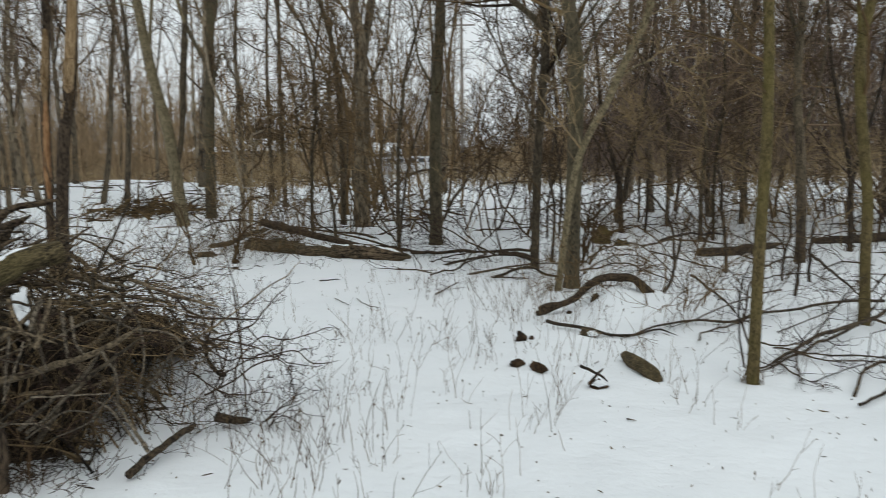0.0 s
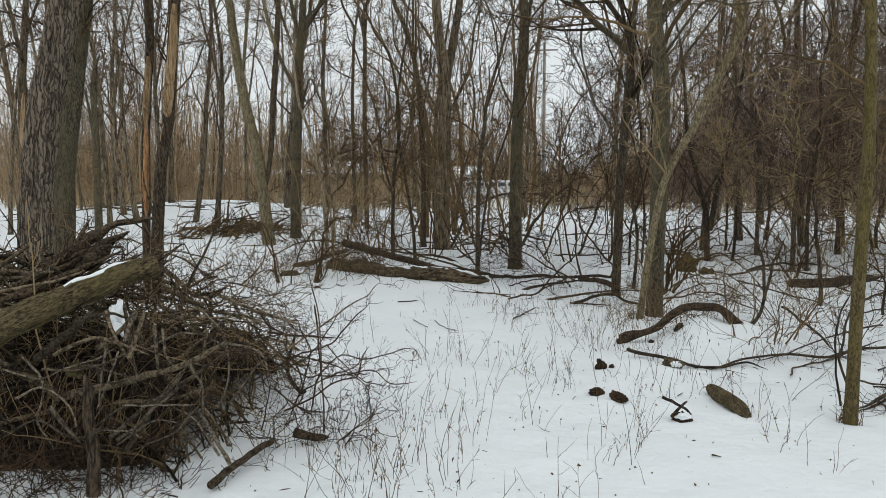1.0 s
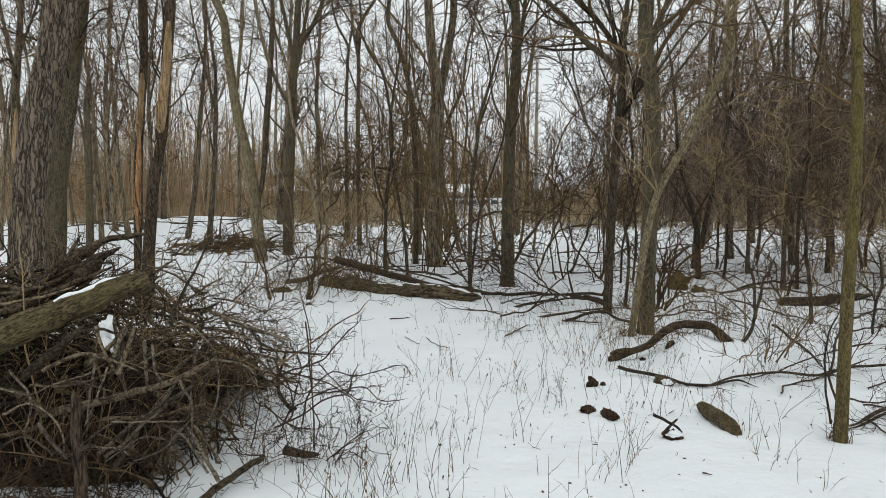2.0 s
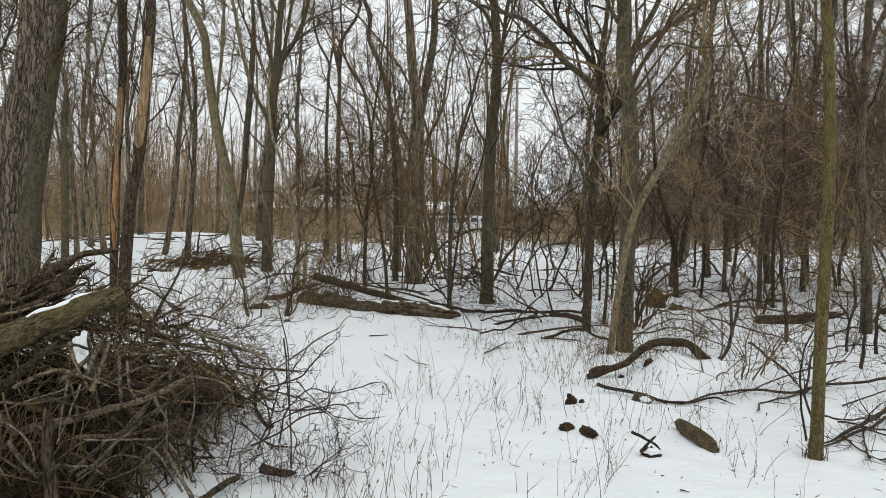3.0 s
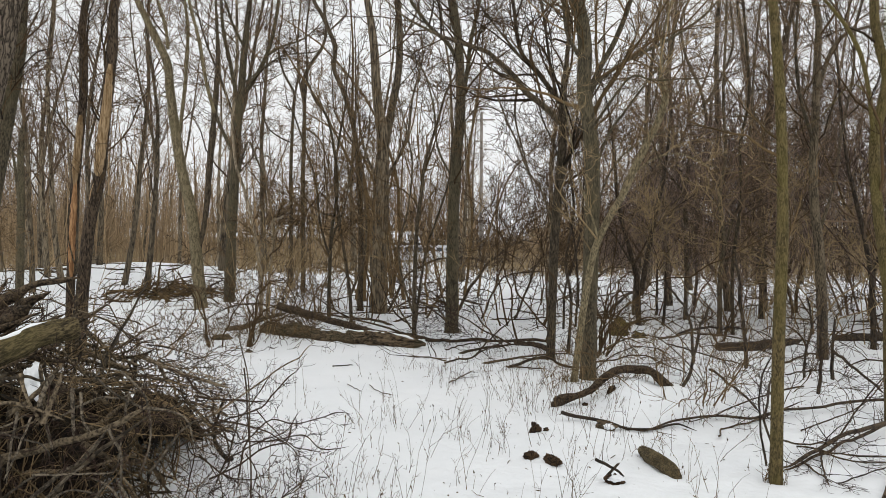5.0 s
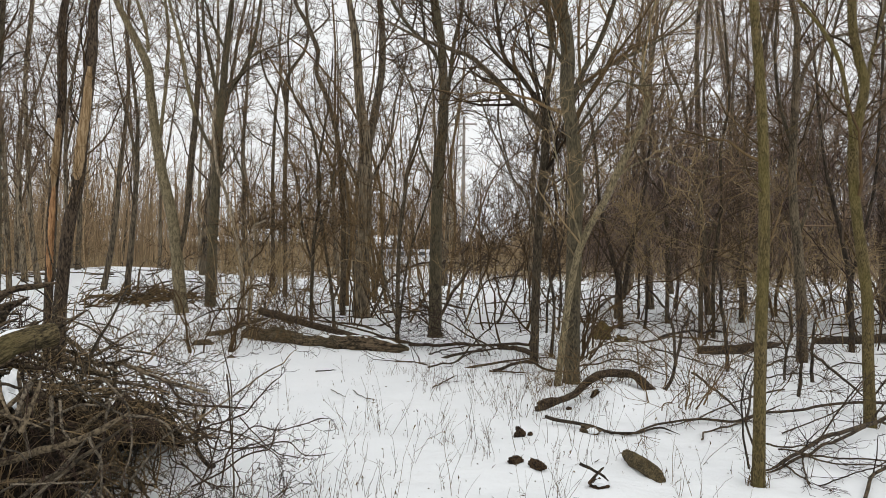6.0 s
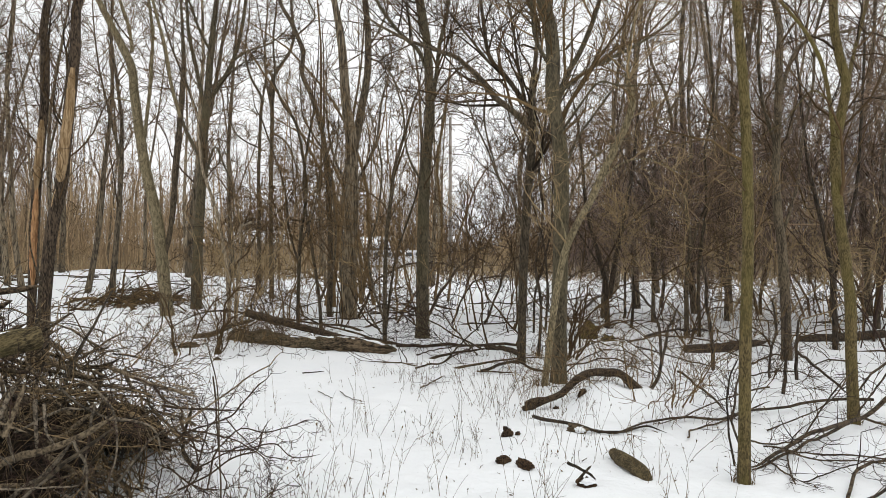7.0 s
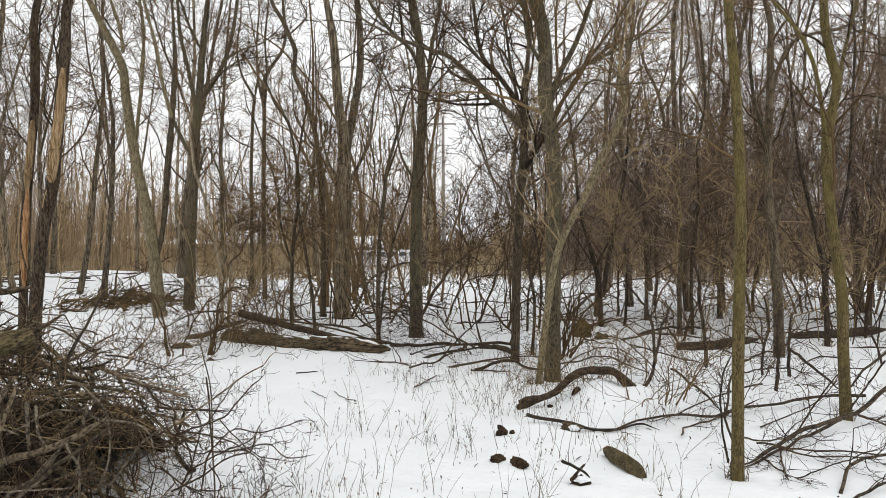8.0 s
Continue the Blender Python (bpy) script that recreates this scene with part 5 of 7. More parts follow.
def build_pile():
    rng = random.Random(9)
    root = thing("brush_pile", (PILE[0], PILE[1], 0), "heap of cut branches and brushwood on snow", "brush pile")
    # added near-black core; it stands in for the shade deep in the heap
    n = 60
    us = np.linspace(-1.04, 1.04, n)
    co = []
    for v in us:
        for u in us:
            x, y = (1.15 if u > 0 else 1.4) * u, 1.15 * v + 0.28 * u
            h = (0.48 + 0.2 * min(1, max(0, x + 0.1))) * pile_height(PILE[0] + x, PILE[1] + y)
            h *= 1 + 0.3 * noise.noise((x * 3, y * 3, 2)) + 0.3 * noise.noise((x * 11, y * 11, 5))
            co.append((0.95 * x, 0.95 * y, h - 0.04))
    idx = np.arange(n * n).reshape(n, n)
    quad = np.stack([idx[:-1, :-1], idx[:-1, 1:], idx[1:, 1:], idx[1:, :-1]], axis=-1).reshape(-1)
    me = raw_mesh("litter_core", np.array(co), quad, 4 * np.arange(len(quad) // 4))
    link("litter_core", me, SHADE_AND_SCRAP, root, "added near-black core standing in for shade between the branches")
    # single branches
    for i in range(215):
        r = rng.choice((0.006, 0.008, 0.01, 0.012, 0.015, 0.018, 0.024))
        pts = on_pile(rng, rng.uniform(0.35, 1.2), 0.3, 10, 0.3 if r < 0.011 else 0.13, 1.3)
        pts = [(a, b - 0.02, c + 0.02) for a, b, c in pts]
        link("branch", tube_mesh("branch", [(pts, taper(r, r * 0.45, 10))], 7, True), PILE_STICK, root)
    # brushwood
    lines = []
    for i in range(620):
        pts = on_pile(rng, rng.uniform(0.25, 1.1), 0.42, 8, 0.36, 1.7)
        if pts[0][0] < 0.1 and rng.random() < 0.55:
            continue
        r = 0.002 + 0.009 * rng.random() ** 2
        rad = taper(r, r * 0.4, 8)
        lines.append((pts, rad))
        k = 6 if pts[0][0] > 0.1 else 2
        sprout(rng, lines, pts, rad, [(k, 0.22, 0.9, 0.3, 0.0)], 0.1, 1.0, 0.0014)
    # stems leaning against the heap's foot
    for i in range(230):
        f = rng.uniform(-1.35, 2.0)
        if f < 1.2:
            x, y, d = f, -1.1 + 0.2 * f + rng.uniform(0, 0.2), (rng.gauss(0, 0.5), rng.gauss(0.35, 0.25), rng.uniform(0.2, 1.0))
        else:
            x, y, d = 1.34 + rng.uniform(-0.15, 0.05), -1.0 + (f - 1.2) * 1.7, (rng.gauss(-0.35, 0.25), rng.gauss(0, 0.5), rng.uniform(0.2, 0.9))
        pts = wander(rng, (x, y, 0.01), unit(d), rng.uniform(0.3, 0.95), 8, 0.17, -0.02)
        pts = [(p, q, max(c, 0.01)) for p, q, c in pts]
        r = rng.uniform(0.003, 0.01)
        rad = taper(r, r * 0.4, 8)
        lines.append((pts, rad))
        if rng.random() < 0.4:
            sprout(rng, lines, pts, rad, [(3, 0.3, 0.8, 0.25, 0.0)], 0.2)
    # thin crooked ends sticking out over the snow
    for i in range(90):
        a = rng.uniform(-0.9, 0.6)
        x, y = 1.2 * math.cos(a) * rng.uniform(0.8, 1.05), 1.1 * math.sin(a) - 0.1
        d = unit((1, rng.gauss(-0.2, 0.6), rng.gauss(0.1, 0.5)))
        pts = wander(rng, (x, y + 0.22, rng.uniform(0.1, 0.85)), d, rng.uniform(0.35, 1.0), 9, 0.2, 0.0)
        pts = [(p, q, max(c, 0.01)) for p, q, c in pts]
        rad = taper(rng.uniform(0.003, 0.006), 0.0015, 9)
        lines.append((pts, rad))
        sprout(rng, lines, pts, rad, [(4, 0.3, 0.8, 0.3, 0.0), (2, 0.15, 0.8, 0.3, 0.0)], 0.2)
    link("brushwood", tube_mesh("brushwood", lines, 3), TWIG_PILE, root, "tangle of fine dark twigs", "stuff")


build_pile()


def limb_thing(name, label, ctrl, r0, r1, mat, category="branch", group="", n=40, sides=14, rough=0.1, twigs=0, seed=3, snow=None, levels=None, crook=0.03, spindle=False, blunt=False):
    """A log, branch or stick along a few control points."""
    base = (ctrl[0][0], ctrl[0][1], 0.0)
    root = thing(name, base, label, category, group)
    pts = smooth_line(local(ctrl, base), n)
    off = base[0] * 7.7 + base[1]
    bend = crook * min(1.0, (Vector(ctrl[-1]) - Vector(ctrl[0])).length / 1.5)
    pts = [(p[0] + bend * noise.noise((i * 5.0 / n, off, 0)), p[1], p[2] + bend * noise.noise((i * 6.0 / n, off, 5)) + 0.2 * bend * noise.noise((i * 17.0 / n, off, 5))) for i, p in enumerate(pts)]
    rad = [q * min(1.0, (0.7 if blunt else 0.25) + (30.0 if blunt else 6.0) * (1 - i / (n - 1))) for i, q in enumerate(taper(r0, r1, n))]
    if spindle:
        rad = [q * max(0.12, math.sin(math.pi * (0.06 + 0.88 * i / (n - 1)))) ** 0.42 for i, q in enumerate(taper(r0, r1, n))]
    link("wood", bole_mesh("wood", pts, rad, sides, rough, 5.0), mat, root)
    if twigs:
        rng = random.Random(seed)
        lines = []
        sprout(rng, lines, pts, rad, levels or [(twigs, 0.5, 0.8, 0.3, 0.0), (3, 0.22, 0.8, 0.3, 0.0)], 0.25, 1.0, 0.0013, 1)
        lines = [(p, [0.75 * q for q in r]) for p, r in lines]
        lines = [([(x, y, max(z, 0.01)) for x, y, z in p], r) for p, r in lines]
        link("spray", tube_mesh("spray", lines, 4), TWIG_DARK, root, kind="stuff")
    if snow:
        a, b = int(snow[0] * n), int(snow[1] * n)
        top = [(p[0], p[1], p[2] + 0.84 * q) for p, q in zip(pts[a:b], rad[a:b])]
        wide = [snow[2] * q * math.sin(math.pi * min(1, 0.15 + 0.85 * i / (b - a - 1))) ** 0.5 + 0.004 for i, q in enumerate(rad[a:b])]
        link("snow_cap", bole_mesh("snow_cap", top, wide, 12, 0.45, 14.0), SNOW, root, "thin crust of snow")
    return root


limb_thing("log", "thick mossy log with a crust of snow on the brush pile", [(-2.87, 3.40, 0.76), (-2.62, 3.50, 0.90), (-2.47, 3.65, 0.98), (-2.30, 3.80, 1.06), (-2.13, 3.95, 1.11)], 0.083, 0.055, LOG_MOSS, "log", sides=40, n=110, snow=(0.48, 0.96, 0.25), rough=0.25, blunt=True)
for ctrl, r0, r1 in (([(-3.53, 4.60, 0.73), (-3.12, 4.60, 0.97), (-2.76, 4.60, 1.24)], 0.05, 0.04), ([(-3.68, 4.80, 0.80), (-3.22, 4.80, 1.10), (-2.93, 4.80, 1.28)], 0.045, 0.03),
                     ([(-3.44, 4.70, 0.99), (-3.07, 4.70, 1.11), (-2.74, 4.70, 1.25)], 0.03, 0.02), ([(-3.33, 4.40, 0.92), (-2.90, 4.40, 1.05), (-2.69, 4.40, 1.18)], 0.05, 0.045),
                     ([(-3.13, 4.30, 0.99), (-2.91, 4.30, 1.15), (-2.76, 4.30, 1.36)], 0.018, 0.01), ([(-3.72, 5.20, 0.97), (-3.27, 5.20, 1.23), (-2.83, 5.20, 1.32)], 0.03, 0.02)):
    limb_thing("pile_branch", "weathered cut branch lying on the brush pile", ctrl, r0, r1, STICK, group="branches on the pile", twigs=3)
for ctrl, r0, r1 in (([(-2.46, 3.55, 0.46), (-2.21, 3.55, 0.54), (-2.00, 3.55, 0.59), (-1.76, 3.55, 0.67), (-1.55, 3.55, 0.79)], 0.034, 0.022),
                     ([(-2.06, 3.45, 0.23), (-1.91, 3.45, 0.44), (-1.74, 3.45, 0.58), (-1.50, 3.45, 0.76)], 0.02, 0.012), ([(-1.88, 4.20, 0.91), (-1.64, 4.20, 0.82), (-1.37, 4.20, 0.75)], 0.016, 0.012),
                     ([(-1.61, 4.30, 0.51), (-1.40, 4.30, 0.64), (-1.06, 4.30, 0.88), (-0.91, 4.30, 1.00)], 0.01, 0.004),
                     ([(-1.31, 4.40, 0.02), (-1.32, 4.40, 0.34), (-1.34, 4.40, 0.69), (-1.37, 4.40, 0.96), (-1.40, 4.40, 1.06)], 0.008, 0.004), ([(-2.02, 3.45, 0.71), (-1.97, 3.45, 0.83), (-1.92, 3.45, 0.96)], 0.022, 0.012),
                     ([(-2.50, 3.45, 0.63), (-2.32, 3.45, 0.64), (-2.14, 3.45, 0.68), (-1.91, 3.45, 0.80)], 0.012, 0.006)):
    limb_thing("pile_branch", "crooked dead branch in the brush pile", ctrl, 0.68 * r0, 0.6 * r1, PILE_STICK, group="branches on the pile", twigs=6, levels=[(6, 0.3, 0.8, 0.3, 0.0), (3, 0.14, 0.9, 0.3, 0.0)])
for ctrl, r0, r1 in (([(-2.22, 3.50, 0.73), (-2.10, 3.50, 0.83), (-1.95, 3.50, 0.99)], 0.014, 0.01), ([(-2.15, 3.48, 0.94), (-2.12, 3.48, 0.83), (-2.04, 3.48, 0.69)], 0.01, 0.007), ([(-2.27, 3.50, 0.90), (-2.12, 3.50, 0.92), (-1.93, 3.50, 0.86)], 0.009, 0.006),
                     ([(-2.05, 3.52, 0.71), (-2.06, 3.52, 0.85), (-2.08, 3.52, 0.98)], 0.012, 0.009), ([(-2.43, 3.45, 0.71), (-2.24, 3.45, 0.80), (-2.09, 3.45, 0.79), (-1.91, 3.45, 0.73)], 0.011, 0.007), ([(-2.65, 3.60, 0.64), (-2.44, 3.60, 0.80), (-2.29, 3.60, 0.92)], 0.024, 0.018)):
    limb_thing("pile_branch", "crooked dead branch in the brush pile", ctrl, r0, r1, PILE_STICK, group="branches on the pile", twigs=2, levels=[(3, 0.15, 0.8, 0.3, 0.0)], sides=8, n=24)
limb_thing("pile_branch", "stout broken post standing before the brush pile", [(-2.21, 3.40, -0.04), (-2.21, 3.40, 0.19), (-2.22, 3.40, 0.41), (-2.23, 3.40, 0.63)], 0.034, 0.026, BARK_TORN, group="branches on the pile", twigs=4, levels=[(4, 0.3, 0.8, 0.3, 0.0), (2, 0.14, 0.9, 0.3, 0.0)], rough=0.25, n=60)
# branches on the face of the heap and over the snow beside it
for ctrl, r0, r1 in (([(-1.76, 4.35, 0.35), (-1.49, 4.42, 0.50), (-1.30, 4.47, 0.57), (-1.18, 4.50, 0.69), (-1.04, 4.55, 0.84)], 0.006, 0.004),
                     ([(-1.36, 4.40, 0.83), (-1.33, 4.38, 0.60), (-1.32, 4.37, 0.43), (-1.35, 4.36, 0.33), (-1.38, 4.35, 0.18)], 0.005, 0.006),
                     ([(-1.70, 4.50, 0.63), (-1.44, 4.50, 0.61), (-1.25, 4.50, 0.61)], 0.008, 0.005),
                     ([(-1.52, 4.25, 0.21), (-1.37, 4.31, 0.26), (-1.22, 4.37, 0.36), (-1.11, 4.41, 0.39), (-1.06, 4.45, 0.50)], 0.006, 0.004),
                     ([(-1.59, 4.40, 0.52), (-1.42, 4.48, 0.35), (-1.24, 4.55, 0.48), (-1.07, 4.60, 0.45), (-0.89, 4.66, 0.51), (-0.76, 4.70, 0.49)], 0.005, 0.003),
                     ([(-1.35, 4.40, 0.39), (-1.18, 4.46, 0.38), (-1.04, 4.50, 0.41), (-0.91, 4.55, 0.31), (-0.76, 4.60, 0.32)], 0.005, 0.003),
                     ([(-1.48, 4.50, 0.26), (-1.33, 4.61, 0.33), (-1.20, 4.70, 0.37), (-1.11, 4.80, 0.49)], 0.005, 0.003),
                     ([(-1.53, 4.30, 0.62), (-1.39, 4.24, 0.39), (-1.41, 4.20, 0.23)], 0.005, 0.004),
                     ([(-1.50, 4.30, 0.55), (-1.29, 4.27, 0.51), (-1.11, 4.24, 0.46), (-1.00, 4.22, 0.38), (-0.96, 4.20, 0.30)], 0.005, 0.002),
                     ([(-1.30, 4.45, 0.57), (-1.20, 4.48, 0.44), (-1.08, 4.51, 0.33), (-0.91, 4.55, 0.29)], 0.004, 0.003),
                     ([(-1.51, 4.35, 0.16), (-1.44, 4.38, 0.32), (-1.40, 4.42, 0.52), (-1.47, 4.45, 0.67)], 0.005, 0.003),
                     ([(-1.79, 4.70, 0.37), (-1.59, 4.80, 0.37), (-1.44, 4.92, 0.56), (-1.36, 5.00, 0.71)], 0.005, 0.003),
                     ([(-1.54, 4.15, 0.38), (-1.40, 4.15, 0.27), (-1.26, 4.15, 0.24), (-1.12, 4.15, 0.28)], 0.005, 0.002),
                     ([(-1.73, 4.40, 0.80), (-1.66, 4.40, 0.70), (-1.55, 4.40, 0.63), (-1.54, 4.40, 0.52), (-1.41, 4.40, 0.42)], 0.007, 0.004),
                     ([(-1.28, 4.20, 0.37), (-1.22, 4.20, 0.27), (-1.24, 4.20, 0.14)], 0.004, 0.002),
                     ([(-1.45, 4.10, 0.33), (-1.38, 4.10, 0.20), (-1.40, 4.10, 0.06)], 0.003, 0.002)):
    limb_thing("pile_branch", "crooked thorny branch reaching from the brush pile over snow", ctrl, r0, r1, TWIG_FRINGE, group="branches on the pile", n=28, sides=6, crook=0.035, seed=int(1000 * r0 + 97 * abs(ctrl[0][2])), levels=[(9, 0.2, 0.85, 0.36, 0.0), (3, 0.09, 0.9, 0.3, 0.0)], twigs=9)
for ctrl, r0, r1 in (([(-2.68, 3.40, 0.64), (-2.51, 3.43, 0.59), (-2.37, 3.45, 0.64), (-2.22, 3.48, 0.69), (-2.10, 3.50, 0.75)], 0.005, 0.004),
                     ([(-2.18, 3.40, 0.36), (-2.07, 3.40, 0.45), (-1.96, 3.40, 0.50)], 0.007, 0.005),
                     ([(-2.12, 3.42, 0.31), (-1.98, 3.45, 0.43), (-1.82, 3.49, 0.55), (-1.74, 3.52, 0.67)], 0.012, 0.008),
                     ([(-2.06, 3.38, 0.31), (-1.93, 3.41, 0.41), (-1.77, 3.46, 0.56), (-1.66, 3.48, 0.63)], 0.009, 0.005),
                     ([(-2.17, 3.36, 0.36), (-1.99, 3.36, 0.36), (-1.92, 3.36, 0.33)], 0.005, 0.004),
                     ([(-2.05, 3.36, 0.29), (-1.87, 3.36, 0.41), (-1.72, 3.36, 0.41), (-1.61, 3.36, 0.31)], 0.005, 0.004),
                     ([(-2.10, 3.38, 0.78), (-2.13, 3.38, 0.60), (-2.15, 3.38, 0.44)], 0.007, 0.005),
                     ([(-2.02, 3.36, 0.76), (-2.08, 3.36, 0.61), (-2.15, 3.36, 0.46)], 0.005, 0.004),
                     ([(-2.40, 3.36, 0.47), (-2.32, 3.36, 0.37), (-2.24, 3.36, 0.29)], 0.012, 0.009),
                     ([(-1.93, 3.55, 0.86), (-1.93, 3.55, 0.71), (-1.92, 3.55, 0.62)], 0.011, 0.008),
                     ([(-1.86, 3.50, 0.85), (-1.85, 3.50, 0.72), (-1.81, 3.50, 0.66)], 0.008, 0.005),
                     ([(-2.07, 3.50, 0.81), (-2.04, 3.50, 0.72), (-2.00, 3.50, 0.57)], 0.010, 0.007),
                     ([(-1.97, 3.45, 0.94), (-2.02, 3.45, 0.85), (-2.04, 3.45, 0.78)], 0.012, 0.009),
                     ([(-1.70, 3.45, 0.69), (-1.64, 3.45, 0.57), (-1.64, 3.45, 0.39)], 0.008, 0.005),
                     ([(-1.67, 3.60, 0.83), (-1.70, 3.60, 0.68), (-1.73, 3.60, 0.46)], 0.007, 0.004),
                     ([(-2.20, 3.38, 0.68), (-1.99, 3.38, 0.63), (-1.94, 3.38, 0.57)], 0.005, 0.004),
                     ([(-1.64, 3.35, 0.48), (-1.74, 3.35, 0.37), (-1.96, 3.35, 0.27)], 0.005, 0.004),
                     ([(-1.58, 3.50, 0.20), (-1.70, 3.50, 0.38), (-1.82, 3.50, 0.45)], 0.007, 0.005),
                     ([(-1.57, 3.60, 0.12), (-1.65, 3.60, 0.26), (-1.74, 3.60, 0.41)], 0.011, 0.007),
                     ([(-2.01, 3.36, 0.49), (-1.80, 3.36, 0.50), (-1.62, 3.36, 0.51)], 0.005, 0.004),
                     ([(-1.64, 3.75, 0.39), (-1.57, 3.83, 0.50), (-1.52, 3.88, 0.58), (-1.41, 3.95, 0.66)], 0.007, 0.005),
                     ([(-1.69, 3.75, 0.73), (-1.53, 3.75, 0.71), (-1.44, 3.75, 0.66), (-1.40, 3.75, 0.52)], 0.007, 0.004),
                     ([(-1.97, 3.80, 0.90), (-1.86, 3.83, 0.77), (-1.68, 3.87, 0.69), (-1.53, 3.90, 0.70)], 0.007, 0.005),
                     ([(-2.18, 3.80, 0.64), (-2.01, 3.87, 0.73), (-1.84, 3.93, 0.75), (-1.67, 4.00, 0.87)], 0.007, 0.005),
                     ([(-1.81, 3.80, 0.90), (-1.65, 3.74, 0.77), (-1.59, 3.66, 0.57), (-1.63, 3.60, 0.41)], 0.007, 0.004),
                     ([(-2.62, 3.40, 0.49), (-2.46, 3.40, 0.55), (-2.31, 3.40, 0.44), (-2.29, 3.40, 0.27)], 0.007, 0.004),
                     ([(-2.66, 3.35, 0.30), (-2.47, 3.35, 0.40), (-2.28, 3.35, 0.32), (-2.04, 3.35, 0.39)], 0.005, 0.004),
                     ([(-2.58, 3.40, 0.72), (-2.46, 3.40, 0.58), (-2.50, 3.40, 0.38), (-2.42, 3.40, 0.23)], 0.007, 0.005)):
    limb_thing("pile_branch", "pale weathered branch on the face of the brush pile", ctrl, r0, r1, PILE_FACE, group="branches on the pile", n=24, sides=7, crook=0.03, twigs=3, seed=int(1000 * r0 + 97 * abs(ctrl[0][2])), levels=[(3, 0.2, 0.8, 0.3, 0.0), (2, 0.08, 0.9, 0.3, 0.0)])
for k in range(15):
    x0 = -3.55 + 0.05 * k
    lift = 0.72 + 0.012 * ((k * 7) % 11)
    limb_thing("pile_branch", "long thin pole leaning on the brush pile", [(x0, 3.95 + 0.03 * (k % 6), lift), (x0 + 0.4, 4.2 + 0.03 * (k % 5), lift + 0.2), (x0 + 0.6 + 0.02 * (k % 4), 4.45, lift + 0.33 + 0.02 * (k % 3))], 0.03 if k % 3 == 0 else 0.009 + 0.002 * (k % 4), 0.007, STICK, group="branches on the pile", twigs=2, sides=7, n=20, seed=k)
limb_thing("stick", "short thick stick lying on snow beside the pile", [(-1.63, 3.49, 0.05), (-1.60, 3.79, 0.06), (-1.56, 4.18, 0.05)], 0.021, 0.018, STICK, twigs=2, blunt=True)
limb_thing("stick", "small broken branch lying on snow", [(-1.43, 4.20, 0.09), (-1.35, 4.26, 0.05), (-1.25, 4.31, 0.03)], 0.03, 0.014, STICK, twigs=2)

# ---- fallen wood ----
limb_thing("log", "long rotten brown log half sunk in snow", [(-3.77, 12.78, 0.06), (-3.15, 12.31, 0.1), (-2.30, 11.80, 0.1), (-1.52, 11.40, 0.1), (-0.80, 11.20, 0.06)], 0.115, 0.095, LOG_BROWN, "log", sides=40, n=160, rough=0.5, snow=(0.42, 0.97, 0.3), crook=0.08)
limb_thing("log", "grey-brown barked pole leaning across the rotten log", [(-3.37, 12.20, 0.54), (-2.85, 12.20, 0.42), (-2.10, 12.20, 0.22), (-1.26, 12.20, 0.07), (-0.59, 12.20, -0.01)], 0.06, 0.045, BARK_ROT, "log", n=70, twigs=4, rough=0.16, blunt=True)
limb_thing("log", "short rotten limb lying behind the rotten log", [(-4.49, 12.90, 0.05), (-4.10, 12.90, 0.14), (-3.75, 12.90, 0.29), (-3.41, 12.90, 0.36)], 0.05, 0.03, BARK_GREY, "log", n=40, twigs=5)
limb_thing("fallen_branch", "dark bent branch arching out of a snow drift", [(0.74, 7.25, 0.04), (0.92, 7.40, 0.07), (1.11, 7.40, 0.14), (1.24, 7.40, 0.27), (1.38, 7.40, 0.34), (1.57, 7.40, 0.37), (1.74, 7.40, 0.34), (1.93, 7.40, 0.17)], 0.025, 0.042, BARK_ROT, n=90, sides=24, rough=0.5, blunt=True, twigs=4)
limb_thing("fallen_branch", "broken stub beside the bent branch", [(0.76, 7.35, 0.06), (0.88, 7.35, 0.10), (1.00, 7.35, 0.10)], 0.026, 0.034, BARK_ROT, n=30, sides=16, rough=0.35)
limb_thing("stick", "straight dark stick lying on snow", [(0.76, 6.62, 0.10), (0.95, 6.47, 0.10), (1.16, 6.34, 0.08), (1.28, 6.32, 0.05), (1.47, 6.34, 0.04), (1.72, 6.49, 0.05), (1.88, 6.39, 0.02)], 0.016, 0.007, BARK_DARK, twigs=2)
limb_thing("log", "dark log lying in snow", [(3.77, 12.00, -0.03), (4.41, 12.00, 0.02), (5.09, 12.00, 0.13)], 0.1, 0.05, BARK_DARK, "log", rough=0.2)
limb_thing("log", "dark log lying far back in snow", [(6.31, 13.50, -0.02), (7.11, 13.50, 0.02), (8.01, 13.50, 0.10)], 0.07, 0.08, BARK_DARK, "log", rough=0.2)
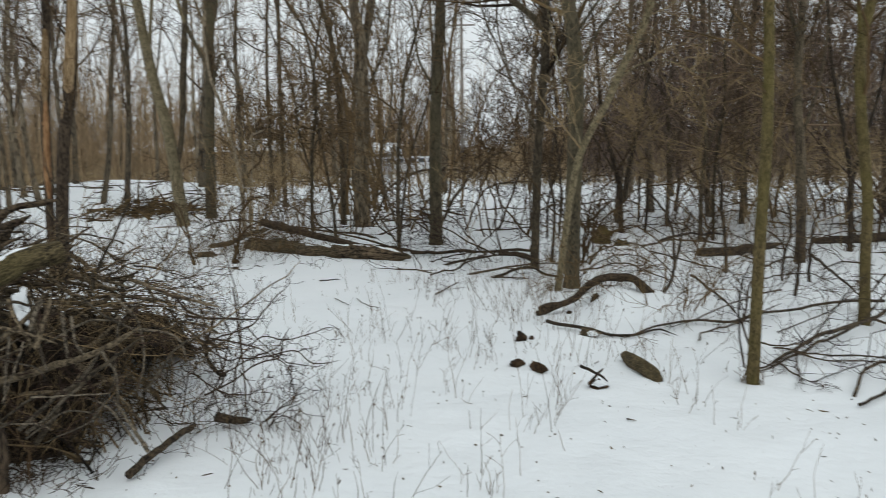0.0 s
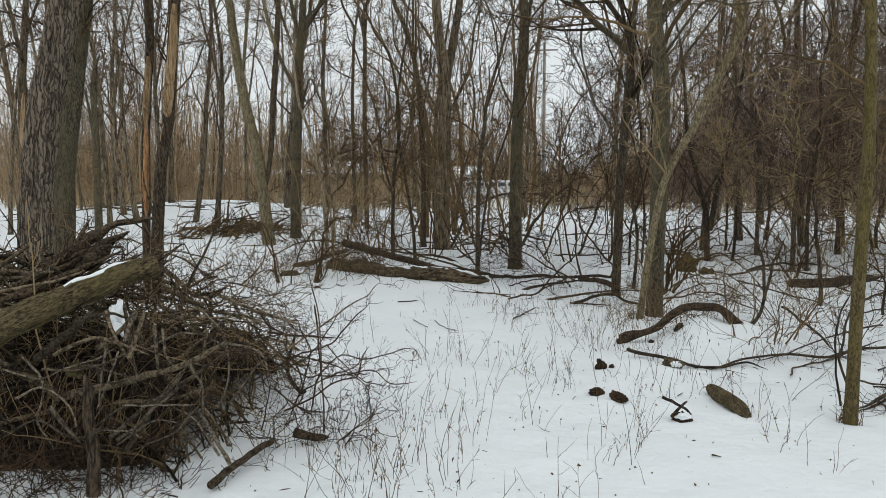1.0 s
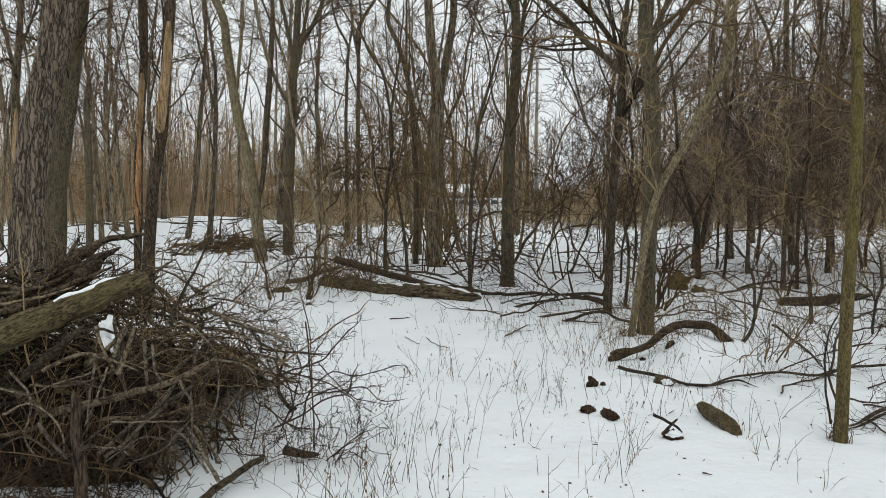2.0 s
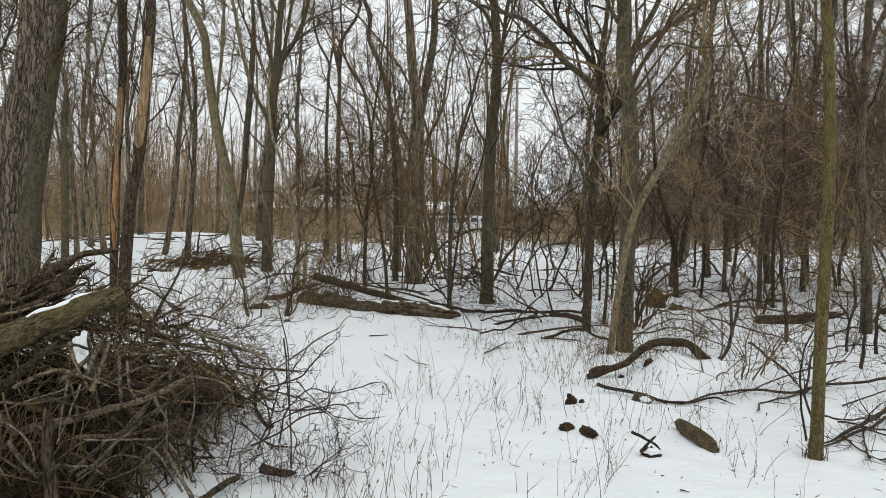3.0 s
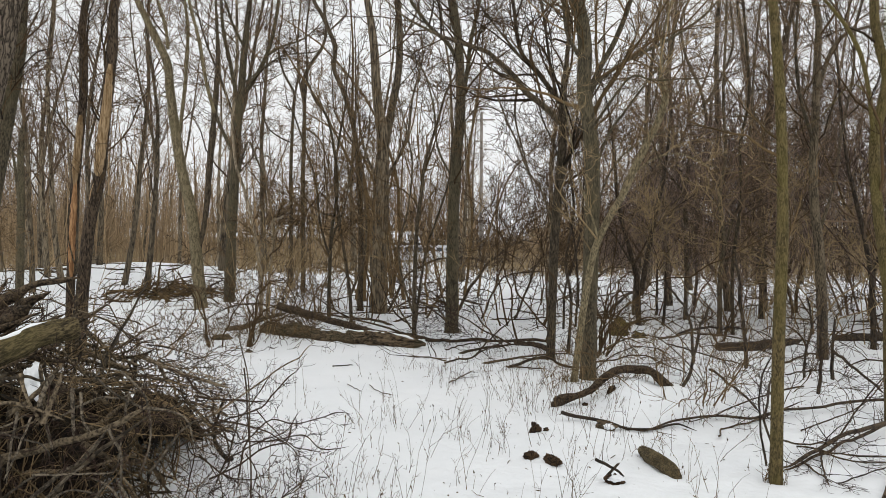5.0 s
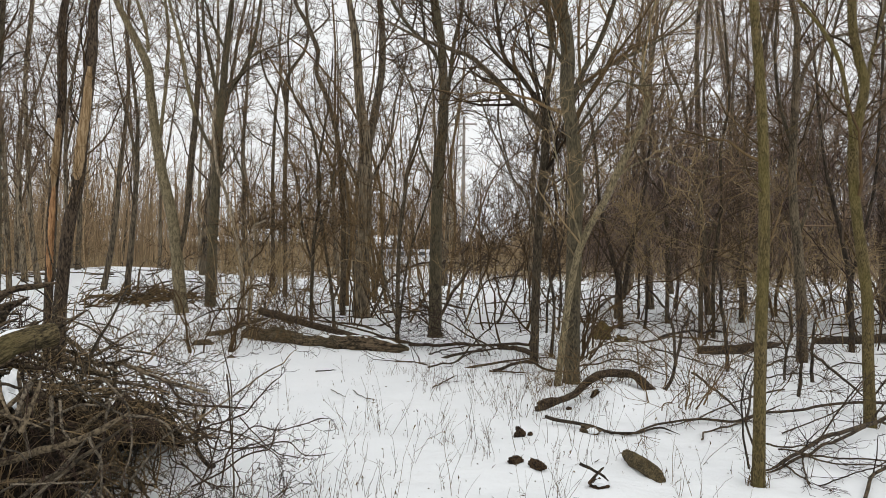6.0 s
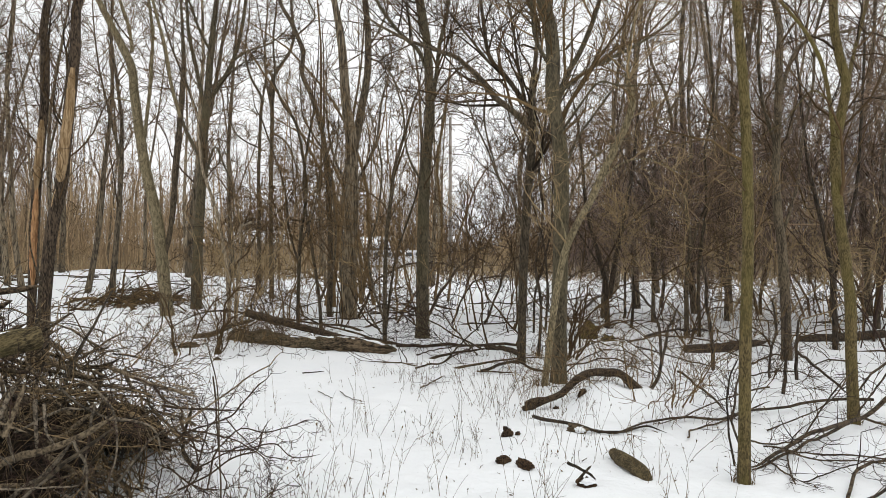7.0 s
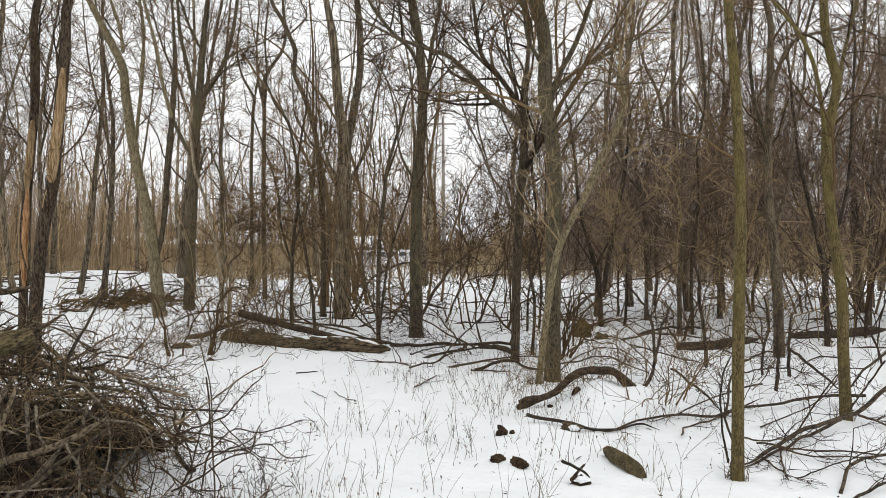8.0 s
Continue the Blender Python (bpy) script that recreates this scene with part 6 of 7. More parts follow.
for ctrl, r0, r1 in (([(4.31, 7.60, 0.07), (4.03, 7.65, 0.07), (3.61, 7.56, 0.04), (3.37, 7.46, 0.03), (3.06, 7.34, 0.02), (2.71, 7.07, 0.03), (2.44, 6.86, 0.02), (2.18, 6.81, 0.05), (2.01, 6.75, 0.07), (1.72, 6.55, 0.06), (1.46, 6.32, 0.05), (1.34, 6.29, 0.05)], 0.019, 0.010),
                     ([(3.21, 7.47, 0.22), (2.90, 7.46, 0.15), (2.64, 7.31, 0.10), (2.11, 6.73, 0.08), (1.82, 6.57, 0.06)], 0.011, 0.006),
                     ([(1.98, 6.16, 0.03), (2.17, 6.55, 0.02), (2.45, 6.76, 0.03), (2.82, 7.17, 0.03), (3.13, 7.25, 0.11)], 0.009, 0.009),
                     ([(2.62, 8.55, 0.20), (2.75, 8.10, 0.08), (2.78, 7.49, -0.02)], 0.018, 0.014),
                     ([(2.20, 5.48, 0.04), (2.35, 6.11, 0.09), (2.41, 6.31, 0.19), (2.71, 7.07, 0.28), (3.02, 7.70, 0.35)], 0.012, 0.012),
                     ([(1.29, 9.25, 0.09), (1.62, 9.02, 0.23), (1.94, 8.97, 0.28), (2.17, 8.58, 0.22), (2.34, 8.04, 0.19)], 0.014, 0.007),
                     ([(1.44, 9.62, 0.09), (1.70, 9.53, 0.33), (2.04, 9.82, 0.39), (2.33, 9.81, 0.38), (2.49, 9.05, 0.22), (2.50, 8.21, 0.04)], 0.012, 0.008),
                     ([(1.35, 8.54, 0.18), (1.76, 9.10, 0.33), (2.14, 9.44, 0.32), (2.29, 8.85, 0.28), (2.31, 7.98, 0.09)], 0.010, 0.005),
                     ([(2.58, 10.75, 0.26), (3.23, 11.60, 0.26), (3.73, 11.86, 0.20), (4.41, 12.37, 0.09)], 0.020, 0.015),
                     ([(2.55, 10.16, 0.28), (2.80, 9.74, 0.23), (3.06, 9.48, 0.17), (3.50, 9.76, 0.06)], 0.012, 0.009),
                     ([(0.41, 9.60, 0.02), (0.67, 9.77, 0.08), (0.90, 9.93, 0.10), (1.09, 9.63, 0.04), (1.31, 9.60, 0.03)], 0.026, 0.018),
                     ([(0.36, 9.66, 0.01), (0.58, 9.56, 0.02), (0.86, 9.45, 0.02)], 0.015, 0.009),
                     ([(-0.43, 9.73, 0.05), (-0.07, 9.99, 0.09), (0.24, 10.76, 0.14), (0.43, 11.17, 0.19)], 0.015, 0.014),
                     ([(-0.49, 10.85, 0.05), (-0.26, 11.21, 0.07), (0.21, 11.63, 0.11)], 0.013, 0.011),
                     ([(-0.32, 8.40, 0.02), (-0.19, 8.82, 0.02), (-0.05, 9.08, 0.05)], 0.010, 0.008),
                     ([(-0.04, 10.56, 0.04), (0.12, 11.18, 0.13), (0.34, 11.67, 0.29), (0.67, 12.26, 0.51)], 0.016, 0.011),
                     ([(0.25, 11.73, 0.10), (0.12, 12.25, 0.22), (-0.07, 12.44, 0.43), (-0.32, 12.88, 0.63)], 0.018, 0.012),
                     ([(0.30, 11.68, 0.09), (0.41, 10.99, 0.02)], 0.018, 0.010)):
    limb_thing("fallen_branch", "long grey-brown branch fallen over the snow", ctrl, 0.8 * r0, 0.8 * r1, STICK, group="fallen branches", twigs=5, sides=9, crook=0.03, seed=int(abs(ctrl[0][0]) * 100))
for ctrl, r0, r1 in (([(-0.87, 11.82, 0.06), (-0.38, 12.02, 0.04), (0.17, 12.07, 0.04), (0.81, 12.21, 0.03), (1.20, 12.22, 0.03)], 0.025, 0.022), ([(0.56, 11.82, 0.03), (0.88, 11.85, 0.01), (1.09, 11.07, 0.02)], 0.047, 0.037)):
    limb_thing("log", "thin dark log lying flat in the snow", ctrl, r0, r1, BARK_ROT, "log", rough=0.25, crook=0.05)
for ctrl, r0, r1 in (([(-1.84, 9.29, 0.04), (-1.59, 9.41, 0.04)], 0.017, 0.012), ([(-1.45, 8.25, 0.01), (-1.22, 7.89, 0.00)], 0.010, 0.007), ([(-1.19, 8.18, 0.02), (-1.06, 7.98, -0.01), (-0.85, 7.68, 0.01)], 0.010, 0.007), ([(1.00, 4.35, 0.02), (1.05, 4.32, 0.02)], 0.011, 0.005), ([(1.01, 5.53, 0.02), (1.06, 5.61, 0.02)], 0.007, 0.005)):
    limb_thing("stick", "small dark twig lying on snow", ctrl, 0.5 * r0, 0.5 * r1, STICK, group="twigs on snow", sides=8, n=16)


for ctrl, r0, r1 in (([(4.42, 6.82, 0.46), (4.13, 6.95, 0.26), (3.77, 6.81, 0.07), (3.17, 6.28, 0.09), (2.81, 6.00, 0.06), (2.46, 5.62, 0.05), (2.17, 5.36, 0.03)], 0.027, 0.016),
                     ([(3.53, 6.60, 0.05), (3.02, 6.16, 0.04), (2.64, 5.82, 0.01), (2.16, 5.31, 0.02)], 0.018, 0.011),
                     ([(2.35, 5.80, 0.11), (2.48, 5.77, 0.09), (2.80, 5.94, 0.07)], 0.009, 0.007),
                     ([(2.49, 5.89, 0.04), (2.71, 5.79, 0.03), (2.84, 5.62, 0.05), (3.12, 5.59, 0.05), (3.32, 5.43, 0.05)], 0.009, 0.007),
                     ([(2.62, 5.83, 0.03), (2.69, 5.65, 0.03), (2.77, 5.55, 0.03), (3.01, 5.54, 0.03), (3.26, 5.41, 0.04)], 0.009, 0.005),
                     ([(2.58, 4.83, -0.00), (2.80, 5.15, 0.05), (2.93, 5.24, 0.09), (3.05, 5.26, 0.11), (3.21, 5.06, 0.20)], 0.015, 0.011),
                     ([(2.45, 5.13, 0.00), (2.72, 5.30, 0.02), (2.98, 5.40, 0.06), (3.29, 5.52, 0.12)], 0.006, 0.005),
                     ([(2.51, 4.62, 0.01), (2.76, 4.81, 0.02), (3.01, 4.99, 0.03), (3.33, 5.14, 0.07)], 0.013, 0.009),
                     ([(4.77, 10.29, 0.19), (4.64, 9.63, 0.15), (4.48, 8.89, 0.10), (4.28, 7.98, 0.05)], 0.025, 0.015),
                     ([(3.78, 9.35, 0.16), (4.26, 9.94, 0.18), (4.69, 10.26, 0.17)], 0.017, 0.013),
                     ([(2.80, 6.55, 0.01), (3.26, 6.97, 0.02), (3.56, 7.16, 0.08), (3.41, 6.55, 0.34), (3.52, 6.55, 0.53)], 0.008, 0.006),
                     ([(2.86, 6.06, 0.04), (3.02, 6.06, 0.29), (3.15, 6.06, 0.47), (3.40, 6.26, 0.59)], 0.009, 0.006),
                     ([(2.40, 5.63, 0.02), (2.40, 5.38, 0.01), (2.41, 5.13, 0.00)], 0.010, 0.006),
                     ([(2.66, 5.87, 0.02), (2.49, 5.44, 0.01), (2.35, 5.04, 0.01)], 0.009, 0.006),
                     ([(4.83, 7.91, 0.55), (4.22, 7.46, 0.36), (4.03, 7.40, 0.16)], 0.017, 0.011),
                     ([(3.87, 6.95, 0.02), (3.96, 6.82, 0.00), (3.99, 6.63, -0.02)], 0.015, 0.010),
                     ([(3.54, 8.74, 0.12), (3.82, 8.99, 0.11), (4.40, 9.52, 0.05), (4.51, 9.07, -0.00)], 0.011, 0.008),
                     ([(4.34, 7.31, 0.47), (4.11, 7.27, 0.20), (3.76, 6.94, 0.03)], 0.011, 0.009)):
    limb_thing("fallen_branch", "tangled brown branch fallen round the slender tree", ctrl, 0.8 * r0, 0.8 * r1, STICK, group="fallen branches", twigs=6, sides=9, crook=0.03, seed=int(abs(ctrl[0][0]) * 100))
for ctrl, r0, r1 in (([(2.23, 8.23, 0.01), (2.34, 8.23, 0.30), (2.44, 8.33, 0.60), (2.52, 8.43, 0.78), (2.64, 8.53, 0.95)], 0.020, 0.010),
                     ([(2.56, 8.98, 0.22), (2.58, 9.28, 0.74), (2.52, 9.58, 0.93), (2.39, 9.88, 1.15)], 0.019, 0.012),
                     ([(3.00, 11.45, 0.27), (3.85, 12.23, 0.27), (4.41, 12.58, 0.23)], 0.021, 0.015),
                     ([(3.46, 9.87, -0.01), (3.46, 9.87, 0.38), (3.45, 9.97, 0.75), (3.45, 10.07, 1.13), (3.43, 10.17, 1.51)], 0.027, 0.016),
                     ([(3.98, 17.13, 0.02), (4.01, 17.13, 0.69), (4.00, 17.13, 1.22)], 0.032, 0.021),
                     ([(3.64, 15.05, 0.01), (3.70, 15.05, 0.69), (3.70, 15.15, 1.14)], 0.032, 0.019),
                     ([(5.73, 20.26, 0.04), (5.78, 20.26, 0.84), (5.74, 20.26, 1.46)], 0.043, 0.031),
                     ([(3.09, 18.13, -0.00), (3.81, 20.71, 0.09), (4.70, 23.64, 0.19)], 0.044, 0.036),
                     ([(3.78, 8.44, -0.02), (3.80, 8.44, 0.24), (3.79, 8.44, 0.55), (3.82, 8.44, 0.94)], 0.021, 0.013),
                     ([(4.03, 9.40, -0.02), (4.04, 9.40, 0.30), (4.10, 9.40, 0.65), (4.05, 9.40, 1.01)], 0.017, 0.012),
                     ([(4.31, 9.27, -0.02), (4.30, 9.27, 0.31), (4.33, 9.27, 0.73)], 0.023, 0.014),
                     ([(2.05, 5.32, 0.05), (2.01, 5.32, 0.3), (2.0, 5.32, 0.52), (2.06, 5.4, 0.7), (2.16, 5.52, 0.8)], 0.008, 0.005)):
    limb_thing("sapling", "thin dark dead sapling standing in snow", ctrl, r0, r1, BARK_DARK, "sapling", "dead saplings", twigs=6, sides=9, crook=0.04, seed=int(abs(ctrl[0][0]) * 100), levels=[(7, 0.5, 0.7, 0.28, 0.03), (3, 0.25, 0.8, 0.3, 0.0)])
for ctrl, r0, r1 in (([(-0.62, 16.00, 0.00), (-0.26, 16.09, 0.63), (0.16, 16.17, 1.19), (0.57, 16.24, 1.55), (1.03, 16.30, 1.77)], 0.063, 0.032),
                     ([(-2.17, 17.00, 0.02), (-1.74, 17.00, 0.83), (-1.07, 17.00, 1.24), (-0.29, 17.00, 1.28), (0.39, 17.00, 1.14)], 0.053, 0.027),
                     ([(0.70, 15.50, 0.06), (0.99, 15.62, 0.77), (1.23, 15.71, 1.27), (1.68, 15.80, 1.63)], 0.042, 0.025),
                     ([(-0.01, 15.50, 0.03), (0.34, 15.34, 0.78), (0.79, 15.23, 1.04), (1.42, 15.10, 1.12)], 0.036, 0.018)):
    limb_thing("fallen_branch", "grey limb of a fallen treetop caught in bushes", ctrl, 0.6 * r0, 0.6 * r1, STICK, group="fallen treetop", twigs=12, sides=8, crook=0.06, seed=int(abs(ctrl[0][0]) * 100), levels=[(12, 0.9, 0.7, 0.28, 0.02), (4, 0.4, 0.8, 0.3, 0.0)])


def build_debris():
    """Dead branches strewn over the snow among the trees."""
    rng = random.Random(15)
    for i in range(122):
        y = rng.uniform(9.5, 24)
        x = rng.uniform(-0.12, 0.62) * y if rng.random() < 0.75 else rng.uniform(-0.5, -0.1) * y
        if i >= 114:
            y = rng.uniform(17, 34)
            x = rng.uniform(-0.68, -0.33) * y
        if x / y < -0.1 and y < 13.5 or 0.05 < x / y < 0.5 and i % 3:
            continue
        z = ground_height(x, y)
        a = rng.uniform(-0.7, 0.7) + (math.pi if rng.random() < 0.5 else 0)
        size = rng.uniform(1.0, 2.8)
        d = unit((math.cos(a), math.sin(a) * 0.6, rng.uniform(0.05, 0.55)))
        pts = wander(rng, (0, 0, -0.02), d, size, 9, 0.13, -0.07)
        pts = [(p, q, max(c, -0.02)) for p, q, c in pts]
        r = rng.uniform(0.01, 0.03) if i < 114 else rng.uniform(0.012, 0.032)
        rad = taper(r, r * 0.3, 9)
        root = thing("fallen_branch", (x, y, z), "dead branch lying in snow among the trees", "branch", "strewn branches")
        link("wood", tube_mesh("wood", [(pts, rad)], 7, True), STICK, root)
        lines = []
        sprout(rng, lines, pts, rad, [(4, 0.7, 0.8, 0.3, 0.01), (2, 0.3, 0.8, 0.3, 0.0)], 0.15, 1.0, 0.002)
        link("spray", tube_mesh("spray", lines), TWIG_DARK, root, kind="stuff")
    # long low heap of slash behind the pale twin-stemmed tree
    hx, hy = -9.0, 21.6
    root = thing("brush_heap", (hx, hy, ground_height(hx, hy) - 0.05), "low heap of brown slash half covered by snow", "brush pile")
    lines = []
    for k in range(520):
        u, v = rng.gauss(0, 0.75), rng.gauss(0, 0.8)
        v += 0.8 * u
        base = ground_height(hx + u, hy + v) - ground_height(hx, hy)
        top = 0.85 * math.exp(-((v - 0.8 * u) / 1.1) ** 2) * math.exp(-(u / 1.5) ** 2) * (0.4 + 0.6 * abs(noise.noise((u * 1.3, v, 5))) * 2)
        d = unit((rng.gauss(0.5, 0.4), rng.gauss(0, 0.5), rng.gauss(0.16, 0.24)))
        pts = wander(rng, (u - 0.4, v, base + rng.uniform(0.0, 1.0) * top), d, rng.uniform(0.2, 0.95), 6, 0.2, -0.04)
        r = rng.uniform(0.007, 0.02) if k % 9 else rng.uniform(0.03, 0.055)
        lines.append(([(p, q, max(c, base)) for p, q, c in pts], taper(r, r * 0.4, 6)))
    link("slash", tube_mesh("slash", lines, 4), TWIG_SLASH, root, kind="stuff")
    # crooked boughs lying flat on the bank of snow
    for k in range(22):
        x, y = rng.uniform(-18.5, -11.0), rng.uniform(24.5, 30.5)
        d = unit((rng.choice((1, -1)), rng.gauss(0.1, 0.35), 0))
        pts = wander(rng, (0, 0, 0), d, rng.uniform(0.9, 3.0), 10, 0.16, 0)
        z0 = ground_height(x, y)
        r = rng.uniform(0.02, 0.045)
        pts = [(p, q, ground_height(x + p, y + q) - z0 + 0.4 * r + max(0, c) * 0.5) for p, q, c in pts]
        rad = taper(r, r * 0.4, 10)
        root = thing("fallen_branch", (x, y, z0), "crooked dead bough lying on the bank of snow", "branch", "boughs on the snow bank")
        link("wood", tube_mesh("wood", [(pts, rad)], 7, True), STICK, root)
        lines = []
        sprout(rng, lines, pts, rad, [(4, 0.6, 0.7, 0.25, -0.01)], 0.2, 1.0, 0.005)
        link("spray", tube_mesh("spray", lines), TWIG_TAN, root, kind="stuff")


build_debris()


# ---- lumps in the snow ----
def lump(name, label, at, size, mat, turn=0, tilt=0, seed=1, rough=0.3, category="clod", z=0.0):
    bm = bmesh.new()
    bmesh.ops.create_icosphere(bm, subdivisions=4, radius=1)
    off = Vector((seed * 3.7, seed * 1.3, 0))
    for v in bm.verts:
        k = 1 + rough * noise.noise(v.co * 1.6 + off) + 0.5 * rough * noise.noise(v.co * 4.5 + off) + 0.2 * rough * noise.noise(v.co * 11 + off)
        v.co = Vector((v.co.x * size[0], v.co.y * size[1], v.co.z * size[2])) * k
    me = bpy.data.meshes.new(name)
    bm.to_mesh(me)
    bm.free()
    for p in me.polygons:
        p.use_smooth = True
    ob = link(name, me, mat)
    ob.matrix_basis = pose(at[0], at[1], ground_height(*at) + z, tilt, 0, turn)
    return tagged(ob, label, category)


limb_thing("log_chunk", "tapered mossy log chunk half sunk in the snow", [(1.27, 5.69, 0.04), (1.30, 5.42, 0.05), (1.35, 5.25, 0.045), (1.40, 5.12, 0.01)], 0.062, 0.045, LOG_CHUNK, "log", n=60, sides=40, rough=0.38, crook=0.0, spindle=True)
lump("clod", "dark clod of earth poking out of snow", (0.51, 6.26), (0.045, 0.04, 0.05), CLOD, 0, 0, 3, 0.5, z=0.02)
lump("clod", "small dark clod in snow", (0.60, 6.29), (0.022, 0.02, 0.02), CLOD, 0, 0, 4, 0.5, z=0.01)
lump("clod", "dark flat clod of earth in snow", (0.43, 5.57), (0.055, 0.04, 0.034), CLOD, 10, 0, 5, 0.5, z=0.015)
lump("clod", "reddish-brown broken clod in snow", (0.57, 5.38), (0.036, 0.075, 0.04), CLOD, 35, 0, 6, 0.5, z=0.02)
lump("clod", "dark brown clod beside the stick", (1.1, 6.3), (0.085, 0.04, 0.045), LOG_BROWN, -20, 0, 7, 0.5, z=0.02)
lump("clod", "dark clod crossed by twigs", (0.94, 4.98), (0.058, 0.045, 0.045), CLOD, 0, 0, 8, 0.5, z=0.015)
for x, y, z, r in ((0.95, 4.95, 0.04, 0.036), (0.41, 5.57, 0.028, 0.024), (1.12, 6.27, 0.03, 0.036)):
    lump("snow_lump", "small cap of snow on a dark clod", (x, y), (1.3 * r, r, 0.6 * r), SNOW, 0, 0, 20 + int(100 * x), 0.5, "snow", z)
lump("clod", "dark scrap of bark beside the bent branch", (1.31, 7.24), (0.05, 0.02, 0.045), CLOD, 30, 20, 17, 0.6, z=0.01)
lump("clod", "small dark scrap of bark beside the bent branch", (1.06, 7.27), (0.03, 0.02, 0.025), CLOD, 0, 0, 18, 0.6)
lump("clod", "scrap of bark on snow", (2.08, 8.36), (0.03, 0.02, 0.012), SHADE_AND_SCRAP, 0, 0, 9, 0.4)
lump("stump", "low rotten stump with pale lichen", (2.50, 13.49), (0.17, 0.14, 0.19), LOG_DARK, 0, 0, 10, 0.45, "stump", 0.08)
lump("stump", "pale weathered wood chunk in snow", (2.78, 13.14), (0.12, 0.09, 0.08), LOG_DARK, 0, 0, 11, 0.45, "stump", 0.02)
lump("clod", "dark chunk of wood in snow", (-4.16, 11.77), (0.15, 0.1, 0.08), LOG_BROWN, 0, 0, 12, 0.4)
lump("clod", "dark chunk of wood in snow", (-3.29, 10.45), (0.05, 0.04, 0.03), LOG_BROWN, 0, 0, 13, 0.4)
lump("rotten_wood", "crumbling pale rotten wood inside the brush pile", (-2.35, 3.50), (0.04, 0.03, 0.04), LOG_MOSS, 0, 0, 14, 0.8, "wood", 0.62)
lump("snow_lump", "lump of snow caught in the brush pile", (-2.24, 3.72), (0.04, 0.03, 0.075), SNOW, 0, 0, 15, 0.9, "snow", 0.86)
for ctrl in ([(0.82, 5.00, 0.16), (0.94, 5.00, 0.10), (1.01, 5.00, 0.05)], [(0.88, 5.00, 0.03), (0.94, 5.00, 0.10), (0.98, 5.00, 0.14)], [(-1.65, 9.50, -0.22), (-1.48, 9.50, -0.29)], [(-1.34, 9.30, -0.19), (-1.20, 9.30, -0.27), (-1.05, 9.30, -0.31)]):
    limb_thing("stick", "small dark twig lying on snow", ctrl, 0.011, 0.007, BARK_DARK, group="twigs on snow", sides=8, n=16)


def build_stems():
    """Dead weed stems standing thinly through the snow."""
    rng = random.Random(21)
    lines = []
    spots = [(0.7, 8.2, 0.75, 0.9, 330), (-0.1, 8.8, 0.5, 0.8, 120), (-1.0, 4.4, 0.45, 0.5, 150), (-1.15, 3.9, 0.4, 0.35, 90), (-0.7, 3.4, 0.35, 0.3, 50), (-0.6, 5.4, 0.5, 0.8, 26), (1.0, 6.2, 0.5, 0.7, 60), (1.6, 5.6, 0.5, 0.6, 45), (1.3, 5.9, 0.3, 0.4, 40), (0.4, 5.0, 0.5, 0.6, 40),
             (-6.0, 13.0, 2.0, 1.5, 160), (-3.0, 12.0, 1.6, 0.5, 110), (2.6, 7.0, 0.7, 0.8, 60), (-0.2, 3.4, 0.8, 0.4, 28), (1.6, 3.9, 0.8, 0.5, 30), (-2.4, 7.5, 1.0, 1.0, 90), (-0.7, 7.2, 1.2, 1.2, 50), (0.2, 6.4, 0.8, 0.9, 60), (0.0, 11.0, 3.0, 1.5, 120)]
    # dead grass round the feet of the trees
    for fx, fy, fr in FEET:
        for i in range(26):
            a, q = rng.uniform(0, 6.28), fr * rng.uniform(0.95, 1.5) + 0.02
            x, y = fx + q * math.cos(a), fy + q * math.sin(a)
            pts = wander(rng, (x, y, ground_height(x, y) - 0.02), sideways(rng, (0, 0, 1), rng.uniform(0, 0.9)), rng.uniform(0.05, 0.28), 5, 0.16, -0.03)
            lines.append((pts, taper(0.0014 + 0.0002 * fy, 0.001 + 0.0001 * fy, 5)))
    for cx, cy, sx, sy, count in spots:
        for i in range(count):
            if i % 7 == 0:
                clump = (rng.gauss(cx, sx), rng.gauss(cy, sy))
            x, y = rng.gauss(clump[0], 0.1), rng.gauss(clump[1], 0.12)
            if y < 2.7:
                continue
            z = ground_height(x, y)
            h = rng.choice((0.04, 0.06, 0.09, 0.13, 0.19, 0.3, 0.45)) * rng.uniform(0.7, 1.2)
            pts = wander(rng, (x, y, z - 0.02), sideways(rng, (0, 0, 1), rng.uniform(0, 0.5)), h, 6, 0.13, -0.01)
            rad = taper(rng.uniform(0.0013, 0.0028), 0.0009, 6)
            lines.append((pts, rad))
            if rng.random() < 0.5:
                sprout(rng, lines, pts, [0.0018] * 6, [(3, 0.45 * h, 0.7, 0.2, 0.0)], 0.35, 1.0, 0.0008)
            if rng.random() < 0.12:
                tip = pts[-1]
                lines.append((wander(rng, tip, (0, 0, 1), 0.025, 3, 0.3, 0), [0.002, 0.006, 0.002]))
    ob = link("weed_stems", tube_mesh("weed_stems", lines), STRAW)
    tagged(ob, "thin dead weed stems standing in snow", "weeds", kind="stuff")


build_stems()


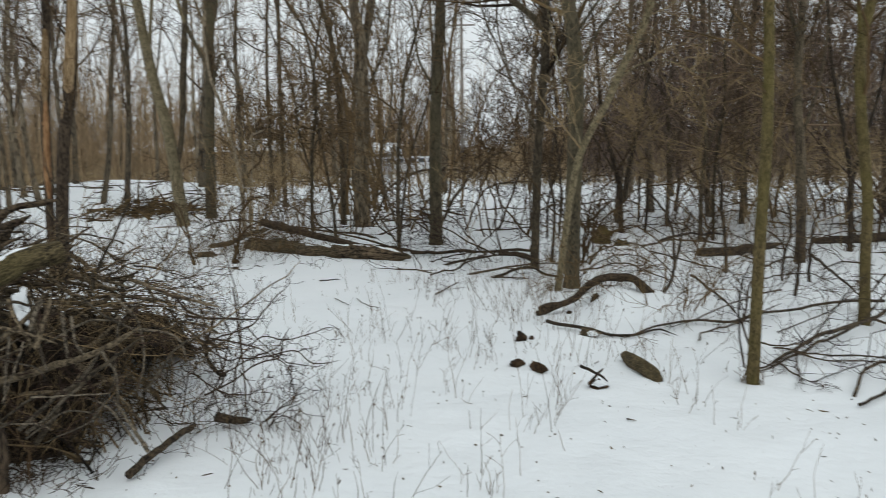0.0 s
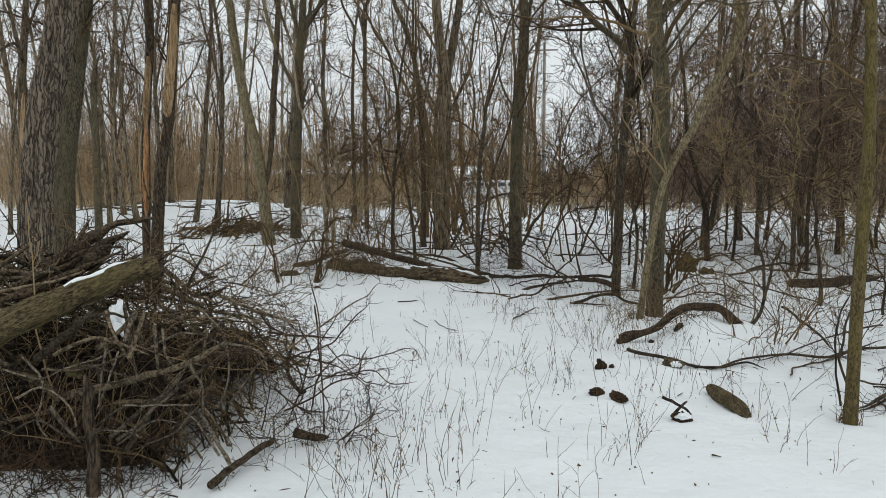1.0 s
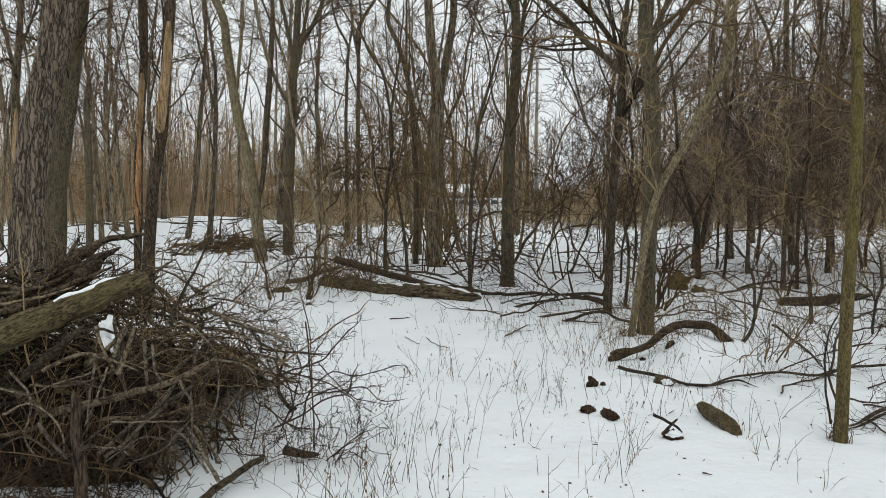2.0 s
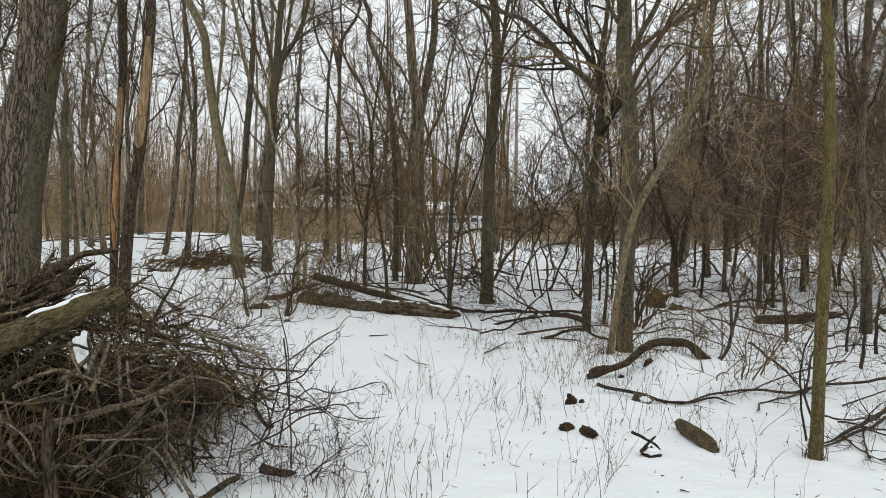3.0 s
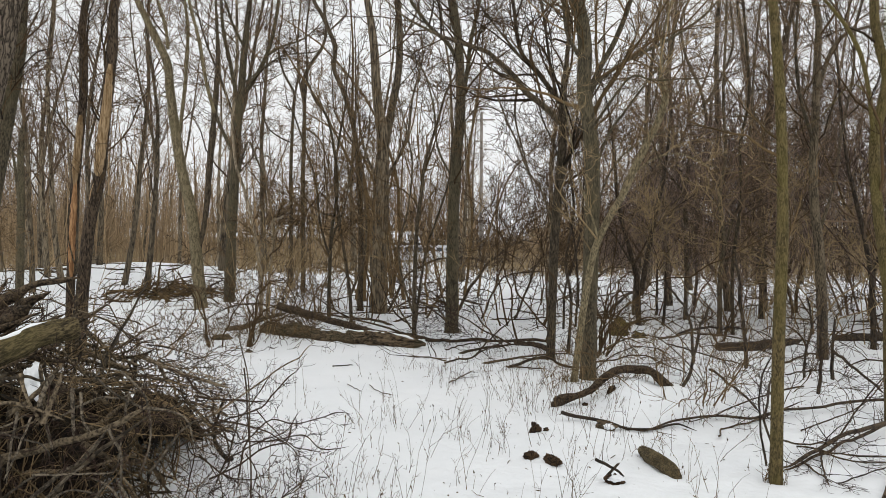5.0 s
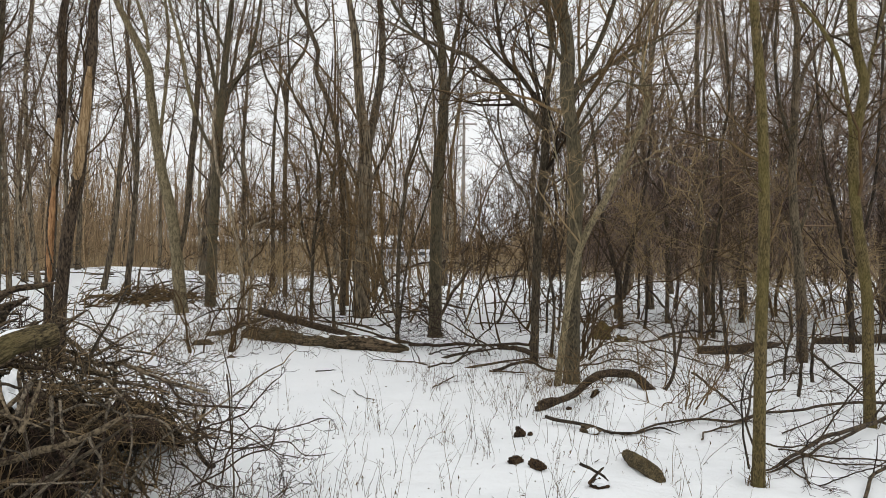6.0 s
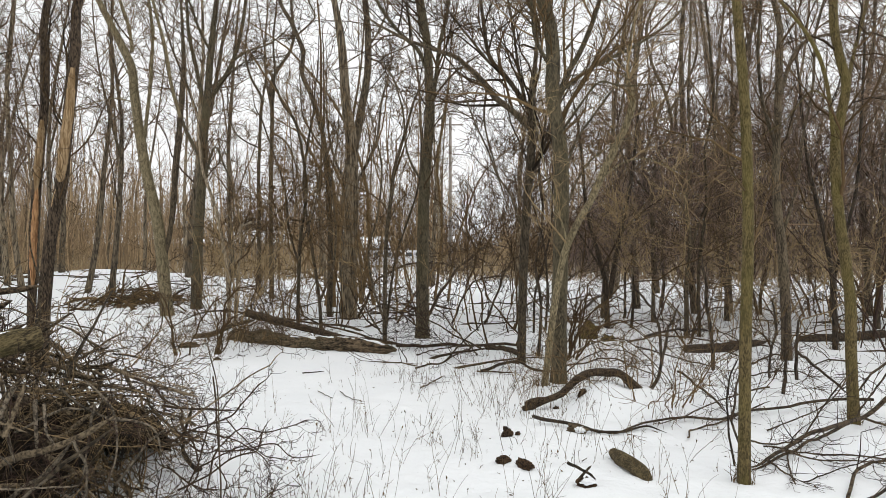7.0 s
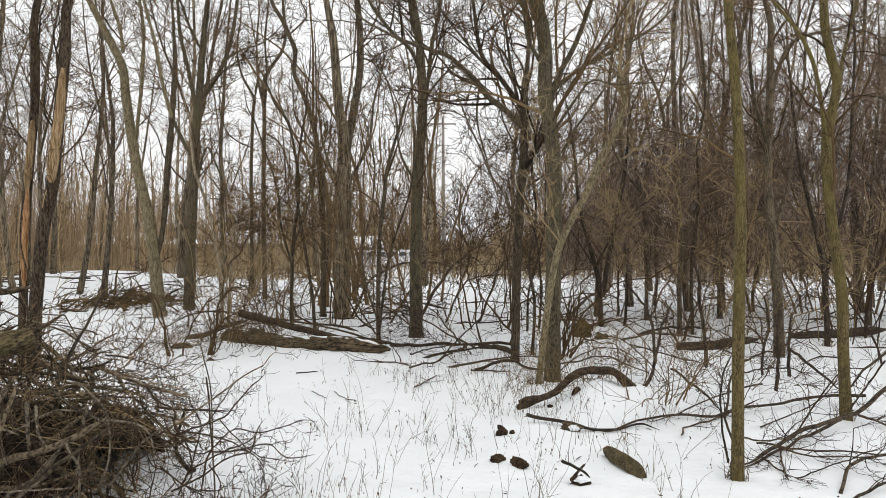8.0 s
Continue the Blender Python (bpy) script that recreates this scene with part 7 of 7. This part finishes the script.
def build_crumbs():
    """Scraps of bark, leaf and twig lying on the snow."""
    rng = random.Random(33)
    lines = []
    for i in range(560):
        y = 2.6 + 11 * rng.random() ** 1.3
        x = rng.uniform(-0.5, 0.65) * y
        z = ground_height(x, y) + 0.003
        size = rng.choice((0.008, 0.01, 0.012, 0.016, 0.02, 0.03, 0.03, 0.08)) * rng.uniform(0.6, 1.3)
        a = rng.uniform(0, 6.28)
        d = unit((math.cos(a), math.sin(a), rng.gauss(0.05, 0.15)))
        r = 0.004 if size < 0.03 else 0.0025
        lines.append((wander(rng, (x, y, z), d, size, 3, 0.2, 0.0), [0.6 * r, r * rng.uniform(0.7, 1.8), 0.4 * r]))
    ob = link("forest_litter", tube_mesh("forest_litter", lines, 4, True), STRAW)
    tagged(ob, "scraps of bark and broken twig scattered on snow", "litter", kind="stuff")


build_crumbs()


# ---- beyond the field ----
def box(bm, x0, y0, z0, x1, y1, z1, bevel=0.0):
    r = bmesh.ops.create_cube(bm, size=1, matrix=Matrix.Translation(((x0 + x1) / 2, (y0 + y1) / 2, (z0 + z1) / 2)) @ Matrix.Diagonal((x1 - x0, y1 - y0, z1 - z0, 1)))
    if bevel:
        edges = list({e for v in r["verts"] for e in v.link_edges})
        bmesh.ops.bevel(bm, geom=edges, offset=bevel, segments=2, affect="EDGES")


def part(name, bm, mat, parent, label=""):
    me = bpy.data.meshes.new(name)
    bm.to_mesh(me)
    bm.free()
    return link(name, me, mat, parent, label)


CAR_PAINT = plain("white_paint", (0.75, 0.76, 0.78), 0.3)
CAR_GLASS = plain("car_glass", (0.09, 0.1, 0.11), 0.1)
STEEL = plain("steel", (0.45, 0.45, 0.46), 0.4, 0.8)
RUBBER = plain("rubber", (0.02, 0.02, 0.02), 0.8)
SIDING = material("grey_siding", (0.2, 0.19, 0.18), (0.26, 0.25, 0.24), 0.8, bump=0)
ROOF_SNOW = material("roof_snow", (0.74, 0.76, 0.78), (0.84, 0.86, 0.87), 0.8, bump=0.2)
POLE_WOOD = material("pole_wood", (0.16, 0.145, 0.13), (0.27, 0.25, 0.23), 3, (1, 1, 0.1), bump=0.3)


def car(at, turn, label):
    root = thing("car", (*at, 0), label, "car", "parked cars")
    root.rotation_euler[2] = radians(turn)
    bm = bmesh.new()
    box(bm, -2.2, -0.9, 0.35, 2.2, 0.9, 0.95, 0.12)
    part("body", bm, CAR_PAINT, root)
    bm = bmesh.new()
    box(bm, -1.9, -0.8, 0.95, 1.0, 0.8, 1.65, 0.15)
    part("cabin", bm, CAR_PAINT, root)
    for sx in (-1.7, -0.72, 0.22):
        for sy in (-0.815, 0.795):
            bm = bmesh.new()
            box(bm, sx, sy, 1.1, sx + 0.66, sy + 0.02, 1.45, 0.008)
            part("window", bm, CAR_GLASS, root)
    bm = bmesh.new()
    box(bm, -1.915, -0.65, 1.05, -1.895, 0.65, 1.5, 0.008)
    part("rear_window", bm, CAR_GLASS, root)
    for sx in (-1.4, 1.4):
        for sy in (-0.85, 0.85):
            bm = bmesh.new()
            bmesh.ops.create_cone(bm, cap_ends=True, segments=20, radius1=0.34, radius2=0.34, depth=0.22, matrix=pose(sx, sy, 0.34, 90, 0, 0))
            wheel = part("wheel", bm, RUBBER, root)
            bm = bmesh.new()
            bmesh.ops.create_cone(bm, cap_ends=True, segments=16, radius1=0.2, radius2=0.2, depth=0.25, matrix=pose(sx, sy, 0.34, 90, 0, 0))
            part("rim", bm, STEEL, wheel, "grey steel rim")


car((-6.63, 66.00), 20, "white car parked by the far road")
car((-4.13, 68.00), 160, "pale car parked by the far road")


def house(at, width, depth, eaves, ridge, turn, label):
    root = thing("house", (*at, 0), label, "house", "far houses")
    root.rotation_euler[2] = radians(turn)
    bm = bmesh.new()
    box(bm, -width / 2, -depth / 2, 0, width / 2, depth / 2, eaves)
    part("wall", bm, SIDING, root)
    bm = bmesh.new()
    w, d = width / 2 + 0.4, depth / 2 + 0.5
    v = [bm.verts.new(c) for c in ((-w, -d, eaves), (w, -d, eaves), (w, d, eaves), (-w, d, eaves), (-w, 0, ridge), (w, 0, ridge))]
    for f in ((0, 1, 5, 4), (2, 3, 4, 5), (1, 2, 5), (3, 0, 4), (3, 2, 1, 0)):
        bm.faces.new([v[i] for i in f])
    part("roof", bm, ROOF_SNOW, root, "snow-covered roof")
    for i in range(3):
        x = -width / 2 + width * (i + 0.5) / 3
        bm = bmesh.new()
        box(bm, x - 0.6, -depth / 2 - 0.04, 1.0, x + 0.6, -depth / 2 + 0.02, 2.1)
        part("window", bm, CAR_GLASS, root)


house((-38.17, 105.00), 9, 8, 2.6, 3.4, 4, "low grey house with a snow-covered roof")
house((-25.62, 95.00), 7, 7, 2.6, 4.2, -8, "small house with a snow-covered roof")
house((-10.63, 98.00), 2.8, 7, 2.0, 3.5, 14, "far house with a snow-covered roof")
house((-48.72, 110.00), 9, 8, 2.6, 4.4, 12, "far house with a snowy roof behind trees")

pole = thing("utility_pole", (-0.29, 62.00, 0), "tall weathered wooden utility pole", "pole")
link("post", tube_mesh("post", [([(0, 0, -0.2), (0, 0, 6), (0, 0, 12.8)], [0.16, 0.14, 0.11])], 12, True), POLE_WOOD, pole)
link("crossarm", tube_mesh("crossarm", [([(-1.1, 0, 12.2), (0, 0, 12.2), (1.1, 0, 12.2)], [0.07, 0.07, 0.07])], 6, True), POLE_WOOD, pole)
